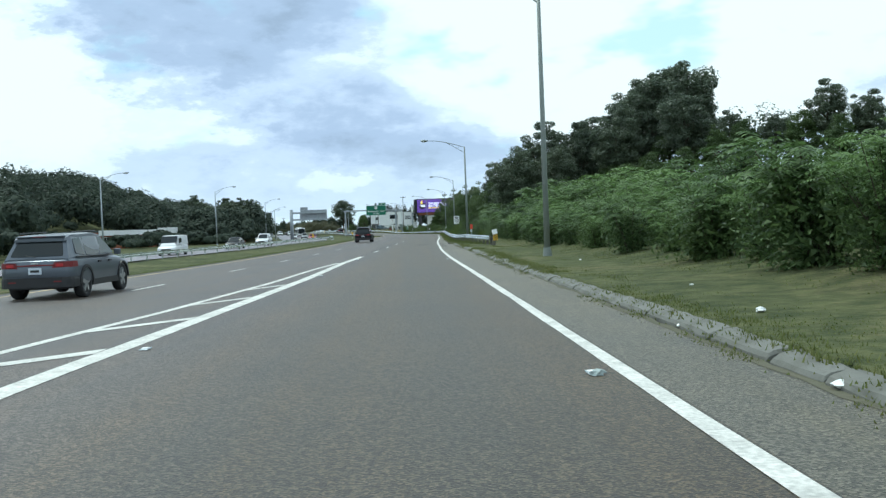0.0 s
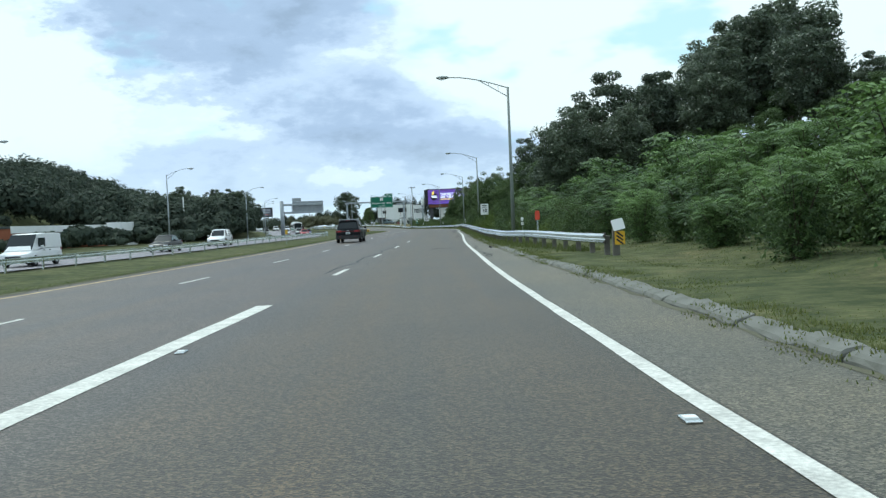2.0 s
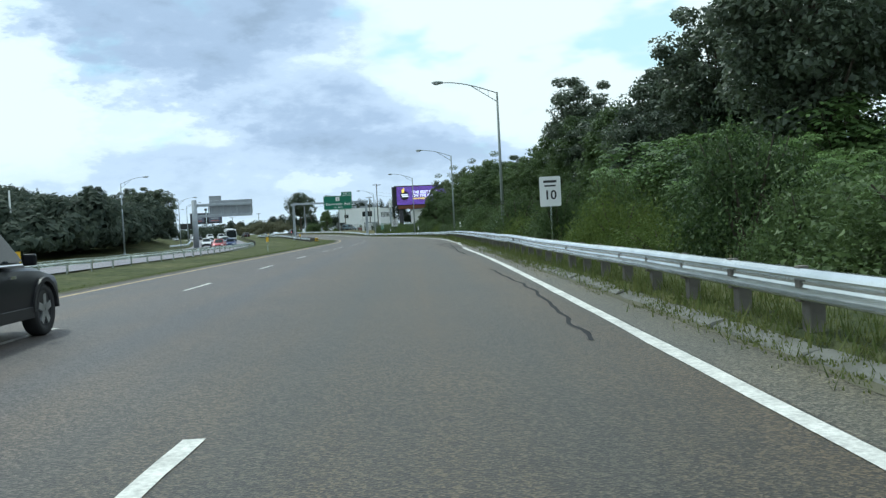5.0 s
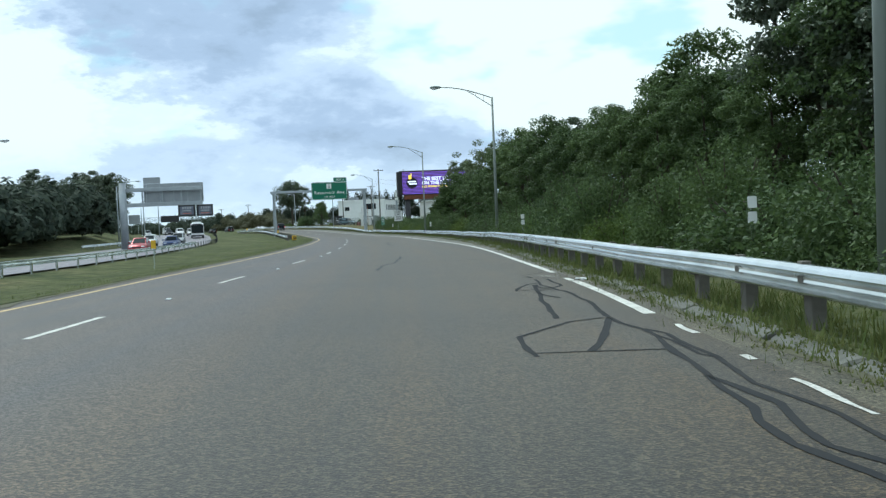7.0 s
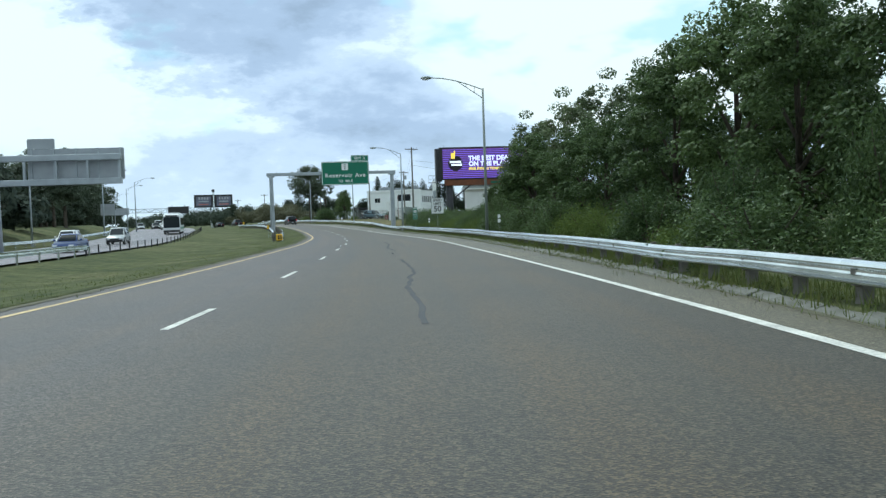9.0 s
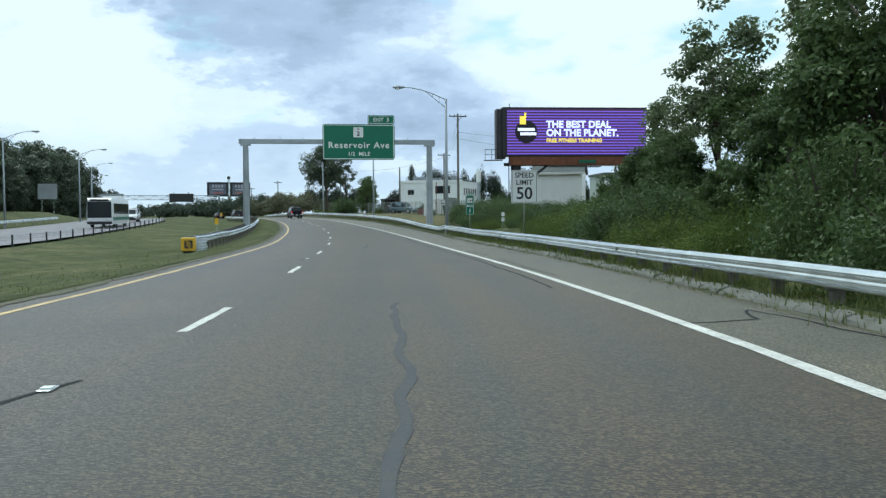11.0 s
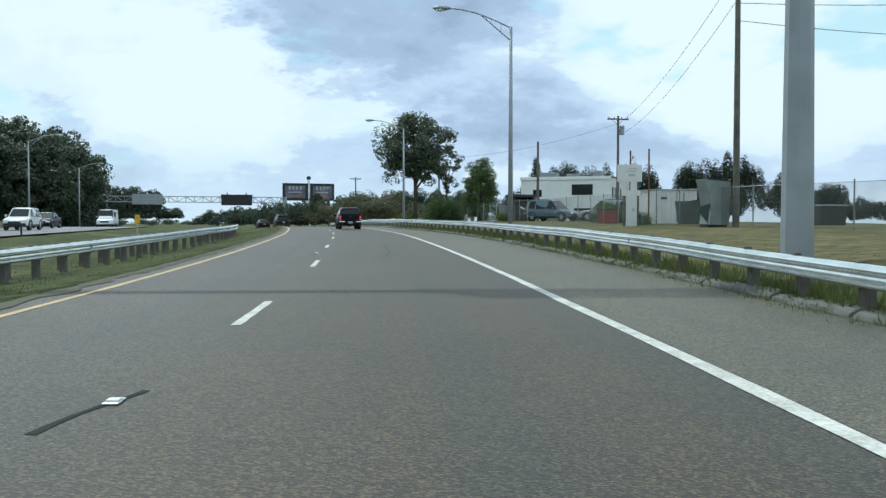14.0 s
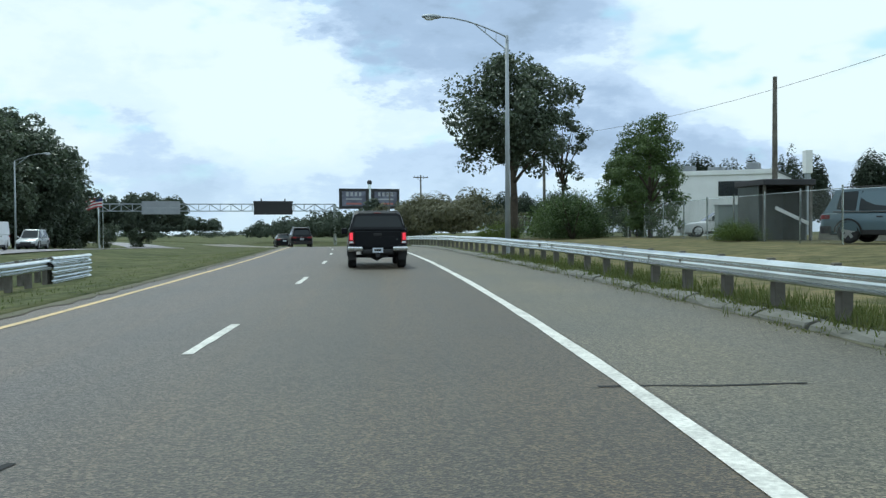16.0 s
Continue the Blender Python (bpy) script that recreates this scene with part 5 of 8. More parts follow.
part("frame", box(bmesh.new(), -3.7, 3.7, -0.30, -0.252, 8.45, 8.75), DARK_METAL, vms)
for x in (-2.2, 2.2):
    part("beacon", tube(bmesh.new(), [(x, 0, 8.7), (x, 0, 9.2)], 0.12, 8), DARK_METAL, vms)
far_back = empty("sign_from_behind", spot(548.0, -24.6, 0) @ Matrix.Translation((0, -0.8, 0)), "grey back of a road sign on the far gantry", "road sign")
part("panel", panel(bmesh.new(), 6.8, 2.4, 0.06, 0.1), SIGN_BACK, far_back).matrix_basis = Matrix.Translation((0, 0, 7.5))
part("stiffener", box(bmesh.new(), -3.2, 3.2, -0.1, -0.035, 7.4, 7.55), STEEL_GREY, far_back)


# ---------------------------------------------------------------- LED billboard
bb = empty("led_billboard", spot(332.3, 23.4, 0, -4.0), "violet LED billboard with white lettering on a steel column", "billboard")
LED = led_mat()
part("screen", box(bmesh.new(), -7.0, 7.0, -0.10, 0.0, 7.0, 11.45), LED, bb, "violet and indigo striped lit LED screen")
part("cabinet", box(bmesh.new(), -7.45, 7.05, 0.0, 1.1, 6.8, 11.65, bevel=0.03), BLACK, bb)
part("side_return", box(bmesh.new(), -8.0, -7.1, 0.3, 1.6, 6.6, 11.5, bevel=0.03), DARK_METAL, bb)
part("skirt", box(bmesh.new(), -6.7, 7.0, 0.05, 0.9, 5.95, 6.8), RUST, bb, "rust-brown ribbed skirt under the screen")
for k in range(46):
    x = -6.6 + 0.296 * k
    part("rib", box(bmesh.new(), x, x + 0.07, 0.01, 0.05, 5.97, 6.78), RUST, bb)
part("column", tube(bmesh.new(), [(-6.0, 0.7, -0.8), (-6.0, 0.7, 6.0)], 0.52, 16), DARK_METAL, bb, smooth=True)
part("torsion_beam", tube(bmesh.new(), [(-7.2, 0.7, 6.05), (6.4, 0.7, 6.05)], 0.16, 8), DARK_METAL, bb)
part("brace", tube(bmesh.new(), [(-5.7, 0.6, 3.8), (-2.8, 0.5, 6.0)], 0.12, 8), DARK_METAL, bb)
part("catwalk", box(bmesh.new(), -2.9, 2.2, -0.9, 0.0, 5.72, 5.80), DARK_METAL, bb)
part("walkway", box(bmesh.new(), -9.2, -7.4, 0.2, 1.0, 6.42, 6.50), DARK_METAL, bb)
for x in (-9.15, -8.5, -7.9):
    part("rail_post", tube(bmesh.new(), [(x, 0.25, 6.5), (x, 0.25, 7.5)], 0.025, 5), DARK_METAL, bb)
for z in (7.0, 7.5):
    part("hand_rail", tube(bmesh.new(), [(-9.15, 0.25, z), (-7.6, 0.25, z)], 0.025, 5), DARK_METAL, bb)
part("conduit", tube(bmesh.new(), [(-6.75, 0.5, -0.6), (-6.75, 0.5, 6.4)], 0.05, 6), DARK_METAL, bb)
part("name_plate", box(bmesh.new(), 0.2, 1.9, -0.06, 0.0, 6.12, 6.48), mat("plate_green", (0.02, 0.11, 0.06), 0.5), bb, "small green plate without lettering")
part("antenna", tube(bmesh.new(), [(-6.7, 0.4, 11.6), (-6.7, 0.4, 12.0)], 0.04, 6), DARK_METAL, bb)
LED_WHITE = mat("led_white", (0.86, 0.84, 0.98), 0.5, var=0.03, emit=0.95)
LED_YELLOW = mat("led_yellow", (0.95, 0.66, 0.08), 0.5, var=0.1, emit=0.9)
LED_BLACK = mat("led_black", (0.012, 0.008, 0.016), 0.6, var=0.05)
text_mesh("slogan", "THE BEST DEAL", 0.94, LED_WHITE, bb, face_at(-3.1, -0.108, 9.93), align="LEFT", weight=0.03)
text_mesh("slogan", "ON THE PLANET.", 0.94, LED_WHITE, bb, face_at(-3.1, -0.108, 9.10), align="LEFT", weight=0.03)
text_mesh("small_print", "FREE FITNESS TRAINING", 0.52, LED_YELLOW, bb, face_at(-3.1, -0.108, 8.36), align="LEFT", weight=0.02)
bm = bmesh.new()
bmesh.ops.create_circle(bm, cap_ends=True, segments=28, radius=1.12, matrix=face_at(-5.1, -0.106, 9.22))
part("logo_disc", bm, LED_BLACK, bb)
part("logo_mark", box(bmesh.new(), -5.75, -5.15, -0.112, -0.107, 9.95, 10.75, bevel=0.0), LED_YELLOW, bb)
part("logo_mark", box(bmesh.new(), -5.3, -5.1, -0.112, -0.107, 10.6, 11.1), LED_YELLOW, bb)
bars(bb, ((-5.1, 9.45, 1.7, 0.28), (-4.9, 9.02, 1.6, 0.28)), -0.111, LED_WHITE, "logo_bar")

# second billboard, far off, dark
bb2 = empty("far_billboard", spot(632, 34, 0, 0), "far dark double billboard above the trees on a column", "billboard")
for x0, x1 in ((-9.0, -0.5), (0.5, 8.8)):
    part("panel", box(bmesh.new(), x0, x1, -0.2, 0.2, 10.4, 16.2), BLACK, bb2)
    part("poster", box(bmesh.new(), x0 + 0.8, x1 - 0.8, -0.24, -0.21, 11.2, 15.4), mat("dim_poster", (0.16, 0.17, 0.22), 0.7, var=0.6, scale=0.5, col2=(0.03, 0.03, 0.05)), bb2)
for x0, x1 in ((-9.0, -0.5), (0.5, 8.8)):
    c = (x0 + x1) / 2
    bars(bb2, [(c - 1.9 + 1.25 * k, 14.6, 0.7, 1.1) for k in range(4)] + [(c, 13.2, 4.6, 0.4)], -0.25, mat("poster_grey", (0.42, 0.43, 0.45), 0.7, var=0.2, scale=2))
    bars(bb2, ((c, 11.9, 4.4, 0.5),), -0.25, mat("poster_red", (0.42, 0.16, 0.14), 0.7, var=0.2, scale=2), "colour_bar")
part("column", tube(bmesh.new(), [(0, 0.3, -1), (0, 0.3, 17.6)], 0.5, 10), GALV, bb2)
bm = bmesh.new()
bmesh.ops.create_uvsphere(bm, u_segments=12, v_segments=8, radius=0.75, matrix=Matrix.Translation((0, 0.3, 18.0)))
part("finial", bm, DARK_METAL, bb2, smooth=True)


# ---------------------------------------------------------------- trees
def tree_parts(name, seed, height, rx, base, leaf, n_clumps, per, size, trunk_r, label, category="tree", lean=0.0, single=False):
    """A tapered trunk with limbs and a ragged crown of many leaf clumps."""
    rnd = np.random.RandomState(seed)
    root = empty(name, Matrix(), label, category)
    bm = bmesh.new()
    top = height * 0.78
    trunk = [(lean * f * f, 0.12 * math.sin(f * 5 + seed), -0.4 + (top + 0.4) * f) for f in (0, 0.12, 0.3, 0.5, 0.75, 1.0)]
    tube(bm, trunk, [trunk_r * 1.35, trunk_r, trunk_r * 0.85, trunk_r * 0.62, trunk_r * 0.36, trunk_r * 0.12], 9)
    cz = (height + base) / 2
    rz = (height - base) / 2
    centres = []
    for _ in range(n_clumps):
        v = rnd.normal(size=3)
        v /= np.linalg.norm(v)
        r = rnd.uniform(0.35, 1.0) ** 0.6
        wob = 0.80 + 0.34 * noise.noise(Vector((v[0] * 1.9 + seed, v[1] * 1.9, v[2] * 1.9)))
        z = v[2] * r * rz * wob
        taper = 1.0 if z < 0 else 1.0 - 0.25 * (z / rz) ** 2
        centres.append((v[0] * r * rx * wob * taper + lean * 0.6, v[1] * r * rx * wob * taper, cz + z))
    centres = np.array(centres)
    for k in range(11):
        c = centres[rnd.randint(n_clumps)]
        f = min(0.92, max(0.25, (c[2] - 1.2) / top * rnd.uniform(0.55, 0.8)))
        p0 = Vector((lean * f * f, 0, top * f))
        p2 = Vector(c)
        p1 = p0.lerp(p2, 0.5) + Vector((0, 0, 0.08 * height * rnd.uniform(-0.3, 0.9)))
        rr = trunk_r * (1 - f) * 0.62 + 0.03
        tube(bm, [p0, p1, p2], [rr, rr * 0.6, rr * 0.15], 6)
    part("trunk", bm, BARK, root, smooth=True)
    n = n_clumps * per
    cr = rnd.uniform(0.55, 1.15, n_clumps) * rx * 0.24
    which = np.repeat(np.arange(n_clumps), per)
    dirs = rnd.normal(size=(n, 3))
    dirs /= np.linalg.norm(dirs, axis=1)[:, None]
    pos = centres[which] + dirs * (cr[which] * rnd.uniform(0.25, 1.0, n) ** 0.5)[:, None] * np.array([1.15, 1.15, 0.72])
    nor = dirs * 0.7 + rnd.normal(size=(n, 3)) * 0.55 + np.array([0, 0, 0.55])
    nor /= np.linalg.norm(nor, axis=1)[:, None]
    leaf_cards("crown", pos, nor, rnd, size, leaf, root, single)
    return root


def leaf_cards(name, pos, nor, rnd, size, material, parent, single=False):
    """Pointed leaves, each a folded diamond of two triangles, or one long triangle."""
    n = len(pos)
    t = np.cross(nor, rnd.normal(size=(n, 3)))
    t /= np.linalg.norm(t, axis=1)[:, None] + 1e-9
    b = np.cross(nor, t)
    ln = rnd.uniform(0.7, 1.35, n)[:, None] * size
    wd = ln * rnd.uniform(0.45, 0.75, n)[:, None]
    fold = nor * ln * 0.12
    if single:
        v = np.stack([pos - t * ln / 2, pos + b * wd * 0.7 + t * ln * 0.1, pos + t * ln * 0.42 - b * wd * 0.55], 1).reshape(-1, 3)
        f = np.arange(n * 3).reshape(-1, 3)
    else:
        v = np.stack([pos - t * ln / 2, pos + b * wd / 2 + fold, pos + t * ln / 2 - np.array([0, 0, 0.08]) * size, pos - b * wd / 2 + fold], 1).reshape(-1, 3)
        f = np.arange(n * 4).reshape(-1, 4)
        f = np.concatenate([f[:, [0, 1, 2]], f[:, [0, 2, 3]]])
    me = bpy.data.meshes.new(name)
    me.vertices.add(len(v))
    me.vertices.foreach_set("co", v.astype(np.float32).ravel())
    me.loops.add(f.size)
    me.loops.foreach_set("vertex_index", f.astype(np.int32).ravel())
    me.polygons.add(len(f))
    me.polygons.foreach_set("loop_start", np.arange(0, f.size, 3, dtype=np.int32))
    me.update(calc_edges=True)
    return link_mesh(name, me, material, parent)


def sumac(seed, height, spread, label, fine=True):
    """A many-stemmed shrub with long drooping feathered leaves."""
    rnd = np.random.RandomState(seed)
    root = empty("sumac_shrub", Matrix(), label, "shrub", "sumac thicket")
    bm = bmesh.new()
    tips = []
    for k in range(11):
        a = rnd.uniform(0, math.tau)
        r = spread * rnd.uniform(0.15, 0.8)
        h = height * rnd.uniform(0.55, 0.95)
        p = [(0.2 * math.cos(a) * rnd.uniform(0, 1.5), 0.2 * math.sin(a), -0.2), (r * 0.4 * math.cos(a), r * 0.4 * math.sin(a), h * 0.5), (r * math.cos(a), r * math.sin(a), h)]
        tube(bm, p, [0.045, 0.03, 0.012], 5)
        for f in (0.2, 0.4, 0.6, 0.78, 0.9, 1.0):
            q0 = Vector(p[0]).lerp(Vector(p[1]), min(1, f * 2)) if f < 0.5 else Vector(p[1]).lerp(Vector(p[2]), f * 2 - 1)
            tips.append((q0, f))
    part("stem", bm, BARK, root)
    P, Nn, T, S = [], [], [], []
    pairs = 7 if fine else 4
    for q, f in tips:
        turn = rnd.uniform(0, math.tau)
        m = 4 if f < 0.95 else 8
        for i_ in range(m):
            a = turn + i_ * math.tau / m + rnd.uniform(-0.3, 0.3)
            ln = rnd.uniform(0.65, 1.15)
            rise = rnd.uniform(0.15, 0.55) if f > 0.7 else rnd.uniform(-0.1, 0.3)
            o = np.array(q) + rnd.normal(size=3) * np.array([0.18, 0.18, 0.12])
            d = np.array([math.cos(a), math.sin(a), 0])
            s_ = np.array([-math.sin(a), math.cos(a), 0])
            for i in range(pairs):
                u = (i + 1.2) / (pairs + 0.2)
                c = o + d * ln * u + np.array([0, 0, 1]) * ln * (rise * u - 0.62 * u * u)
                wide = math.sin(math.pi * (0.18 + 0.72 * u))
                for sd_ in (-1, 1):
                    P.append(c + s_ * sd_ * 0.125 * wide)
                    T.append(s_ * sd_ + d * 0.4 - np.array([0, 0, 0.32]))
                    Nn.append(np.array([0, 0, 1.0]) + d * 0.25 + rnd.normal(size=3) * 0.14)
                    S.append((0.30 if fine else 0.32) * wide)
    P, T, Nn, S = np.array(P), np.array(T), np.array(Nn), np.array(S)[:, None]
    T /= np.linalg.norm(T, axis=1)[:, None]
    B = np.cross(Nn, T)
    B /= np.linalg.norm(B, axis=1)[:, None]
    n = len(P)
    ln = rnd.uniform(0.85, 1.15, n)[:, None] * S
    wd = 0.15 if fine else 0.27
    v = np.stack([P - T * ln * 0.45, P + B * ln * wd, P + T * ln * 0.55 - np.array([0, 0, 0.02]), P - B * ln * wd], 1).reshape(-1, 3)
    f = np.arange(n * 4).reshape(-1, 4)
    me = bpy.data.meshes.new("leaves")
    me.from_pydata(v.tolist(), [], f.tolist())
    link_mesh("leaves", me, LEAF_SUMAC, root)
    m = 1900
    pos = rnd.normal(size=(m, 3)) * np.array([spread * 0.34, spread * 0.34, height * 0.17]) + np.array([0, 0, height * 0.32])
    pos = pos[pos[:, 2] > 0.02]
    leaf_cards("inner_leaves", pos, rnd.normal(size=(len(pos), 3)) + np.array([0, 0, 0.4]), rnd, 0.135, LEAF_MAPLE, root, True)
    return root


def scaled(m, k, kz=None):
    return m @ Matrix.Diagonal((k, k, kz or k, 1))


rt = random.Random(21)
back_shrubs = [sumac(61 + k, h, w, "tall leafy sumac shrub at the back of the thicket", False) for k, (h, w) in enumerate(((3.6, 2.1), (4.4, 2.3), (4.0, 2.2)))]
shrubs = [sumac(11 + k, h, w, "leafy green sumac shrub with long feathered leaves") for k, (h, w) in enumerate(((3.4, 2.0), (4.2, 2.3), (3.0, 1.9), (4.6, 2.2)))]
placed = set()


def put(kinds, k, m, store=placed):
    ob = kinds[k % len(kinds)]
    if ob.name not in store:
        store.add(ob.name)
        ob.matrix_basis = m
        return ob
    return copy_thing(ob, m)


n = 0
for row, (d0, s0, s1, gap, lo, hi) in enumerate(((8.2, 11, 132, 2.9, 0.55, 0.84), (10.6, 10, 150, 3.0, 0.80, 1.1), (14.2, 24, 66, 3.4, 0.80, 1.05), (14.2, 66, 150, 3.6, 0.98, 1.28), (18.6, 62, 150, 4.6, 0.85, 1.15), (12.6, 70, 122, 3.4, 1.0, 1.3))):
    s = s0
    while s < s1:
        d = d0 + rt.uniform(-0.7, 0.7) + (0.4 if s > 100 else 0)
        near = row in (0, 1, 5) and s < 135
        put(shrubs if near else back_shrubs, rt.randrange(4 if near else 3), scaled(spot(s, d, ground_h(s, d) - 0.1, rt.uniform(0, 360)), rt.uniform(lo, hi)))
        s += gap * rt.uniform(0.75, 1.25)

oaks = [tree_parts("oak_tree", 31 + k, h, w, b, LEAF_OAK, 105, 190, 0.31, 0.30, "tall dark green broadleaf tree with a dense ragged crown", single=True) for k, (h, w, b) in enumerate(((15.5, 5.0, 3.2), (14, 4.8, 2.6), (16.5, 4.6, 4.2)))]
maples = [tree_parts("maple_tree", 51 + k, h, w, b, LEAF_MAPLE, 95, 230, 0.185, 0.18, "green broadleaf tree with leaves down to the ground", single=True) for k, (h, w, b) in enumerate(((9.5, 3.1, -1.4), (8.2, 2.9, -1.2), (11.0, 3.3, -1.6)))]
# tall trees behind the thicket: place, scale
for s, d, h in ((131, 13.6, 11.0), (138, 18.2, 13.7), (133, 19.6, 14.4), (145, 15, 10.6), (150, 21, 12.6), (157, 14.5, 9.6), (140, 24, 14.6), (128, 27, 14), (152, 28, 15.5), (146, 33, 18), (155, 36, 18.5), (138, 35, 17), (161, 43, 20), (152, 44, 20.5), (146, 41, 19),
                (168, 40, 18), (130, 43, 9.6), (121, 46, 7.8), (112, 49, 11.5), (127, 36, 12.5), (164, 29, 15), (171, 24, 13), (165, 19, 12), (176, 34, 13), (104, 50, 10), (96, 54, 9.5), (86, 58, 10), (184, 26, 10), (194, 24, 9), (205, 23, 9.2), (216, 22, 9.6), (227, 22, 10.5),
                (172, 15.2, 12.8), (178.5, 15.6, 13.0), (238, 21, 11), (248, 20.5, 9), (258, 19, 7.5), (206, 31, 12), (222, 31, 12)):
    put(oaks, rt.randrange(3), scaled(spot(s, d, ground_h(s, d) - 0.2, rt.uniform(0, 360)), h / (14.2 if s < 165 and d < 24 else 15.8 if s > 142 or d < 38 else 18.0)))
for s, d, k in ((166, 15.0, 0.9), (173, 14.2, 0.95), (179, 13.6, 0.9), (185, 13.2, 1.0), (191, 13.0, 1.02), (197, 12.8, 1.0), (203, 13.4, 1.08), (209, 12.4, 1.02), (215, 12.6, 1.1), (221, 12.2, 1.0), (227, 12.6, 1.08), (233, 12.2, 1.0), (239, 12.6, 1.05), (245, 12.2, 0.98),
                (251, 12.4, 1.05), (257, 11.8, 0.74), (262.5, 11.6, 0.74), (267, 11.2, 0.56), (271, 13.4, 0.60), (266, 15.5, 0.72), (258, 16, 0.84), (249, 16.5, 1.15), (240, 17, 1.15), (230, 17, 1.15), (219, 16.5, 1.2), (207, 17, 1.2), (196, 17, 1.15), (186, 17, 1.1), (176, 18, 1.1), (274, 17.0, 0.55)):
    put(maples, int(s * 7), scaled(spot(s, d, ground_h(s, d) - 0.2, s * 61.0), k * (9.6 / (9.5, 8.2, 11.0)[int(s * 7) % 3]) * (1.10 if s < 176 else 0.92 if s < 212 else 1.02 if s < 222 else 1.08 if s < 238 else 0.86 if s < 253 else 0.98)))
for s, d, k in ((116, 23, 0.62), (124, 21, 0.66), (132, 24, 0.72), (141, 22, 0.7), (150, 25, 0.75), (109, 27, 0.6), (121, 30, 0.7), (136, 30, 0.75), (104, 47, 0.7), (96, 51, 0.65), (86, 55, 0.65), (112, 46, 0.75), (121, 42, 0.72), (130, 40, 0.8), (108, 43, 0.62), (100, 45, 0.6), (91, 49, 0.62), (116, 37, 0.65), (126, 34, 0.75), (78, 58, 0.65), (118, 26, 0.7), (127, 26, 0.75), (112, 32, 0.62), (134, 35, 0.85), (142, 29, 0.8)):
    copy_thing(maples[int(s) % 3], scaled(spot(s, d, ground_h(s, d) - 0.2, s * 37.0), k))
thin_oak = tree_parts("birch_tree", 77, 12.5, 3.1, 3.6, LEAF_BIRCH, 58, 95, 0.26, 0.12, "slender tall tree with a thin open crown")
thin_oak.matrix_basis = spot(276, 17.5, ground_h(276, 17.5) - 0.2)
copy_thing(thin_oak, scaled(spot(270, 20, ground_h(270, 20) - 0.2, 70), 1.05))
copy_thing(thin_oak, scaled(spot(288.5, 15.4, ground_h(288, 15) - 0.2, 200), 0.60))
copy_thing(thin_oak, scaled(spot(284.6, 16.2, ground_h(284, 16) - 0.2, 20), 0.92))
copy_thing(maples[2], scaled(spot(281.6, 16.6, ground_h(281, 16) - 0.2, 130), 0.86))
copy_thing(thin_oak, scaled(spot(318, 27.2, ground_h(318, 27.2) - 0.2, 250), 0.95))
copy_thing(thin_oak, scaled(spot(264, 22.5, ground_h(264, 22) - 0.2, 160), 1.1))


def bush(seed, r, h, leaf, label, per=190, size=0.068):
    rnd = np.random.RandomState(seed)
    root = empty("bush", Matrix(), label, "bush", "bushes by the road")
    bm = bmesh.new()
    for k in range(6):
        a = k * 1.05
        tube(bm, [(0, 0, -0.1), (r * 0.3 * math.cos(a), r * 0.3 * math.sin(a), h * 0.4), (r * 0.6 * math.cos(a), r * 0.6 * math.sin(a), h * 0.75)], [0.05, 0.035, 0.01], 5)
    part("stem", bm, BARK, root)
    c = rnd.normal(size=(70, 3))
    c /= np.linalg.norm(c, axis=1)[:, None]
    c = c * rnd.uniform(0.3, 1.0, 70)[:, None] ** 0.5 * np.array([r, r, h * 0.55])
    c[:, 2] = np.abs(c[:, 2]) * 1.3 + 0.15
    pos = np.repeat(c, per, 0) + rnd.normal(size=(70 * per, 3)) * r * 0.14
    pos = pos[pos[:, 2] > 0.02]
    leaf_cards("leaves", pos, rnd.normal(size=(len(pos), 3)) * 0.7 + np.array([0, 0, 0.8]), rnd, size, leaf, root, True)
    return root


bushes = [bush(5, 1.6, 1.8, LEAF_MAPLE, "rounded dark green bush beside the road"), bush(6, 1.8, 1.5, LEAF_YELLOW, "yellow-green weedy bush beside the road"), bush(7, 1.4, 2.2, LEAF_MAPLE, "upright dark green bush beside the road")]
for s, d, k, z in ((276, 11, 1, .9), (281, 12.5, 0, 1.2), (286, 11, 1, .95), (290, 14, 2, 1.1), (294, 11.5, 1, 1), (298, 13.5, 0, 0.95), (303, 11.0, 0, 0.85), (306, 14.0, 2, 0.85), (309, 11.8, 1, 1.0), (312, 15.5, 0, 0.95), (316, 13.0, 0, 0.95),
                   (320, 16.5, 2, 0.9), (323, 13.2, 0, 0.95), (327, 16.5, 0, 1.0), (300, 18, 1, 1.3), (307, 20, 0, 0.95), (314, 22, 1, 0.9), (322, 20, 2, 1.0), (326, 23, 0, 1.1), (332, 21.5, 2, 0.8), (292, 19, 0, 1.3), (318, 28, 1, 0.9), (310, 27, 0, 1.0), (282, 17, 1, 1.1), (331, 18.0, 0, 0.9),
                   (377.5, 16.5, 0, .62), (380.5, 17.2, 2, .66), (374.5, 16.8, 2, .55), (367, 14.9, 0, .35), (421, 12.2, 2, 1.2), (426, 13.5, 0, 1.3), (430, 14, 2, 1.4), (402, 14.5, 1, .6), (436, 10.5, 1, .9)):
    put(bushes, k, scaled(spot(s, d, ground_h(s, d), rt.uniform(0, 360)), z * (1.12 if s < 291 else 0.78 if s < 318 else 0.84 if s < 340 else 1.0)))
s = 100.0
while s < 276:
    d = RAIL_RIGHT(s) + rt.uniform(1.9, 3.2)
    copy_thing(bushes[rt.randrange(3)], scaled(spot(s, d, ground_h(s, d) - 0.1, rt.uniform(0, 360)), rt.uniform(0.5, 0.95), rt.uniform(0.6, 1.3)))
    s += rt.uniform(2.6, 4.2)
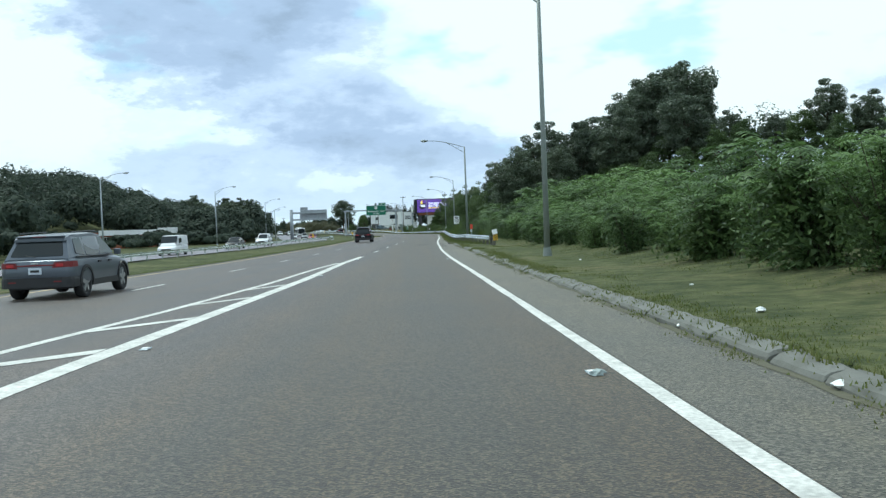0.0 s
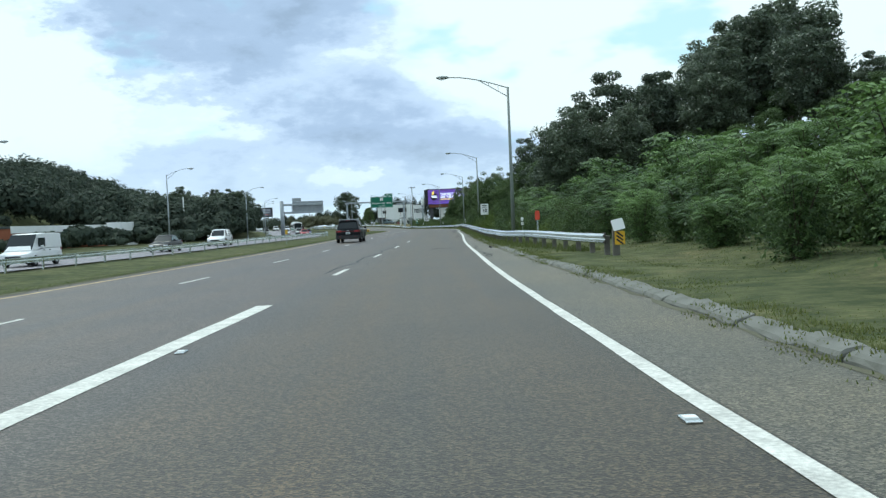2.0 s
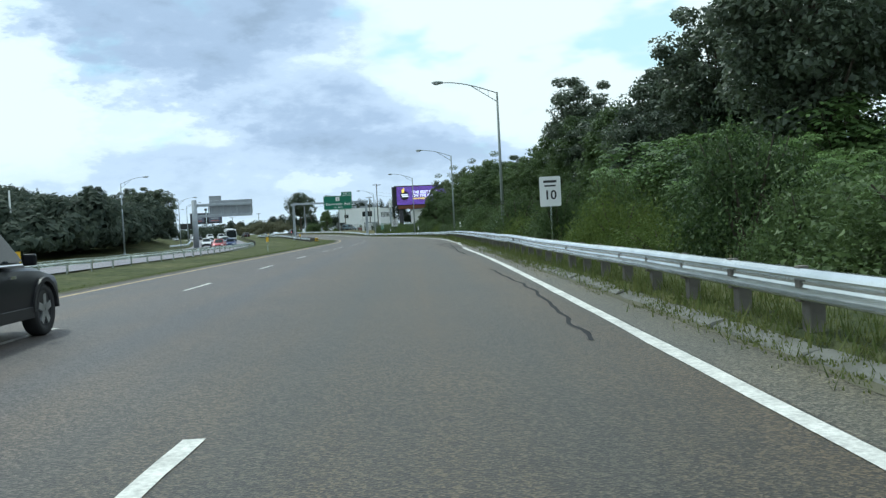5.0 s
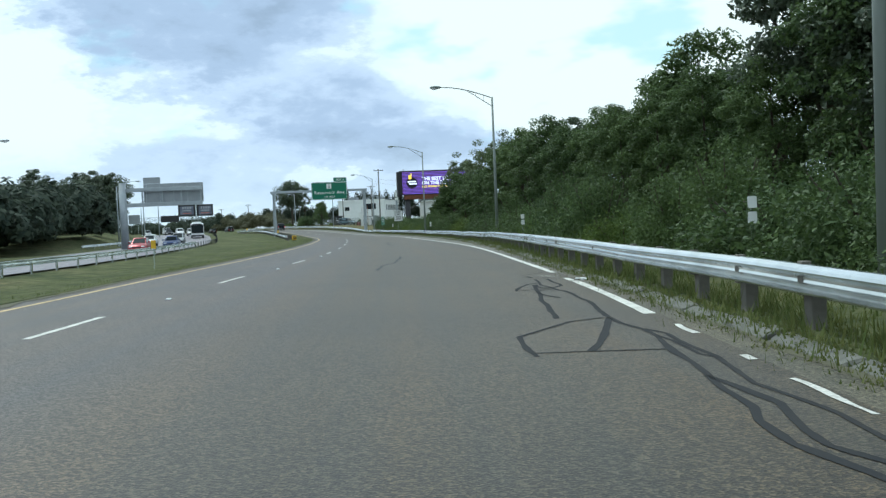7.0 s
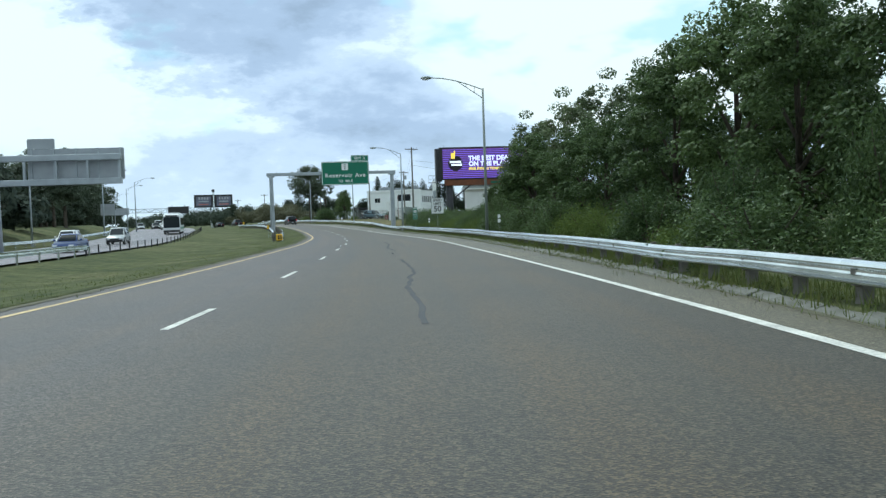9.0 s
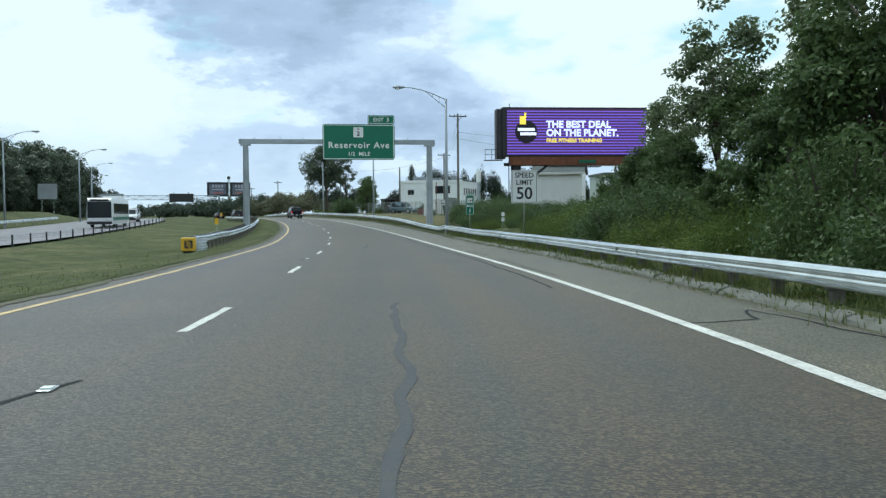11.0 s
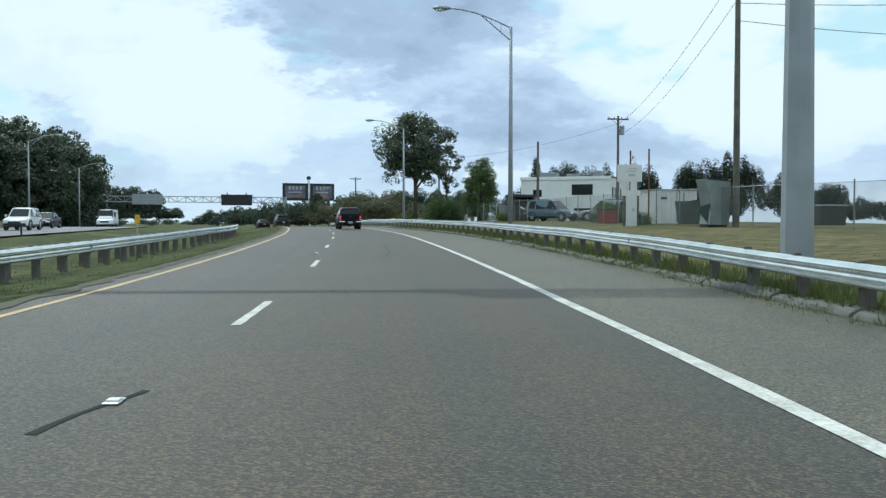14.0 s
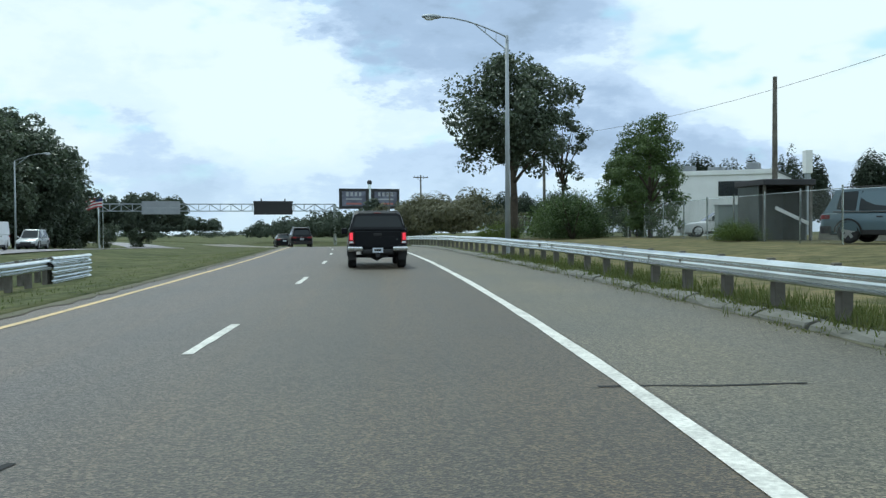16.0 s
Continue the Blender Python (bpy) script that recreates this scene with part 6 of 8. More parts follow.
for s, d, k, z in ((277, 8.8, 2, .7), (279.5, 9.6, 0, .85), (282.5, 8.9, 1, .7), (285, 9.8, 1, .85), (288, 9.2, 1, .75), (290.5, 10.2, 1, .8), (280.5, 11, 2, .95), (286.5, 12.2, 0, .9), (293, 9.6, 1, .6), (296, 10.4, 1, .7), (327, 12, 2, .9), (326, 11.4, 0, 1.15), (329.5, 13.5, 0, 1.05), (327.5, 14.8, 2, 1.1), (325, 13.8, 0, 1.25), (322.5, 11.2, 2, 1.0), (321, 13.6, 0, 1.1), (318.5, 10.8, 0, 1.0), (315.5, 10.2, 1, .8), (312.5, 9.6, 0, .75), (309, 9.4, 1, .7)):
    copy_thing(bushes[k], scaled(spot(s, d, ground_h(s, d) - 0.1, rt.uniform(0, 360)), z * (0.86 if s > 300 else 1.0)))
for s, d, k, z in ((83.5, 8.6, 0, .7), (86, 7.9, 2, .75), (88.5, 8.4, 0, .85), (90.5, 7.4, 1, .7), (92.5, 8.2, 2, .9), (94.5, 7.0, 0, .75), (97, 7.8, 2, .85), (99, 6.7, 1, .7), (101.5, 7.6, 0, .85)):
    copy_thing(bushes[k], scaled(spot(s, d, ground_h(s, d) - 0.1, s * 53.0), z))
# big lone tree with bare lower trunk, and its slender neighbour
lone = tree_parts("roadside_tree", 91, 15.6, 5.0, 4.8, LEAF_OAK, 140, 130, 0.30, 0.33, "broad roadside tree with a dark crown and bare lower trunk", lean=-0.6)
lone.matrix_basis = spot(436, 11.6, ground_h(436, 11.6) - 0.2, 40)
airy = tree_parts("roadside_tree", 92, 12.0, 2.5, 3.6, LEAF_OAK, 46, 60, 0.26, 0.15, "slender roadside tree with drooping open branches")
airy.matrix_basis = spot(440, 16.6, ground_h(440, 13) - 0.2)
for s, d, k in ((416, 15.4, 0.80), (421, 16.3, 0.76), (427, 17.8, 0.80), (424, 13.0, 0.5), (284, 14, 0.55), (288, 17, 0.68), (293, 15, 0.55), (297, 18, 0.7), (290, 22, 0.8), (301, 21, 0.62), (279, 14, 0.66), (281, 18, 0.85), (292, 15.5, 0.55), (296, 17.2, 0.55), (287, 13.2, 0.5), (300, 19, 0.5), (304, 17, 0.42), (333, 29.6, 0.62), (329, 31.5, 0.7), (336, 33, 0.66)):
    copy_thing(maples[rt.randrange(3)], scaled(spot(s, d, ground_h(s, d) - 0.1, rt.uniform(0, 360)), k))
# trees on the far side of the oncoming road
for s, d, h in ((386, -46, 14), (376, -49, 14), (366, -46, 13), (352, -40, 13), (360, -43, 13.5), (394, -48, 14.5), (384, -54, 15), (392, -58, 15.5), (400, -52, 13)):
    copy_thing(oaks[rt.randrange(3)], scaled(spot(s, d, ground_h(s, d) - 0.3, rt.uniform(0, 360)), h / 15.3))
shade = tree_parts("shade_tree", 95, 15.5, 6.4, -1.2, LEAF_OAK, 170, 110, 0.42, 0.42, "broad dark domed tree with leaves down to the ground", single=True)
shade.matrix_basis = scaled(spot(484, -41.5, ground_h(484, -41) - 0.3), 1.16)
for s, d, k in ((478, -47, 1.08), (490, -46, 1.06), (495, -39.5, 1.0), (506, -38.5, 0.92), (470, -52, 1.05), (500, -45, 0.9), (482, -54, 1.05), (516, -42, 0.72), (462, -57, 1.0), (530, -44, 0.68), (548, -43, 0.62), (575, -41, 0.5), (612, -38, 0.5), (655, -28, 0.62)):
    copy_thing(shade, scaled(spot(s, d, ground_h(s, d) - 0.3, rt.uniform(0, 360)), (0.86 if s < 481 else 1.12) * k))


def woods(name, spots, rnd, label, leaf=LEAF_FAR, size=0.6, per=340):
    """Far woods: rounded crowns of leaf clumps, each lumpy in its own way, joined."""
    P, Nn = [], []
    for (p, h, r) in spots:
        knots = rnd.normal(size=(9, 3))
        knots /= np.linalg.norm(knots, axis=1)[:, None]
        knots[:, 2] = np.abs(knots[:, 2]) * 1.1 - 0.25
        which = rnd.randint(9, size=per)
        c = rnd.normal(size=(per, 3))
        c /= np.linalg.norm(c, axis=1)[:, None]
        q = knots[which] * 0.62 + c * 0.42 * rnd.uniform(0.8, 1.0, per)[:, None]
        P.append(q * np.array([r, r, h * 0.46]) + np.array([0, 0, h * 0.56]) + np.array(p))
        Nn.append(c + knots[which] * 0.4 + rnd.normal(size=(per, 3)) * 0.3 + np.array([0, 0, 0.25]))
    P, Nn = np.concatenate(P), np.concatenate(Nn)
    Nn /= np.linalg.norm(Nn, axis=1)[:, None]
    ob = leaf_cards(name, P, Nn, rnd, size, leaf, None, True)
    return tagged(ob, label, "woods", kind="stuff")


rw = np.random.RandomState(5)
sp = []
for _ in range(820):
    s = rw.uniform(90, 425)
    e = rw.uniform(0, 1) ** 1.2
    d = OPP_FAR(s) - 24 - 85 * e
    if 140 < s < 206 and d > -74:
        d -= 30
    sp.append((at(s, d, ground_h(s, d) - 1.0), rw.uniform(8.5, 12.0) - 2.0 * (1 - smooth01(150, 230, s)), rw.uniform(3.2, 5.2)))
for _ in range(520):
    s = rw.uniform(70, 385) if rw.rand() < 0.7 else rw.uniform(200, 300)
    d = OPP_FAR(s) - (rw.uniform(6, 26) if s < 325 else rw.uniform(15, 26))
    h = rw.uniform(2.6, 6.0)
    if 100 < s < 204:
        if rw.rand() < 0.6:
            d = OPP_FAR(s) - rw.uniform(38, 50)
        else:
            h *= 0.5
    sp.append((at(s, d, ground_h(s, d)), h, rw.uniform(1.6, 3.0)))
rb = np.random.RandomState(15)
for _ in range(130):
    s = rb.uniform(212, 312)
    d = OPP_FAR(s) - 4.5 - 17 * rb.rand()
    sp.append((at(s, d, ground_h(s, d) - 0.6), rb.uniform(5.5, 10.0), rb.uniform(2.2, 3.8)))
for _ in range(120):
    s = rb.uniform(100, 215)
    d = OPP_FAR(s) - rb.uniform(52, 72)
    sp.append((at(s, d, ground_h(s, d) - 0.8), rb.uniform(5, 8), rb.uniform(2.5, 4)))
woods("hill_woods", sp, rw, "dense dark green woods on a low hill", size=0.85, per=380)
sp = []
for _ in range(46):
    s = rw.uniform(446, 540)
    d = rw.uniform(9, 24) if s > 485 else rw.uniform(8, 13)
    sp.append((at(s, d, ground_h(s, min(d, 20)) - 0.3), rw.uniform(4.5, 8.0) if s > 485 else rw.uniform(3, 6), rw.uniform(2.2, 3.6)))
woods("roadside_woods", sp, rw, "dusty olive green thicket beside the bend", leaf=LEAF_DUSTY, per=1500, size=0.30)
sp = []
for _ in range(150):
    s = rw.uniform(530, 700)
    d = rw.uniform(9, 42)
    sp.append((at(s, d, ground_h(s, min(d, 20)) - 0.3), rw.uniform(5, 9.5), rw.uniform(2.4, 4.2)))
for _ in range(150):
    s = rw.uniform(496, 660)
    d = OPP_FAR(s) - rw.uniform(6, 42)
    sp.append((at(s, d, ground_h(s, d) - 0.3), rw.uniform(0.8, 1.15) * (11.5 - 6.0 * (s - 496) / 164), rw.uniform(2.6, 4.4)))
for _ in range(150):
    s = rw.uniform(800, 1300)
    d = rw.uniform(-220, 220)
    sp.append((at(s, d, -1.0), rw.uniform(4, 7.5), rw.uniform(4, 7)))
for _ in range(30):
    p = Vector((rw.uniform(-166, -148), rw.uniform(515, 535), 0))
    sp.append((p + Vector((0, 0, -1.6)), rw.uniform(8.0, 10.0), rw.uniform(2.4, 3.6)))
for _ in range(30):
    p = Vector((rw.uniform(-196, -170), rw.uniform(570, 592), 0))
    sp.append((p + Vector((0, 0, -1.6)), rw.uniform(4.2, 6.0), rw.uniform(2.4, 3.6)))
woods("far_woods", sp, rw, "distant dark tree line along the road", per=380, size=0.8)
sp = []
for _ in range(46):
    x = rw.uniform(-55, 8)
    if -27.2 < x < -22.8:
        continue
    h = rw.uniform(12.5, 16.5) * (1 - 0.45 * smooth01(-8, 2, x))
    sp.append((Vector((x, 536 - 0.36 * (x + 64) + rw.uniform(-5, 8), -1.8)), h, rw.uniform(1.9, 3.0)))
for _ in range(80):
    x = rw.uniform(-95, 34)
    sp.append((Vector((x, 548 - 0.36 * (x + 64) + rw.uniform(0, 8), -2.2)), rw.uniform(7.0, 11.0) * (1 - 0.35 * smooth01(-4, 12, x)), rw.uniform(2.6, 4.0)))
# the tree line's shade is carried by its leaf colour
woods("yard_woods", sp, rw, "dark tree line behind the works yard", leaf=LEAF_SHADED, per=1500, size=0.42)
sp = []
for _ in range(120):
    s = rw.uniform(110, 330)
    d = rw.uniform(48, 120)
    if s > 285 and d < 60:
        continue
    sp.append((at(s, d, ground_h(s, d)), rw.uniform(9, 14), rw.uniform(3.5, 5)))
woods("back_woods", sp, rw, "dense woods behind the roadside trees", leaf=LEAF_OAK, per=300)


# ---------------------------------------------------------------- vehicles
def loft(bm, sections):
    """Joins rings of (x, z) points at stations y into one closed hull."""
    rings = [[bm.verts.new((x, y, z)) for x, z in ring] for y, ring in sections]
    n = len(rings[0])
    for a, b in zip(rings, rings[1:]):
        for k in range(n):
            bm.faces.new((a[k], b[k], b[(k + 1) % n], a[(k + 1) % n]))
    bm.faces.new(rings[0])
    bm.faces.new(rings[-1][::-1])
    bmesh.ops.recalc_face_normals(bm, faces=bm.faces)
    return bm


def hull_ring(w, z0, z1, tuck=0.9, crown=0.84):
    h = z1 - z0
    half = [(w * tuck, z0), (w * 0.985, z0 + 0.14 * h), (w, z0 + 0.45 * h), (w * 0.985, z0 + 0.74 * h), (w * 0.945, z0 + 0.92 * h), (w * crown, z1)]
    return [(x, z) for x, z in half] + [(-x, z) for x, z in reversed(half)]


def wheel(root, x, y, r, w):
    """A tyre with a shouldered tread and a spoked rim under it."""
    side_ = 1 if x > 0 else -1
    bm = bmesh.new()
    prof = [(0.62 * r, -w / 2 + 0.02), (0.93 * r, -w / 2), (r, -w / 2 + 0.04), (r, w / 2 - 0.04), (0.93 * r, w / 2), (0.62 * r, w / 2 - 0.02)]
    rings = []
    for k in range(22):
        a = k * math.tau / 22
        rings.append([bm.verts.new((x + t, y + rr * math.cos(a), r + rr * math.sin(a))) for rr, t in prof])
    for k in range(22):
        p, q = rings[k], rings[(k + 1) % 22]
        for j in range(len(prof)):
            bm.faces.new((p[j], q[j], q[(j + 1) % len(prof)], p[(j + 1) % len(prof)]))
    bmesh.ops.recalc_face_normals(bm, faces=bm.faces)
    t = part("wheel", bm, RUBBER, root, smooth=True)
    bm = bmesh.new()
    bmesh.ops.create_cone(bm, cap_ends=True, segments=20, radius1=0.63 * r, radius2=0.63 * r, depth=w * 0.7, matrix=Matrix.Translation((x, y, r)) @ Matrix.Rotation(radians(90), 4, "Y"))
    part("rim", bm, DARK_METAL, t)
    bm = bmesh.new()
    for k in range(5):
        m = Matrix.Translation((x + side_ * w * 0.37, y, r)) @ Matrix.Rotation(k * math.tau / 5, 4, "X")
        box(bm, -0.02, 0.02, -0.05, 0.05, 0.02, 0.60 * r, m)
    box(bm, x + side_ * w * 0.33, x + side_ * w * 0.41, y - 0.08, y + 0.08, r - 0.08, r + 0.08)
    part("spokes", bm, ALLOY, t)


def arch(root, x, y, r, material):
    bm = bmesh.new()
    sgn = 1 if x > 0 else -1
    for k in range(10):
        a0, a1 = math.pi * k / 10, math.pi * (k + 1) / 10
        v = []
        for a in (a0, a1):
            for rr in (r * 1.08, r * 1.24):
                v.append([bm.verts.new((x + dx, y + rr * math.cos(a), r + rr * math.sin(a))) for dx in (sgn * -0.06, sgn * 0.035)])
        bm.faces.new((v[0][1], v[1][1], v[3][1], v[2][1]))
        bm.faces.new((v[0][0], v[0][1], v[2][1], v[2][0]))
        bm.faces.new((v[1][0], v[1][1], v[3][1], v[3][0]))
    bmesh.ops.remove_doubles(bm, verts=bm.verts[:], dist=1e-4)
    part("wheel_arch", bm, material, root)


def pane(root, name, pts, material, out):
    """A glass pane with rounded corners on the polygon pts, standing 8 mm proud towards out."""
    P = [Vector(q) for q in pts]
    nrm = (P[1] - P[0]).cross(P[2] - P[0]).normalized()
    if nrm.dot(Vector(out)) < 0:
        nrm = -nrm
    mid = sum(P, Vector()) / len(P)
    ring = []
    for k, q in enumerate(P):
        a, b = P[k - 1], P[(k + 1) % len(P)]
        ring += [q.lerp(a, 0.14), q.lerp(mid, 0.03), q.lerp(b, 0.14)]
    bm = bmesh.new()
    up_ = [bm.verts.new(q + nrm * 0.010) for q in ring]
    dn = [bm.verts.new(q - nrm * 0.02) for q in ring]
    bm.faces.new(up_)
    n = len(ring)
    for k in range(n):
        bm.faces.new((up_[k], up_[(k + 1) % n], dn[(k + 1) % n], dn[k]))
    bmesh.ops.recalc_face_normals(bm, faces=bm.faces)
    return part(name, bm, material, root)


def car(name, label, paint, length=4.6, width=1.86, height=1.68, style="suv", lit=False, category="car", trim=BLACK):
    """A passenger car; y is forward, the origin on the ground under its middle."""
    root = empty(name, Matrix(), label, category)
    L, W = length / 2, width / 2
    clear = {"suv": 0.31, "sedan": 0.20, "van": 0.26}[style]
    belt = {"suv": 1.05, "sedan": 0.93, "van": 1.12}[style]
    hood = {"suv": 0.98, "sedan": 0.84, "van": 0.98}[style]
    rear = {"suv": 1.02, "sedan": 0.98, "van": 1.10}[style]
    st = [(-L, 0.80, clear + 0.24, rear - 0.16), (-L + 0.05, 0.89, clear + 0.12, rear - 0.04), (-L + 0.14, 0.95, clear + 0.06, rear + 0.01), (-L + 0.35, 0.985, clear, belt), (-L * 0.55, 1.0, clear, belt), (0, 1.0, clear, belt - 0.01), (L * 0.42, 0.995, clear, hood + 0.03), (L * 0.62, 0.985, clear, hood), (L - 0.28, 0.95, clear + 0.02, hood - 0.11), (L - 0.06, 0.86, clear + 0.08, hood - 0.26), (L, 0.76, clear + 0.18, hood - 0.36)]
    part("body", loft(bmesh.new(), [(y, hull_ring(W * k, z0, z1)) for y, k, z0, z1 in st]), paint, root, smooth=True).data.set_sharp_from_angle(angle=radians(32))
    # greenhouse: glass hull, roof skin, pillars
    if style == "sedan":
        gs = [(-L + 0.75, 0.82, 0.80, belt, belt + 0.02), (-L * 0.42, 0.86, 0.66, belt, height - 0.05), (0.0, 0.88, 0.68, belt, height - 0.03), (L * 0.12, 0.88, 0.66, belt - 0.01, height - 0.05), (L * 0.46, 0.84, 0.80, hood, hood + 0.03)]
    elif style == "van":
        gs = [(-L + 0.05, 0.93, 0.84, rear, height - 0.10), (-L + 0.2, 0.95, 0.86, belt, height - 0.03), (0.0, 0.95, 0.86, belt, height - 0.02), (L * 0.34, 0.93, 0.80, belt - 0.02, height - 0.07), (L * 0.72, 0.86, 0.80, hood - 0.04, hood + 0.02)]
    else:
        gs = [(-L + 0.10, 0.86, 0.84, rear - 0.03, rear + 0.02), (-L + 0.46, 0.88, 0.68, belt, height - 0.09), (-L + 0.62, 0.90, 0.70, belt, height - 0.04), (-0.1, 0.91, 0.72, belt, height - 0.01), (L * 0.16, 0.90, 0.70, belt - 0.01, height - 0.06), (L * 0.52, 0.86, 0.80, hood, hood + 0.03)]

    def green_ring(wb, wt, zb, zt):
        h = [(W * wb, zb - 0.03), (W * (wb * 0.55 + wt * 0.45), zb + (zt - zb) * 0.45), (W * wt, zt - 0.02), (W * wt * 0.86, zt)]
        return h + [(-x, z) for x, z in reversed(h)]

    part("cabin", loft(bmesh.new(), [(y, green_ring(a, b, z0, z1)) for y, a, b, z0, z1 in gs]), paint, root)
    roof = [(y, wt, zt) for y, a, wt, z0, zt in gs if zt > height - 0.14]
    rs = [(roof[0][0] - 0.12, roof[0][1] * 0.97, roof[0][2] - 0.04)] + roof + [(roof[-1][0] + 0.06, roof[-1][1] * 0.97, roof[-1][2] - 0.03)]
    rings = []
    for y, wt, zt in rs:
        rings.append((y, [(W * wt * 1.03, zt - 0.05), (W * wt * 1.01, zt + 0.01), (W * wt * 0.6, zt + 0.035), (-W * wt * 0.6, zt + 0.035), (-W * wt * 1.01, zt + 0.01), (-W * wt * 1.03, zt - 0.05)]))
    part("roof", loft(bmesh.new(), rings), paint, root)
    if style != "van":
        def slope(i, j, f, k):
            """A point on the slope between two stations, f up it and k of the half width across."""
            (y0, a0, b0, z00, z01), (y1, a1, b1, z10, z11) = gs[i], gs[j]
            return (k * W * (b0 + (b1 - b0) * f), y0 + (y1 - y0) * f, z01 + (z11 - z01) * f)

        hi = 0.80 if style == "suv" else 0.93
        pane(root, "rear_window", [slope(0, 1, 0.10, -0.86), slope(0, 1, 0.10, 0.86), slope(0, 1, hi, 0.84), slope(0, 1, hi, -0.84)], GLASS, (0, -1, 0.5))
        m, n = len(gs) - 1, len(gs) - 2
        pane(root, "windscreen", [slope(m, n, 0.06, -0.92), slope(m, n, 0.06, 0.92), slope(m, n, 0.95, 0.90), slope(m, n, 0.95, -0.90)], GLASS, (0, 1, 0.5))
        wb, wt, top = gs[2][1], gs[2][2], height - 0.10
        y_b, y_f = gs[1][0], gs[-2][0]

        def flank(sx, y, z):
            f = (z - belt) / (height - 0.05 - belt)
            return (sx * W * (wb + (wt - wb) * f), y, z)

        zl, zh = belt + 0.03, top
        for sx in (-1, 1):
            pane(root, "side_window", [flank(sx, -0.06, zl), flank(sx, y_f + (gs[-1][0] - y_f) * 0.72, zl), flank(sx, y_f + 0.02, zh), flank(sx, -0.06, zh)], GLASS, (sx, 0, 0.2))
            pane(root, "side_window", [flank(sx, -L * 0.47, zl), flank(sx, -0.13, zl), flank(sx, -0.13, zh), flank(sx, -L * 0.45, zh)], GLASS, (sx, 0, 0.2))
            if style == "suv":
                pane(root, "side_window", [flank(sx, -L + 0.55, zl + 0.06), flank(sx, -L * 0.51, zl), flank(sx, -L * 0.49, zh), flank(sx, -L + 0.66, zh - 0.03)], GLASS, (sx, 0, 0.2))
            part("window_trim", tube(bmesh.new(), [(sx * W * 0.93, -L + 0.45, belt + 0.01), (sx * W * 0.925, L * 0.38, belt - 0.01)], 0.018, 5), trim, root)
    else:
        part("windscreen", loft(bmesh.new(), [(L * 0.36, [(W * 0.80, height - 0.10), (W * 0.80, height - 0.06), (-W * 0.80, height - 0.06), (-W * 0.80, height - 0.10)]), (L * 0.70, [(W * 0.84, hood + 0.0), (W * 0.84, hood + 0.05), (-W * 0.84, hood + 0.05), (-W * 0.84, hood + 0.0)])]), GLASS, root)
        for sx in (-1, 1):
            part("side_window", box(bmesh.new(), sx * W * 0.93 - 0.02, sx * W * 0.93 + 0.02, L * 0.02, L * 0.38, belt + 0.06, height - 0.28, bevel=0.01), GLASS, root)
    r = {"suv": 0.375, "sedan": 0.32, "van": 0.35}[style]
    for sx in (-1, 1):
        for y in (-L * 0.60, L * 0.62):
            wheel(root, sx * (W - 0.12), y, r, 0.23)
            arch(root, sx * W * 0.985, y, r, BLACK if style == "suv" else paint)
        part("sill", box(bmesh.new(), sx * W * 0.97 - 0.03, sx * W * 0.97 + 0.03, -L * 0.42, L * 0.44, clear - 0.02, clear + 0.14, bevel=0.01), BLACK, root)
        rows = [(-L - 0.012, 0.46, 0.79), (-L + 0.05, 0.46, 0.90), (-L + 0.14, 0.60, 0.962), (-L + 0.36, 0.90, 0.998)]
        tl = part("tail_lamp", loft(bmesh.new(), [(y, [(sx * W * a, rear - 0.21), (sx * W * b, rear - 0.20), (sx * W * (b - 0.012), rear - 0.06), (sx * W * (a + 0.05), rear - 0.07)]) for y, a, b in rows]), TAIL, root)
        part("lamp_core", box(bmesh.new(), *sorted((sx * W * 0.56, sx * W * 0.75)), -L - 0.02, -L + 0.02, rear - 0.18, rear - 0.11, bevel=0.008), TAIL_ON if lit else TAIL_GLOW, tl)
        part("head_lamp", box(bmesh.new(), sx * W * 0.66 - 0.19, sx * W * 0.66 + 0.16, L - 0.24, L - 0.03, hood - 0.34, hood - 0.20, bevel=0.03), HEAD, root)
        part("door_mirror", box(bmesh.new(), sx * (W + 0.09) - 0.09, sx * (W + 0.09) + 0.09, L * 0.30, L * 0.30 + 0.10, belt - 0.02, belt + 0.14, bevel=0.03), paint, root)
        for y in (-L * 0.22, L * 0.12):
            part("door_handle", box(bmesh.new(), sx * W * 1.0 - 0.02, sx * W * 1.0 + 0.02, y, y + 0.18, belt - 0.18, belt - 0.14), trim, root)
    skirt = [(-L - 0.06, 0.74), (-L - 0.03, 0.83), (-L + 0.04, 0.925), (-L + 0.16, 0.975), (-L + 0.42, 1.008)]
    part("rear_bumper", loft(bmesh.new(), [(y, [(W * k, clear + 0.02), (W * k, clear + 0.20), (W * k * 0.985, clear + 0.27), (-W * k * 0.985, clear + 0.27), (-W * k, clear + 0.20), (-W * k, clear + 0.02)]) for y, k in skirt]), BLACK if style == "suv" else paint, root)
    part("bumper_reflector", box(bmesh.new(), -W * 0.70, -W * 0.50, -L - 0.066, -L - 0.02, clear + 0.15, clear + 0.18), TAIL, root)
    part("bumper_reflector", box(bmesh.new(), W * 0.50, W * 0.70, -L - 0.066, -L - 0.02, clear + 0.15, clear + 0.18), TAIL, root)
    part("front_grille", box(bmesh.new(), -W * 0.48, W * 0.48, L - 0.08, L + 0.01, hood - 0.52, hood - 0.30, bevel=0.02), BLACK, root)
    part("front_bumper", box(bmesh.new(), -W * 0.84, W * 0.84, L - 0.18, L + 0.04, clear + 0.04, clear + 0.24, bevel=0.05), BLACK if style == "suv" else paint, root)
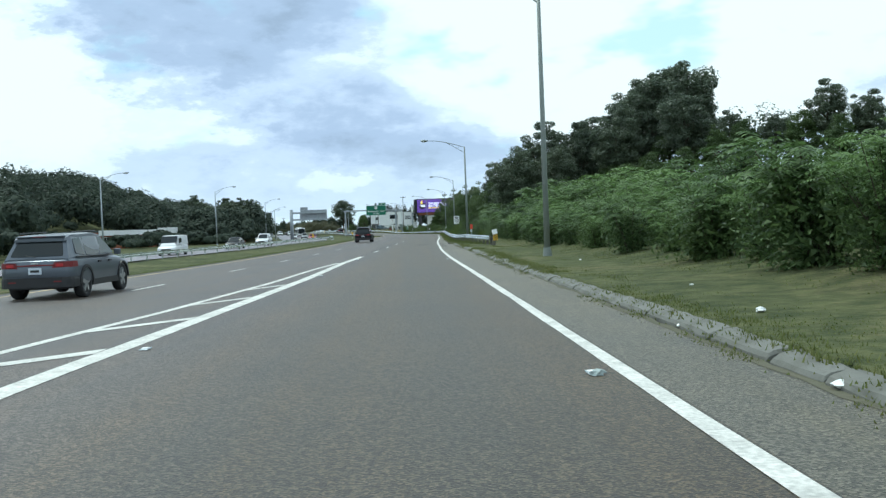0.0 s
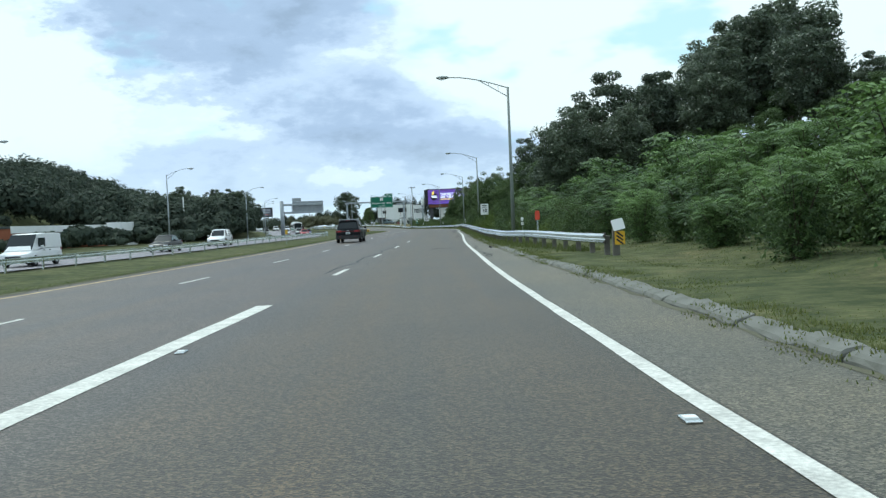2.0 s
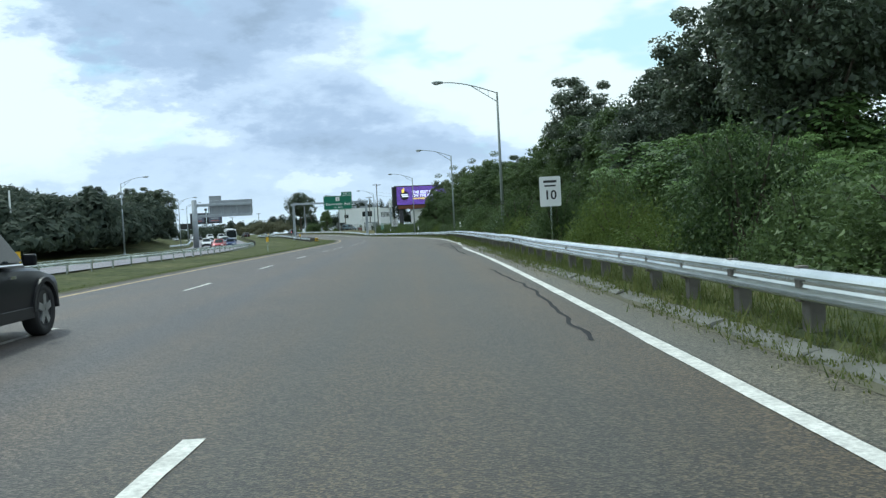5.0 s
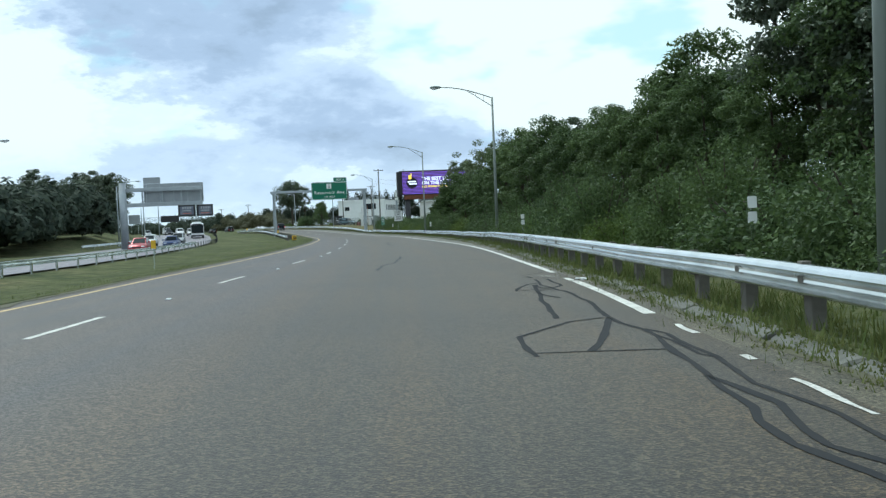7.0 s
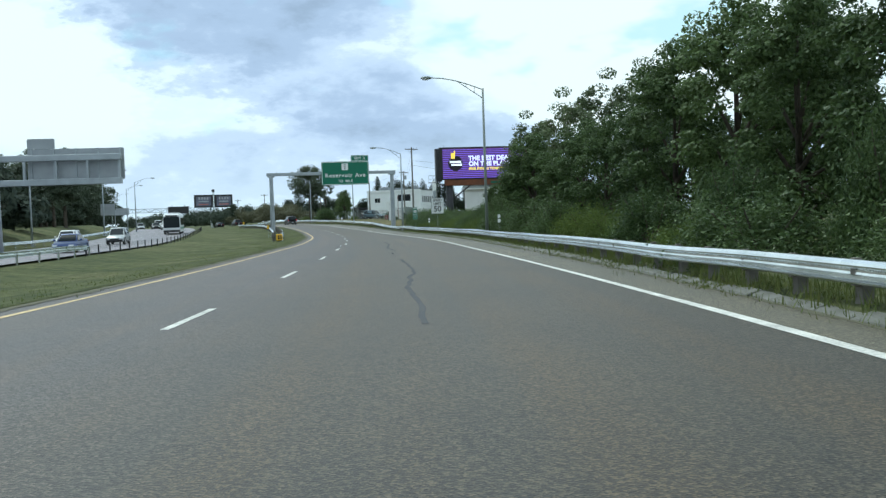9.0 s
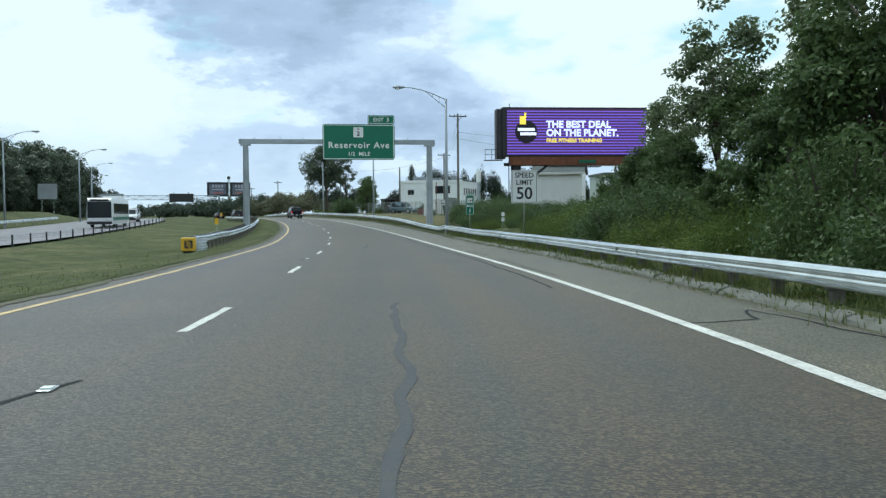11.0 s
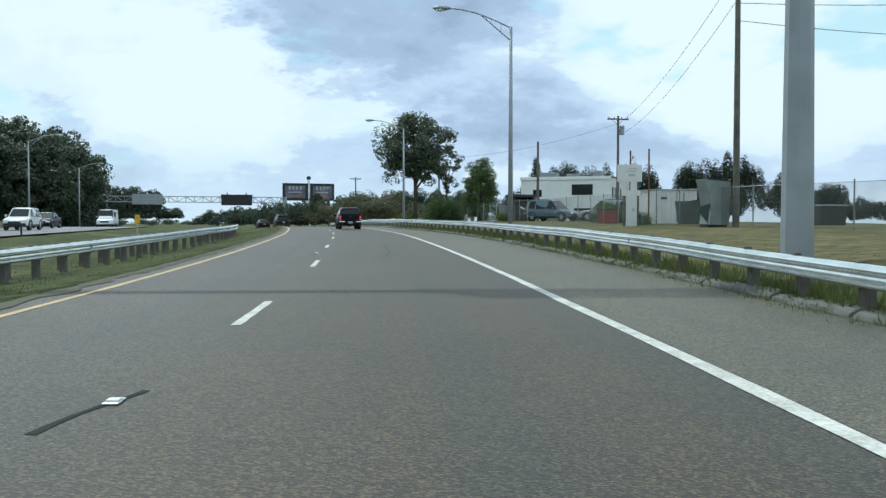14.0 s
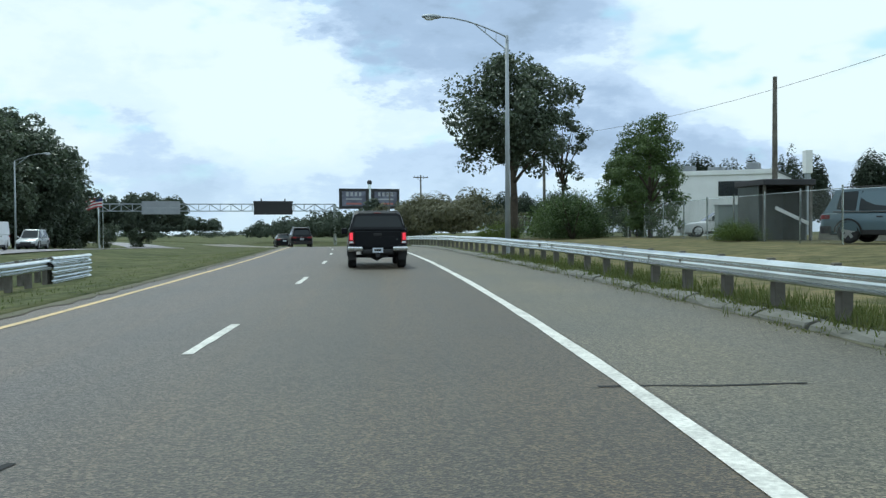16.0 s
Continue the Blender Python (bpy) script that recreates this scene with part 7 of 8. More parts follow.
    part("underside", box(bmesh.new(), -W * 0.8, W * 0.8, -L + 0.3, L - 0.3, clear - 0.04, clear + 0.06), BLACK, root)
    pl_ = part("number_plate", box(bmesh.new(), -0.16, 0.16, -L - 0.024, -L + 0.02, rear - 0.36, rear - 0.20), PLATE, root)
    part("plate_bar", box(bmesh.new(), -0.11, 0.11, -L - 0.030, -L - 0.0245, rear - 0.31, rear - 0.25), BLACK, pl_)
    if style == "suv":
        part("spoiler", box(bmesh.new(), -W * 0.64, W * 0.64, -L + 0.34, -L + 0.60, height - 0.075, height - 0.04, bevel=0.012), paint, root)
        part("high_brake_light", box(bmesh.new(), -0.16, 0.16, -L + 0.332, -L + 0.345, height - 0.068, height - 0.05), TAIL, root)
        part("rear_wiper", tube(bmesh.new(), [(0.0, -L + 0.085, rear + 0.06), (-0.26, -L + 0.10, rear + 0.10)], 0.009, 5), BLACK, root)
        part("badge_bar", box(bmesh.new(), -0.09, 0.09, -L - 0.016, -L + 0.02, rear - 0.105, rear - 0.075), CHROME, root)
        part("lamp_strip", box(bmesh.new(), -W * 0.55, W * 0.55, -L - 0.02, -L + 0.02, rear - 0.155, rear - 0.125), TAIL, root)
        for sx in (-1, 1):
            part("roof_rail", tube(bmesh.new(), [(sx * W * 0.70, -L + 0.7, height + 0.04), (sx * W * 0.70, 0.1, height + 0.06)], 0.02, 6), trim, root)
    return root


def paint_of(name, col, metal=0.3):
    dim_ = max(col) < 0.03
    return mat(name, col, 0.32, metal, var=0.06, scale=2.0, coat=0.05 if dim_ else 0.25, spec=0.18 if dim_ else 0.4)


SILVER, NIGHT, WHITE_CAR = paint_of("silver_grey_paint", (0.115, 0.130, 0.155), 0.5), paint_of("black_car_paint", (0.008, 0.009, 0.012), 0.0), paint_of("white_car_paint", (0.72, 0.73, 0.74), 0.0)
RED_CAR, BLUE_CAR, GREEN_CAR, GREY_CAR = paint_of("red_car_paint", (0.30, 0.03, 0.04)), paint_of("blue_car_paint", (0.045, 0.075, 0.20)), paint_of("blue_grey_car_paint", (0.12, 0.17, 0.20)), paint_of("grey_car_paint", (0.36, 0.38, 0.39))


def pickup(label, paint, lit=True):
    """A double-cab pickup with a chrome rear bumper and a covered bed; origin under its rear axle."""
    root = empty("pickup_truck", Matrix(), label, "pickup truck")
    W = 0.94
    bed = [(-0.98, 0.935, 0.60, 1.17), (-0.93, 0.97, 0.56, 1.20), (-0.5, 1.0, 0.54, 1.20), (0.62, 1.0, 0.54, 1.19)]
    part("bed", loft(bmesh.new(), [(y, hull_ring(W * k, a, b, 0.94, 0.95)) for y, k, a, b in bed]), paint, root)
    cab = [(0.66, 1.0, 0.50, 1.16), (1.6, 1.0, 0.48, 1.15), (2.7, 1.0, 0.48, 1.13), (3.0, 1.0, 0.48, 1.14), (3.7, 0.98, 0.50, 1.12), (4.2, 0.92, 0.54, 1.02), (4.4, 0.84, 0.60, 0.92)]
    part("body", loft(bmesh.new(), [(y, hull_ring(W * k, a, b, 0.93, 0.86)) for y, k, a, b in cab]), paint, root)

    def ring(wb, wt, zb, zt):
        h = [(W * wb, zb), (W * (wb * 0.55 + wt * 0.45), zb + (zt - zb) * 0.5), (W * wt, zt - 0.05), (W * wt * 0.84, zt)]
        return h + [(-x, z) for x, z in reversed(h)]

    part("cabin", loft(bmesh.new(), [(y, ring(*q)) for y, q in ((0.70, (0.90, 0.76, 1.13, 1.72)), (0.86, (0.91, 0.75, 1.13, 1.77)), (1.6, (0.92, 0.76, 1.13, 1.79)), (2.25, (0.91, 0.74, 1.12, 1.74)), (3.1, (0.86, 0.80, 1.11, 1.16)))]), paint, root)
    rr = []
    for y, wt, zt in ((0.62, 0.76, 1.74), (0.9, 0.78, 1.785), (1.6, 0.79, 1.80), (2.3, 0.76, 1.745)):
        rr.append((y, [(W * wt, zt - 0.06), (W * wt * 0.98, zt), (W * wt * 0.6, zt + 0.03), (-W * wt * 0.6, zt + 0.03), (-W * wt * 0.98, zt), (-W * wt, zt - 0.06)]))
    part("roof", loft(bmesh.new(), rr), paint, root)
    for sx in (-1, 1):
        for y0, y1, y2, y3 in ((0.80, 1.62, 1.62, 0.86), (1.74, 2.86, 2.28, 1.74)):
            pane(root, "side_window", [(sx * W * 0.905, y0, 1.17), (sx * W * 0.905, y1, 1.17), (sx * W * 0.78, y2, 1.66), (sx * W * 0.78, y3, 1.66)], GLASS, (sx, 0, 0.2))
    pane(root, "windscreen", [(-W * 0.76, 3.03, 1.19), (W * 0.76, 3.03, 1.19), (W * 0.70, 2.32, 1.70), (-W * 0.70, 2.32, 1.70)], GLASS, (0, 1, 0.5))
    # hard top over the bed
    tp = part("bed_top", loft(bmesh.new(), [(y, ring(*q)) for y, q in ((-0.99, (0.955, 0.93, 1.20, 1.24)), (-0.80, (0.96, 0.77, 1.20, 1.74)), (-0.66, (0.96, 0.76, 1.20, 1.82)), (0.58, (0.96, 0.77, 1.20, 1.85)))]), paint, root, "black hard top over the bed")
    pane(tp, "rear_window", [(-W * 0.84, -0.965, 1.30), (W * 0.84, -0.965, 1.30), (W * 0.70, -0.825, 1.65), (-W * 0.70, -0.825, 1.65)], GLASS, (0, -1, 0.4))
    part("top_lamp", box(bmesh.new(), -0.12, 0.12, -0.80, -0.70, 1.735, 1.765, bevel=0.01), TAIL, tp)
    for sx in (-1, 1):
        pane(tp, "side_window", [(sx * W * 0.935, -0.70, 1.30), (sx * W * 0.935, 0.45, 1.30), (sx * W * 0.845, 0.45, 1.64), (sx * W * 0.845, -0.62, 1.64)], GLASS, (sx, 0, 0.2))
    tg = part("tailgate", box(bmesh.new(), -0.71, 0.71, -1.035, -0.95, 0.64, 1.18, bevel=0.025), paint, root)
    part("tailgate_panel", box(bmesh.new(), -0.60, 0.60, -1.043, -1.034, 0.72, 1.00, bevel=0.004), paint, tg)
    part("tailgate_handle", box(bmesh.new(), -0.13, 0.13, -1.058, -1.034, 1.03, 1.11, bevel=0.01), BLACK, tg)
    part("badge_bar", box(bmesh.new(), 0.42, 0.62, -1.042, -1.0345, 0.90, 0.935), CHROME, tg)
    for sx in (-1, 1):
        lamp = part("tail_lamp", box(bmesh.new(), sx * 0.825 - 0.085, sx * 0.825 + 0.085, -1.03, -0.80, 0.78, 1.15, bevel=0.03), TAIL, root)
        part("brake_light", box(bmesh.new(), sx * 0.83 - 0.045, sx * 0.83 + 0.05, -1.045, -1.025, 0.90, 1.12, bevel=0.01), TAIL_ON, lamp)
        part("reverse_lens", box(bmesh.new(), sx * 0.825 - 0.06, sx * 0.825 + 0.06, -1.042, -1.025, 0.80, 0.86), HEAD, lamp)
        part("bumper_end", box(bmesh.new(), sx * 0.70 - 0.24, sx * 0.70 + 0.24, -1.16, -0.90, 0.54, 0.70, bevel=0.05), CHROME, root, "chrome bumper end")
        part("door_mirror", box(bmesh.new(), sx * 1.06 - 0.10, sx * 1.06 + 0.10, 2.62, 2.76, 1.08, 1.28, bevel=0.03), paint, root)
        for y in (0.0, 3.23):
            wheel(root, sx * 0.80, y, 0.395, 0.27)
            arch(root, sx * W * 0.99, y, 0.385, BLACK)
        part("mud_flap", box(bmesh.new(), sx * 0.80 - 0.13, sx * 0.80 + 0.13, -0.52, -0.50, 0.26, 0.56), BLACK, root)
        part("head_lamp", box(bmesh.new(), sx * 0.68 - 0.16, sx * 0.68 + 0.16, 4.2, 4.4, 0.80, 0.96, bevel=0.03), HEAD, root)
    part("bumper_step", box(bmesh.new(), -0.47, 0.47, -1.15, -0.92, 0.47, 0.60, bevel=0.03), BLACK, root)
    pl_ = part("number_plate", box(bmesh.new(), -0.165, 0.165, -1.166, -1.148, 0.50, 0.655), PLATE, root)
    part("plate_bar", box(bmesh.new(), -0.11, 0.11, -1.172, -1.1665, 0.55, 0.61), BLACK, pl_)
    part("hitch", box(bmesh.new(), -0.06, 0.06, -1.18, -0.8, 0.36, 0.46, bevel=0.01), DARK_METAL, root)
    part("rear_axle", tube(bmesh.new(), [(-0.7, 0, 0.37), (-0.2, 0, 0.37), (0, 0, 0.36), (0.2, 0, 0.37), (0.7, 0, 0.37)], [0.05, 0.06, 0.16, 0.06, 0.05], 10), DARK_METAL, root)
    part("frame_rail", box(bmesh.new(), -0.5, 0.5, -0.8, 4.0, 0.42, 0.56), BLACK, root)
    part("spare_wheel", tube(bmesh.new(), [(0, -0.55, 0.36), (0, -0.55, 0.52)], 0.33, 16), RUBBER, root)
    part("grille", box(bmesh.new(), -0.5, 0.5, 4.36, 4.42, 0.66, 0.90, bevel=0.02), CHROME, root)
    return root


truck = pickup("black double-cab pickup truck with lit tail lamps and chrome bumper", NIGHT)
truck.matrix_basis = spot(395.0, -0.55, 0, 1.0)
v = car("suv_car", "silver-grey SUV driving in the next lane", SILVER, 4.5, 1.86, 1.64, "suv")
v.matrix_basis = spot(25.9, -9.2, 0, -2)
v = car("suv_car", "black SUV with chrome trim in the inner lane", NIGHT, 4.8, 1.94, 1.76, "suv", trim=CHROME)
v.matrix_basis = spot(112.4, -6.3, 0, 0)
suv2 = copy_thing(v, spot(451, -4.8, 0, 4))
tagged(suv2, "black SUV ahead of the pickup truck")
v = car("sedan_car", "dark sedan far ahead in the inner lane", NIGHT, 4.7, 1.82, 1.45, "sedan")
v.matrix_basis = spot(470, -6.4, 0, 4)


def oncoming(ob, s, f, label=""):
    d = OPP_NEAR(s) + (OPP_FAR(s) - OPP_NEAR(s)) * f
    m = spot(s, d, OPP_DROP(s) + 0.002, 180)
    ob.matrix_basis = m
    return ob


van = oncoming(car("van", "white delivery van on the oncoming carriageway", WHITE_CAR, 5.2, 1.95, 2.0, "van", category="van"), 97, 0.25)
wsuv = oncoming(car("suv_car", "white SUV on the oncoming carriageway", WHITE_CAR, 4.7, 1.9, 1.72, "suv"), 140, 0.28)
bsed = oncoming(car("sedan_car", "black sedan on the oncoming carriageway", NIGHT, 4.7, 1.82, 1.45, "sedan"), 121, 0.28)


def again(ob, s, f, label):
    d = OPP_NEAR(s) + (OPP_FAR(s) - OPP_NEAR(s)) * f
    return tagged(copy_thing(ob, spot(s, d, OPP_DROP(s) + 0.002, 180)), label)


rsed = oncoming(car("sedan_car", "dark red sedan on the oncoming carriageway", RED_CAR, 4.6, 1.8, 1.45, "sedan"), 247, 0.3)
blsed = oncoming(car("sedan_car", "dark blue sedan on the oncoming carriageway", BLUE_CAR, 4.6, 1.8, 1.45, "sedan"), 270, 0.25)
again(wsuv, 292, 0.7, "white SUV in the far lane of the oncoming carriageway")
gsuv = oncoming(car("suv_car", "silver SUV with dark windows on the oncoming carriageway", GREY_CAR, 4.8, 1.92, 1.8, "suv"), 300, 0.4)
again(wsuv, 375, 0.3, "white SUV following the bus on the oncoming carriageway")
again(wsuv, 392, 0.45, "white SUV beside the long guardrail on the oncoming carriageway")
again(bsed, 407, 0.6, "black sedan following on the oncoming carriageway")
again(van, 432, 0.45, "white delivery van beyond the rail's end")
again(gsuv, 455, 0.7, "silver SUV far off on the oncoming carriageway")


def bus(label):
    root = empty("city_bus", Matrix(), label, "bus")
    part("body", loft(bmesh.new(), [(y, hull_ring(1.27 * k, 0.32, z, 0.97, 0.90)) for y, k, z in ((-6, 0.97, 2.85), (-5.8, 1, 3.0), (0, 1, 3.02), (5.7, 1, 3.0), (6.0, 0.96, 2.8))]), WHITE_CAR, root)
    part("windscreen", box(bmesh.new(), -1.16, 1.16, 5.97, 6.03, 0.98, 2.62, bevel=0.02), GLASS, root)
    for sx in (-1, 1):
        for k in range(7):
            y = -5.3 + 1.5 * k
            part("side_window", box(bmesh.new(), sx * 1.27 - 0.02, sx * 1.27 + 0.02, y, y + 1.36, 1.35, 2.45, bevel=0.01), GLASS, root)
        part("green_stripe", box(bmesh.new(), sx * 1.275 - 0.012, sx * 1.275 + 0.012, -5.8, 5.7, 0.75, 1.05), mat("bus_green", (0.02, 0.16, 0.10), 0.4), root)
        for y in (-3.4, 3.6):
            wheel(root, sx * 1.1, y, 0.48, 0.28)
        part("head_lamp", box(bmesh.new(), sx * 0.95 - 0.16, sx * 0.95 + 0.16, 5.98, 6.05, 0.72, 0.94, bevel=0.02), HEAD, root)
    part("roof_unit", box(bmesh.new(), -0.9, 0.9, -4.6, -1.6, 3.0, 3.28, bevel=0.08), WHITE_CAR, root)
    part("destination_board", box(bmesh.new(), -0.9, 0.9, 5.9, 6.02, 2.64, 2.86), BLACK, root)
    part("front_bumper", box(bmesh.new(), -1.2, 1.2, 5.9, 6.12, 0.34, 0.62, bevel=0.05), BLACK, root)
    return root


oncoming(bus("white and green city bus with dark windows, oncoming"), 348, 0.22)


# ---------------------------------------------------------------- buildings and yard
def building(name, m, w, dp, h, wall, label, roof="flat", rows=(), doors=(), ridge=0.0):
    """Walls with real openings' frames; x runs along the front, y to the back."""
    root = empty(name, m, label, "building")
    part("wall", box(bmesh.new(), 0, w, 0, dp, -1.5, h), wall, root)
    if roof == "flat":
        part("roof", box(bmesh.new(), -0.15, w + 0.15, -0.15, dp + 0.15, h, h + 0.28, bevel=0.04), ROOFING, root)
    else:
        bm = bmesh.new()
        pr = [(-0.35, h - 0.1), (w / 2, h + ridge), (w + 0.35, h - 0.1), (w / 2, h + ridge - 0.22)]
        loft(bm, [(-0.3, pr), (dp + 0.3, pr)])
        part("roof", bm, ROOFING, root)
        for y in (0.0, dp - 0.12):
            bm = bmesh.new()
            v0 = [bm.verts.new(p) for p in ((0, y, h), (w, y, h), (w / 2, y, h + ridge - 0.2))]
            v1 = [bm.verts.new(p) for p in ((0, y + 0.12, h), (w, y + 0.12, h), (w / 2, y + 0.12, h + ridge - 0.2))]
            bm.faces.new(v0)
            bm.faces.new(v1[::-1])
            for k in range(3):
                bm.faces.new((v0[k], v1[k], v1[(k + 1) % 3], v0[(k + 1) % 3]))
            part("gable", bm, wall, root)
    for side_, a, z, ww, hh in rows:
        mm = {"front": Matrix.Translation((a, 0, z)), "right": Matrix.Translation((w, a, z)) @ Matrix.Rotation(radians(90), 4, "Z")}[side_]
        win = part("window", box(bmesh.new(), -ww / 2, ww / 2, -0.025, 0.1, -hh / 2, hh / 2, mm), DARK_WINDOW, root)
        bm = bmesh.new()
        for x0, x1, z0, z1 in ((-ww / 2 - 0.07, ww / 2 + 0.07, hh / 2, hh / 2 + 0.07), (-ww / 2 - 0.07, ww / 2 + 0.07, -hh / 2 - 0.09, -hh / 2), (-ww / 2 - 0.07, -ww / 2, -hh / 2, hh / 2), (ww / 2, ww / 2 + 0.07, -hh / 2, hh / 2), (-0.025, 0.025, -hh / 2, hh / 2)):
            box(bm, x0, x1, -0.05, 0.06, z0, z1, mm)
        part("window_frame", bm, SIGN_WHITE, win)
    for a, ww, hh, mt in doors:
        part("door", box(bmesh.new(), a - ww / 2, a + ww / 2, -0.05, 0.05, -1.0, hh), mt, root)
    return root


def facing(s, d, h, turn):
    return spot(s, d, h, turn)


# white works building: a wide front, and a long side with a row of windows running back
works = building("works_building", Matrix.Translation((-54.0, 503.0, -1.7)) @ Matrix.Rotation(radians(-9.6), 4, "Z"), 18.0, 26, 9.6, WHITE_WALL, "white flat-roofed works building behind the yard fence",
                 rows=[("right", 2.6 + 2.7 * k, 6.7, 1.7, 2.0) for k in range(9)] + [("front", 3.4, 6.6, 1.8, 1.4)], doors=((12.6, 3.4, 3.6, DARK_WINDOW), (5.6, 1.3, 2.4, GREY_WALL)))
part("upper_hatch", box(bmesh.new(), 10.4, 14.6, -0.06, 0.05, 6.2, 8.3, bevel=0.02), DARK_WINDOW, works)
part("parapet", box(bmesh.new(), -0.2, 18.2, -0.22, 0.0, 9.2, 9.86, bevel=0.03), WHITE_WALL, works)
for a, b, z in ((2.4, 3.4, 1.1), (8.0, 2.2, 0.8), (13.6, 1.6, 1.3)):
    part("roof_unit", box(bmesh.new(), a, a + b, 5.0, 8.0, 9.88, 9.88 + z, bevel=0.05), SIGN_BACK, works)
house = building("white_house", facing(348, 23.4, 0.0, -22.5) @ Matrix.Translation((5.6, 0, 0)) @ Matrix.Rotation(radians(90), 4, "Z"), 7.0, 5.6, 5.7, WHITE_WALL, "white boarded house with a grey pitched roof behind the billboard", roof="gable", ridge=1.65)
part("chimney", box(bmesh.new(), 3.0, 3.5, 0.9, 1.4, 6.4, 8.0, bevel=0.02), WHITE_WALL, house)
part("eave_board", box(bmesh.new(), -0.42, -0.36, -0.2, 5.8, 5.46, 5.68), SIGN_WHITE, house)
for k in range(10):
    part("batten", box(bmesh.new(), -0.03, 0.0, 0.28 + 0.56 * k, 0.34 + 0.56 * k, -1.2, 5.55), WHITE_WALL, house)
shed = building("grey_shed", facing(353, 34.0, 0.0, -8), 15, 9.0, 5.6, GREY_WALL, "pale grey-green flat-roofed shed with white corner boards", rows=(("front", 3.0, 2.8, 1.2, 0.9), ("front", 10.5, 2.8, 1.2, 0.9)), doors=((6.5, 1.1, 1.2, ROOFING),))
part("corner_board", box(bmesh.new(), -0.06, 0.25, -0.06, 0.25, -1.4, 5.6), SIGN_WHITE, shed)
part("downpipe", tube(bmesh.new(), [(0.5, -0.08, -1.2), (0.5, -0.08, 5.5)], 0.05, 6), SIGN_WHITE, shed)
BRICK_WALL = mat("orange_brick_wall", (0.32, 0.115, 0.06), 0.85, var=0.25, scale=1.2)
depot = building("low_depot", spot(158, -53, -0.6, 90), 44, 16, 3.3, BRICK_WALL, "long low orange brick depot with a pale roof edge", rows=[("front", 4 + 6.0 * k, 1.9, 2.4, 1.0) for k in range(6)])
part("roof_edge", box(bmesh.new(), -0.3, 44.3, -0.3, -0.16, 2.7, 3.6), WHITE_WALL, depot)
part("end_block", box(bmesh.new(), 35, 44.2, -2.5, -0.31, -1.0, 3.9, bevel=0.03), WHITE_WALL, depot)
board = empty("notice_sign", spot(262, -50, -0.6, 0), "white two-panel sign on posts beyond the far road", "sign")
for x in (-1.0, 1.0):
    part("post", box(bmesh.new(), x - 0.06, x + 0.06, 0, 0.1, -0.8, 3.4), GALV, board)
for z in (3.0, 2.0):
    part("panel", box(bmesh.new(), -1.6, 1.6, -0.06, 0.0, z - 0.4, z + 0.4), SIGN_WHITE, board)
bars(board, ((0, 3.0, 2.2, 0.2), (0, 2.05, 2.0, 0.16)), -0.066, BLACK)
mast = empty("white_mast", spot(214.3, -43.6, -0.4), "plain slim white mast beyond the far road", "mast")
part("pole", tube(bmesh.new(), [(0, 0, -0.6), (0, 0, 8.4)], [0.16, 0.10], 10), SIGN_WHITE, mast)
far_sign = empty("sign_from_behind", spot(388, -36.5, BANK(388)), "grey back of a small road sign on two posts", "road sign")
part("panel", panel(bmesh.new(), 2.6, 2.2, 0.03, 0.08), SIGN_BACK, far_sign).matrix_basis = Matrix.Translation((0, 0, 2.9))
for x in (-0.8, 0.8):
    part("post", box(bmesh.new(), x - 0.05, x + 0.05, 0.02, 0.12, -0.5, 3.8), GALV, far_sign)


def utility_pole(s, d, h, label, arm=True, can=False):
    root = empty("utility_pole", spot(s, d, ground_h(s, d), 4.0), label, "utility pole", "wooden poles")
    part("pole", tube(bmesh.new(), [(0, 0, -0.5), (0, 0, h)], [0.17, 0.11], 9), POST_WOOD, root)
    if arm:
        part("crossarm", box(bmesh.new(), -1.15, 1.15, -0.06, 0.06, h - 0.40, h - 0.26), POST_WOOD, root)
        for x in (-1.0, -0.4, 0.4, 1.0):
            part("insulator", tube(bmesh.new(), [(x, 0, h - 0.26), (x, 0, h - 0.10)], 0.04, 6), DARK_METAL, root)
        for sx in (-1, 1):
            part("arm_brace", tube(bmesh.new(), [(sx * 0.6, 0.07, h - 0.38), (0, 0.1, h - 0.9)], 0.02, 5), DARK_METAL, root)
    if can:
        part("transformer", tube(bmesh.new(), [(0.42, 0, h - 1.9), (0.42, 0, h - 1.85), (0.42, 0, h - 1.0), (0.42, 0, h - 0.95)], [0.18, 0.25, 0.25, 0.18], 12), SIGN_BACK, root)
        part("bracket", box(bmesh.new(), 0.1, 0.3, -0.03, 0.03, h - 1.6, h - 1.5), DARK_METAL, root)
    return root


utility_pole(357.1, 16.45, 12.6, "weathered wooden utility pole with a crossarm")
utility_pole(406.2, 27.3, 10.6, "wooden utility pole with a crossarm and a transformer", can=True)
utility_pole(411.2, 20.4, 8.3, "bare dark wooden pole standing in the yard", arm=False)
utility_pole(455, 19, 10.4, "wooden utility pole far along the road")
utility_pole(505, 15, 10.0, "wooden utility pole far along the road")
utility_pole(560, 21, 10.5, "wooden utility pole far along the road")
utility_pole(600, 27, 11.0, "wooden utility pole far along the road")
for s, d, h in ((368.5, 16.0, 4.4), (366.5, 14.25, 4.2)):
    rod = empty("steel_rod", spot(s, d, ground_h(s, d)), "thin rust-brown steel rod standing beside the white board", "post")
    part("rod", tube(bmesh.new(), [(0, 0, -0.3), (0, 0, h)], 0.05, 7), RUST, rod)
wires = empty("overhead_wires", Matrix(), "thin black overhead wires between the poles", "wires")
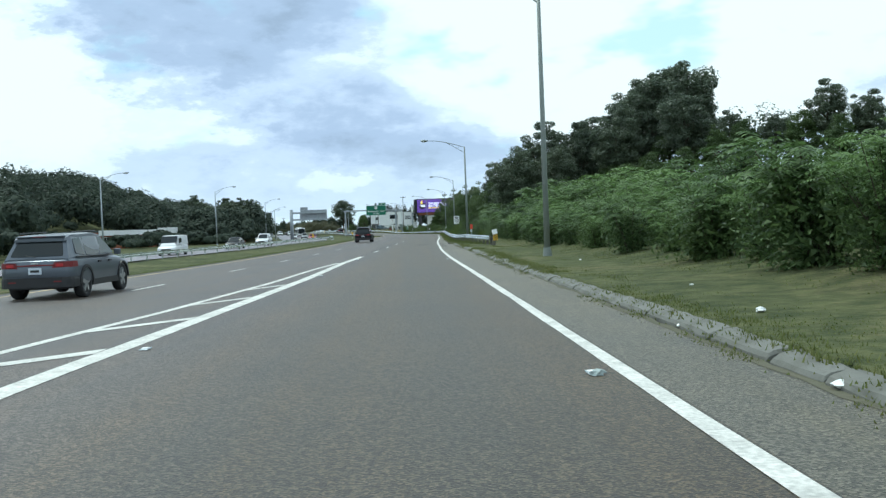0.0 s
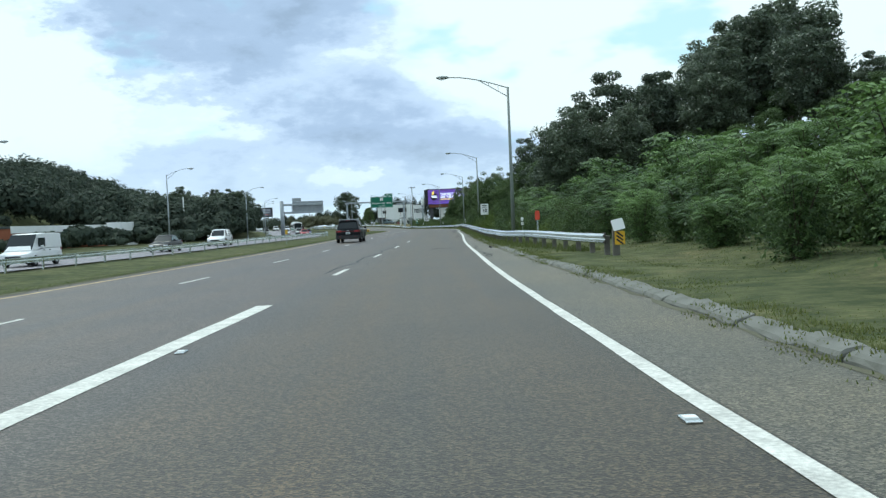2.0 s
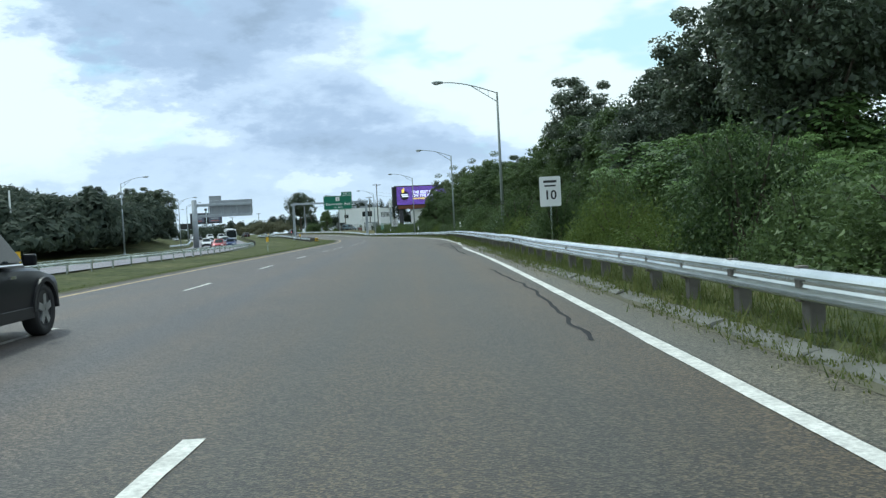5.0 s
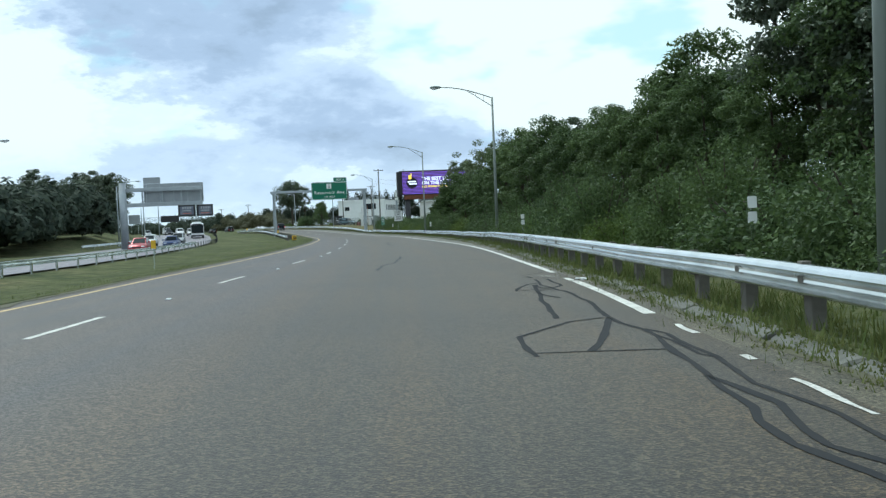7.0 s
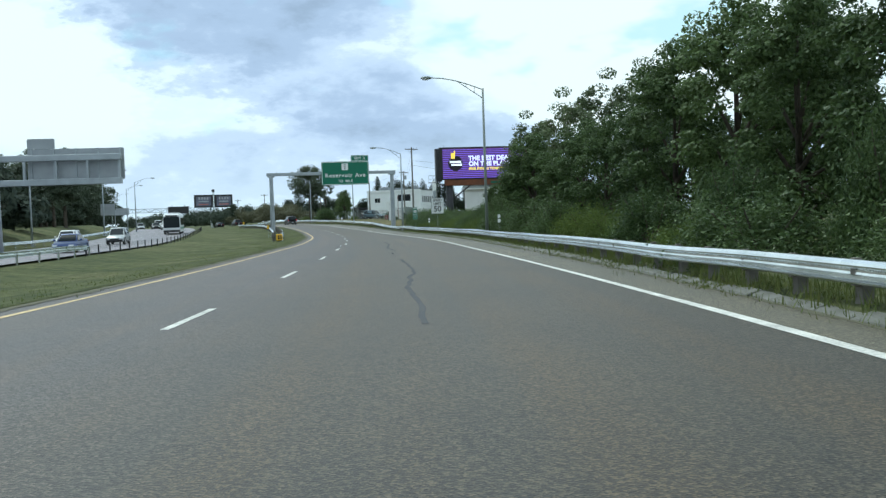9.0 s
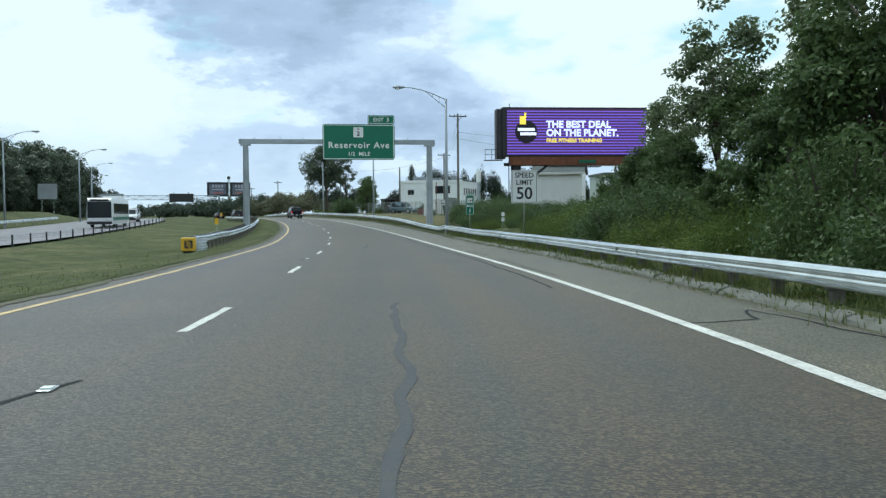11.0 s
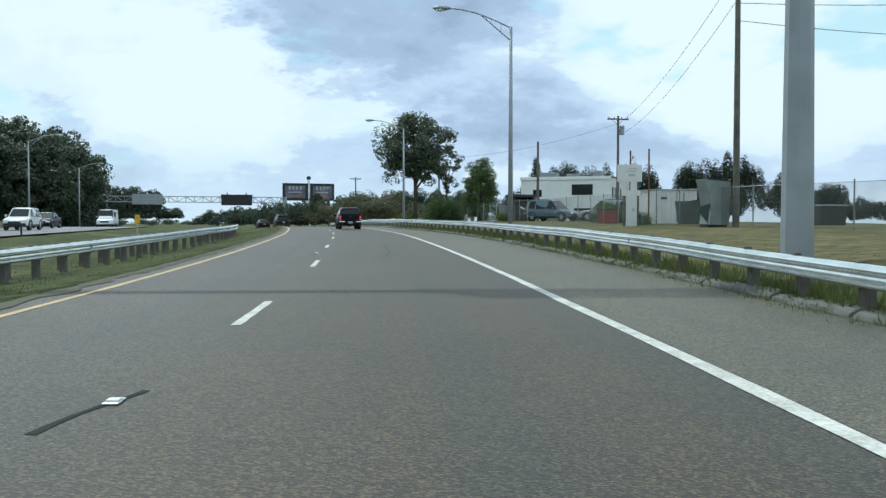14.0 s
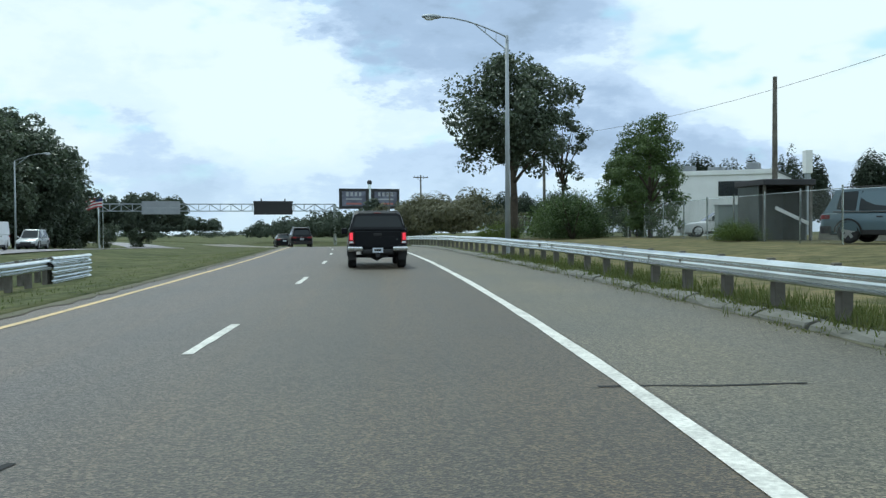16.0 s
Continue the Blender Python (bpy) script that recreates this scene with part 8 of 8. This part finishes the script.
for (s0, d0, h0), (s1, d1, h1), sag in (((357.1, 16.45, 11.2), (406.2, 27.3, 9.3), 1.0), ((357.1, 16.45, 12.5), (406.2, 27.3, 10.5), 0.9), ((357.1, 16.45, 11.0), (335, 44, 10.0), 1.2), ((357.1, 16.45, 10.2), (340, 46, 8.5), 1.4), ((406.2, 27.3, 10.5), (455, 19, 10.6), 0.9)):
    a, b = at(s0, d0, h0), at(s1, d1, h1)
    part("wire", tube(bmesh.new(), [a.lerp(b, k / 14) - Vector((0, 0, sag * 4 * (k / 14) * (1 - k / 14))) for k in range(15)], 0.014, 4), BLACK, wires)

# chain-link fence: posts, top rail and a see-through wire net
NET = bpy.data.materials.new("wire_net")
NET.use_nodes = True
nt = NET.node_tree
tr = nt.nodes.new("ShaderNodeBsdfTransparent")
mx = nt.nodes.new("ShaderNodeMixShader")
nz = nt.nodes.new("ShaderNodeTexNoise")
nz.inputs["Scale"].default_value = 1.5
mp = nt.nodes.new("ShaderNodeMapRange")
mp.inputs[3].default_value, mp.inputs[4].default_value = 0.12, 0.42
nt.links.new(nz.outputs["Fac"], mp.inputs[0])
nt.links.new(mp.outputs[0], mx.inputs[0])
nt.nodes["Principled BSDF"].inputs["Base Color"].default_value = (0.13, 0.145, 0.14, 1)
nt.links.new(tr.outputs[0], mx.inputs[1])
nt.links.new(nt.nodes["Principled BSDF"].outputs[0], mx.inputs[2])
nt.links.new(mx.outputs[0], nt.nodes["Material Output"].inputs["Surface"])
FENCE = curve_of((346, 18.5), (360, 15.2), (369, 14.6), (400, 14.7), (440, 14.8), (460, 13.8))
fence = empty("chain_link_fence", Matrix(), "grey chain-link fence with steel posts round the yard", "fence")
fpost = bpy.data.meshes.new("fence_post")
bm = tube(bmesh.new(), [(0, 0, -0.3), (0, 0, 1.95)], 0.035, 7)
bm.to_mesh(fpost)
bm.free()
fpost.materials.append(GALV)
fs = list(np.arange(346, 460, 3.0))
for a, b in zip(fs, fs[1:]):
    if 384 < a < 393:
        continue
    ob = new("fence_post", fpost)
    ob.parent = fence
    ob.matrix_basis = spot(a, FENCE(a), ground_h(a, FENCE(a)))
    g0, g1 = ground_h(a, FENCE(a)), ground_h(b, FENCE(b))
    mesh_of("net", [at(a, FENCE(a), g0), at(b, FENCE(b), g1), at(b, FENCE(b), g1 + 1.82), at(a, FENCE(a), g0 + 1.82)], [(0, 1, 2, 3)], NET, fence)
    part("top_rail", tube(bmesh.new(), [at(a, FENCE(a), g0 + 1.84), at(b, FENCE(b), g1 + 1.84)], 0.014, 5), GALV, fence)

box_c = empty("white_container", spot(369.2, 17.4, ground_h(369.2, 17.4), 6), "weathered white steel storage box in the yard", "container")
part("body", box(bmesh.new(), -1.3, 1.3, -1.2, 2.2, 0.0, 1.95, bevel=0.04), WHITE_WALL, box_c)
part("roof_lip", box(bmesh.new(), -1.36, 1.36, -1.27, 2.27, 1.93, 2.03, bevel=0.02), SIGN_BACK, box_c)
for k in range(9):
    part("rib", box(bmesh.new(), -1.24 + 0.29 * k, -1.18 + 0.29 * k, -1.24, -1.20, 0.1, 1.88), WHITE_WALL, box_c)
part("door_gap", box(bmesh.new(), -0.02, 0.02, -1.246, -1.205, 0.1, 1.88), DARK_METAL, box_c)
part("lock_bar", tube(bmesh.new(), [(0.42, -1.27, 0.2), (0.42, -1.27, 1.8)], 0.022, 6), DARK_METAL, box_c)
part("vent", box(bmesh.new(), -0.98, -0.62, -1.262, -1.21, 1.45, 1.55), DARK_METAL, box_c)
wb = empty("white_board", spot(365.0, 13.75, ground_h(365, 13.75), 6), "large worn white notice board on two posts", "sign board")
part("board", box(bmesh.new(), -0.70, 0.70, -0.04, 0.04, 2.42, 3.36, bevel=0.01), SIGN_WHITE, wb)
for x0, x1, z0, z1 in ((-0.42, -0.22, 1.95, 2.42), (0.06, 0.42, 1.95, 2.42), (-0.42, 0.62, 1.66, 1.95)):
    part("lattice_board", box(bmesh.new(), x0, x1, -0.03, 0.03, z0, z1, bevel=0.008), SIGN_WHITE, wb)
part("lower_board", box(bmesh.new(), -0.2, 0.42, -0.04, 0.04, -0.2, 1.66, bevel=0.01), SIGN_WHITE, wb)
bars(wb, ((0.15, 3.12, 0.5, 0.05), (0.05, 2.98, 0.6, 0.05), (0.1, 2.78, 0.36, 0.12), (0.2, 0.9, 0.12, 0.16)), -0.045, mat("faded_grey", (0.50, 0.51, 0.51), 0.7))
for x in (-0.3, 0.52):
    part("post", box(bmesh.new(), x - 0.05, x + 0.05, 0.05, 0.14, -0.4, 3.3), POST_WOOD, wb)
DGREEN = mat("dark_green_bin", (0.06, 0.085, 0.075), 0.7, var=0.25, scale=2)
skip_ = empty("waste_skip", spot(362.6, 17.0, ground_h(362.6, 17.0), 8), "dark green steel waste skip in the yard", "skip")
part("body", loft(bmesh.new(), [(y, [(0.95 - e, 0.05), (1.15, 1.25), (-1.15, 1.25), (-0.95 + e, 0.05)]) for y, e in ((-1.0, 0.1), (1.0, 0.0))]), DGREEN, skip_)
for x in (-0.75, -0.25, 0.25, 0.75):
    part("rib", box(bmesh.new(), x - 0.04, x + 0.04, -1.06, -1.0, 0.12, 1.2), DGREEN, skip_)
part("rim", box(bmesh.new(), -1.2, 1.2, -1.08, -0.98, 1.2, 1.30, bevel=0.015), DGREEN, skip_)
tip = empty("tipped_trailer", spot(357.6, 15.7, ground_h(357.6, 15.7), 8), "tipped grey-green hopper body leaning in the yard", "hopper")
part("body", loft(bmesh.new(), [(y, [(0.50, 0.1), (0.50, 0.9), (0.60, 1.6), (0.56, 2.15), (-0.70, 2.25), (-0.52, 1.5), (-0.40, 0.8), (-0.50, 0.1)]) for y in (-0.3, 0.7)]), mat("grey_green_metal", (0.27, 0.31, 0.30), 0.6, 0.2, var=0.25, scale=1.5), tip)
part("lip", tube(bmesh.new(), [(-0.70, -0.3, 2.25), (0.56, -0.3, 2.15), (0.56, 0.7, 2.15)], 0.03, 6), DARK_METAL, tip)
part("side_flap", loft(bmesh.new(), [(y, [(-0.55, 0.2), (-0.45, 1.1), (-1.0, 0.95), (-1.05, 0.75)]) for y in (-0.25, -0.18)]), DGREEN, tip)
part("chassis", box(bmesh.new(), -0.55, 0.45, -0.2, 0.6, -0.1, 0.14, bevel=0.03), DARK_METAL, tip)
shelter = empty("scrap_shelter", spot(402.5, 16.3, ground_h(402.5, 16.3), 4), "dark open lean-to shelter with a flat roof in the yard", "shelter")
part("roof", box(bmesh.new(), -1.15, 1.15, -1.2, 1.4, 2.25, 2.5, bevel=0.03), DARK_METAL, shelter)
part("back_panel", box(bmesh.new(), -1.05, 1.05, 1.2, 1.26, 0.0, 2.25), ROOFING, shelter)
for sx in (-1, 1):
    part("side_panel", box(bmesh.new(), sx * 1.05 - 0.03, sx * 1.05 + 0.03, -0.6, 1.2, 0.0, 2.25), ROOFING, shelter)
    part("post", box(bmesh.new(), sx * 1.02 - 0.05, sx * 1.02 + 0.05, -1.05, -0.95, -0.2, 2.25), POST_WOOD, shelter)
part("leaning_plank", box(bmesh.new(), -0.9, 0.9, -0.75, -0.70, 1.0, 1.14, Matrix.Rotation(radians(24), 4, "Y")), SIGN_WHITE, shelter)
plate = empty("metal_cabinet", spot(405, 15.2, ground_h(405, 15.2), 0), "pale grey sheet-metal cabinet behind the fence", "cabinet")
part("body", box(bmesh.new(), -0.45, 0.45, -0.25, 0.25, 0.0, 1.5, bevel=0.03), GREY_WALL, plate)
part("lid", box(bmesh.new(), -0.48, 0.48, -0.28, 0.28, 1.5, 1.56, bevel=0.015), SIGN_BACK, plate)
bin_ = empty("trash_bin", spot(362, 23.5, ground_h(362, 23.5), 5), "dark steel bin with a pale lid on the yard's grass", "bin")
part("body", box(bmesh.new(), -0.72, 0.72, -0.5, 0.5, 0.0, 1.0, bevel=0.03), DARK_METAL, bin_)
part("lid", box(bmesh.new(), -0.8, 0.8, -0.56, 0.56, 1.0, 1.08, bevel=0.02), SIGN_BACK, bin_)
stack = empty("white_stack", spot(485, 66, -2.0), "slim square white flue on a grey post behind the works building", "flue")
part("post", box(bmesh.new(), -0.3, 0.3, -0.3, 0.3, 0.0, 11.6), STEEL_GREY, stack)
part("casing", box(bmesh.new(), -0.5, 0.5, -0.5, 0.5, 11.6, 14.8, bevel=0.04), SIGN_WHITE, stack)
blocks = empty("concrete_blocks", spot(398, 18.6, ground_h(398, 18.6), 0), "row of pale concrete barrier blocks in the yard", "barrier")
for k in range(3):
    part("block", loft(bmesh.new(), [(-1.0 + 0.0, [(0.3, 0), (0.14, 0.85), (-0.14, 0.85), (-0.3, 0)]), (0.9, [(0.3, 0), (0.14, 0.85), (-0.14, 0.85), (-0.3, 0)])]), STONE, blocks).matrix_basis = Matrix.Translation((0, 2.0 * k, 0))
yv = car("suv_car", "parked silver SUV with a pale roof behind the yard fence", GREY_CAR, 4.9, 1.95, 1.8, "suv")
yv.matrix_basis = spot(391.4, 20.9, ground_h(391.4, 20.9), 60)
y2 = car("suv_car", "parked blue-grey SUV behind the fence", GREEN_CAR, 4.9, 1.95, 1.85, "suv")
y2.matrix_basis = spot(394.2, 16.9, ground_h(394.2, 16.9), -138)
y4 = car("sedan_car", "parked white sedan in the yard", WHITE_CAR, 4.6, 1.8, 1.45, "sedan")
y4.matrix_basis = spot(416, 19.5, ground_h(416, 19.5), 80)
rust = empty("red_container", spot(374, 15.2, ground_h(374, 15.2), 5), "dull red scrap container in the yard", "container")
part("body", box(bmesh.new(), -0.55, 0.55, -0.45, 0.45, 0.0, 0.85, bevel=0.03), mat("dull_red", (0.24, 0.05, 0.04), 0.75, var=0.3, scale=2), rust)
part("lip", box(bmesh.new(), -0.6, 0.6, -0.5, 0.5, 0.85, 0.92, bevel=0.015), DARK_METAL, rust)


flag = empty("flag_pole", spot(530, -33.2, ground_h(530, -33.2)), "slim pole with a faded striped flag beside the far road", "flag")
part("pole", tube(bmesh.new(), [(0, 0, -0.4), (0, 0, 9.0)], [0.09, 0.05], 8), GALV, flag)
RED_CLOTH, WHITE_CLOTH, BLUE_CLOTH = mat("red_cloth", (0.38, 0.05, 0.06), 0.9, var=0.2, scale=3), mat("white_cloth", (0.62, 0.60, 0.58), 0.9, var=0.15, scale=3), mat("blue_cloth", (0.04, 0.06, 0.18), 0.9, var=0.2, scale=3)


def cloth(x0, x1, z0, z1, material, name, half=0.006):
    bm = bmesh.new()
    cols = []
    for k in range(9):
        x = x0 + (x1 - x0) * k / 8
        y = 0.16 * math.sin(x * 2.6) * min(1, -x * 0.6 + 0.1)
        drop = 0.10 * x * x
        cols.append([bm.verts.new((x, y + e, z - drop)) for z in (z0, z1) for e in (-half, half)])
    for p_, q_ in zip(cols, cols[1:]):
        for a, b in ((0, 2), (2, 3), (3, 1), (1, 0)):
            bm.faces.new((p_[a], p_[b], q_[b], q_[a]))
    bm.faces.new([cols[0][i] for i in (0, 1, 3, 2)])
    bm.faces.new([cols[-1][i] for i in (0, 2, 3, 1)])
    return part(name, bm, material, flag)


for k in range(7):
    cloth(-2.6, -0.06, 6.9 + 0.24 * k, 7.14 + 0.24 * k, (RED_CLOTH, WHITE_CLOTH)[k % 2], "stripe")
cloth(-1.1, -0.05, 7.85, 8.6, BLUE_CLOTH, "canton", 0.014)

# ---------------------------------------------------------------- litter
def litter(s, d, h, k, label):
    rnd = random.Random(int(s * 10))
    bm = bmesh.new()
    bmesh.ops.create_icosphere(bm, subdivisions=2, radius=0.09 * k)
    for q in bm.verts:
        q.co *= rnd.uniform(0.6, 1.25)
        q.co.z *= 0.5
    ob = part("litter", bm, SIGN_WHITE)
    ob.matrix_basis = spot(s, d, h + 0.03 * k, rnd.uniform(0, 360))
    return tagged(ob, label, "litter")


litter(11.7, 4.3, ground_h(11.7, 4.3), 0.8, "crumpled white paper litter on the grass")
litter(11.6, 3.27, 0.02, 0.75, "crumpled white paper cup in the gutter")
litter(7.1, 3.2, 0.02, 0.8, "crumpled white paper cup on the kerb")
litter(17.0, 5.0, ground_h(17, 5.0), 0.5, "small scrap of white paper on the grass")
litter(140.5, 3.75, ground_h(140.5, 3.75), 0.8, "white paper litter beside the kerb")
litter(164.9, 3.66, 0.0, 0.85, "flattened white paper bag beside the kerb")
litter(165.25, 3.60, 0.0, 0.6, "crumpled white paper litter beside the kerb")
litter(31.5, 5.6, ground_h(31.5, 5.6), 0.6, "small scrap of white paper on the verge")
rag = litter(84.0, 3.1, 0.0, 1.1, "flattened dark rubber scrap on the shoulder")
rag.data.materials[0] = RUBBER
rag = litter(8.3, 1.58, 0.0, 0.75, "flattened pale rag on the asphalt")
rag.data.materials[0] = GREY_WALL
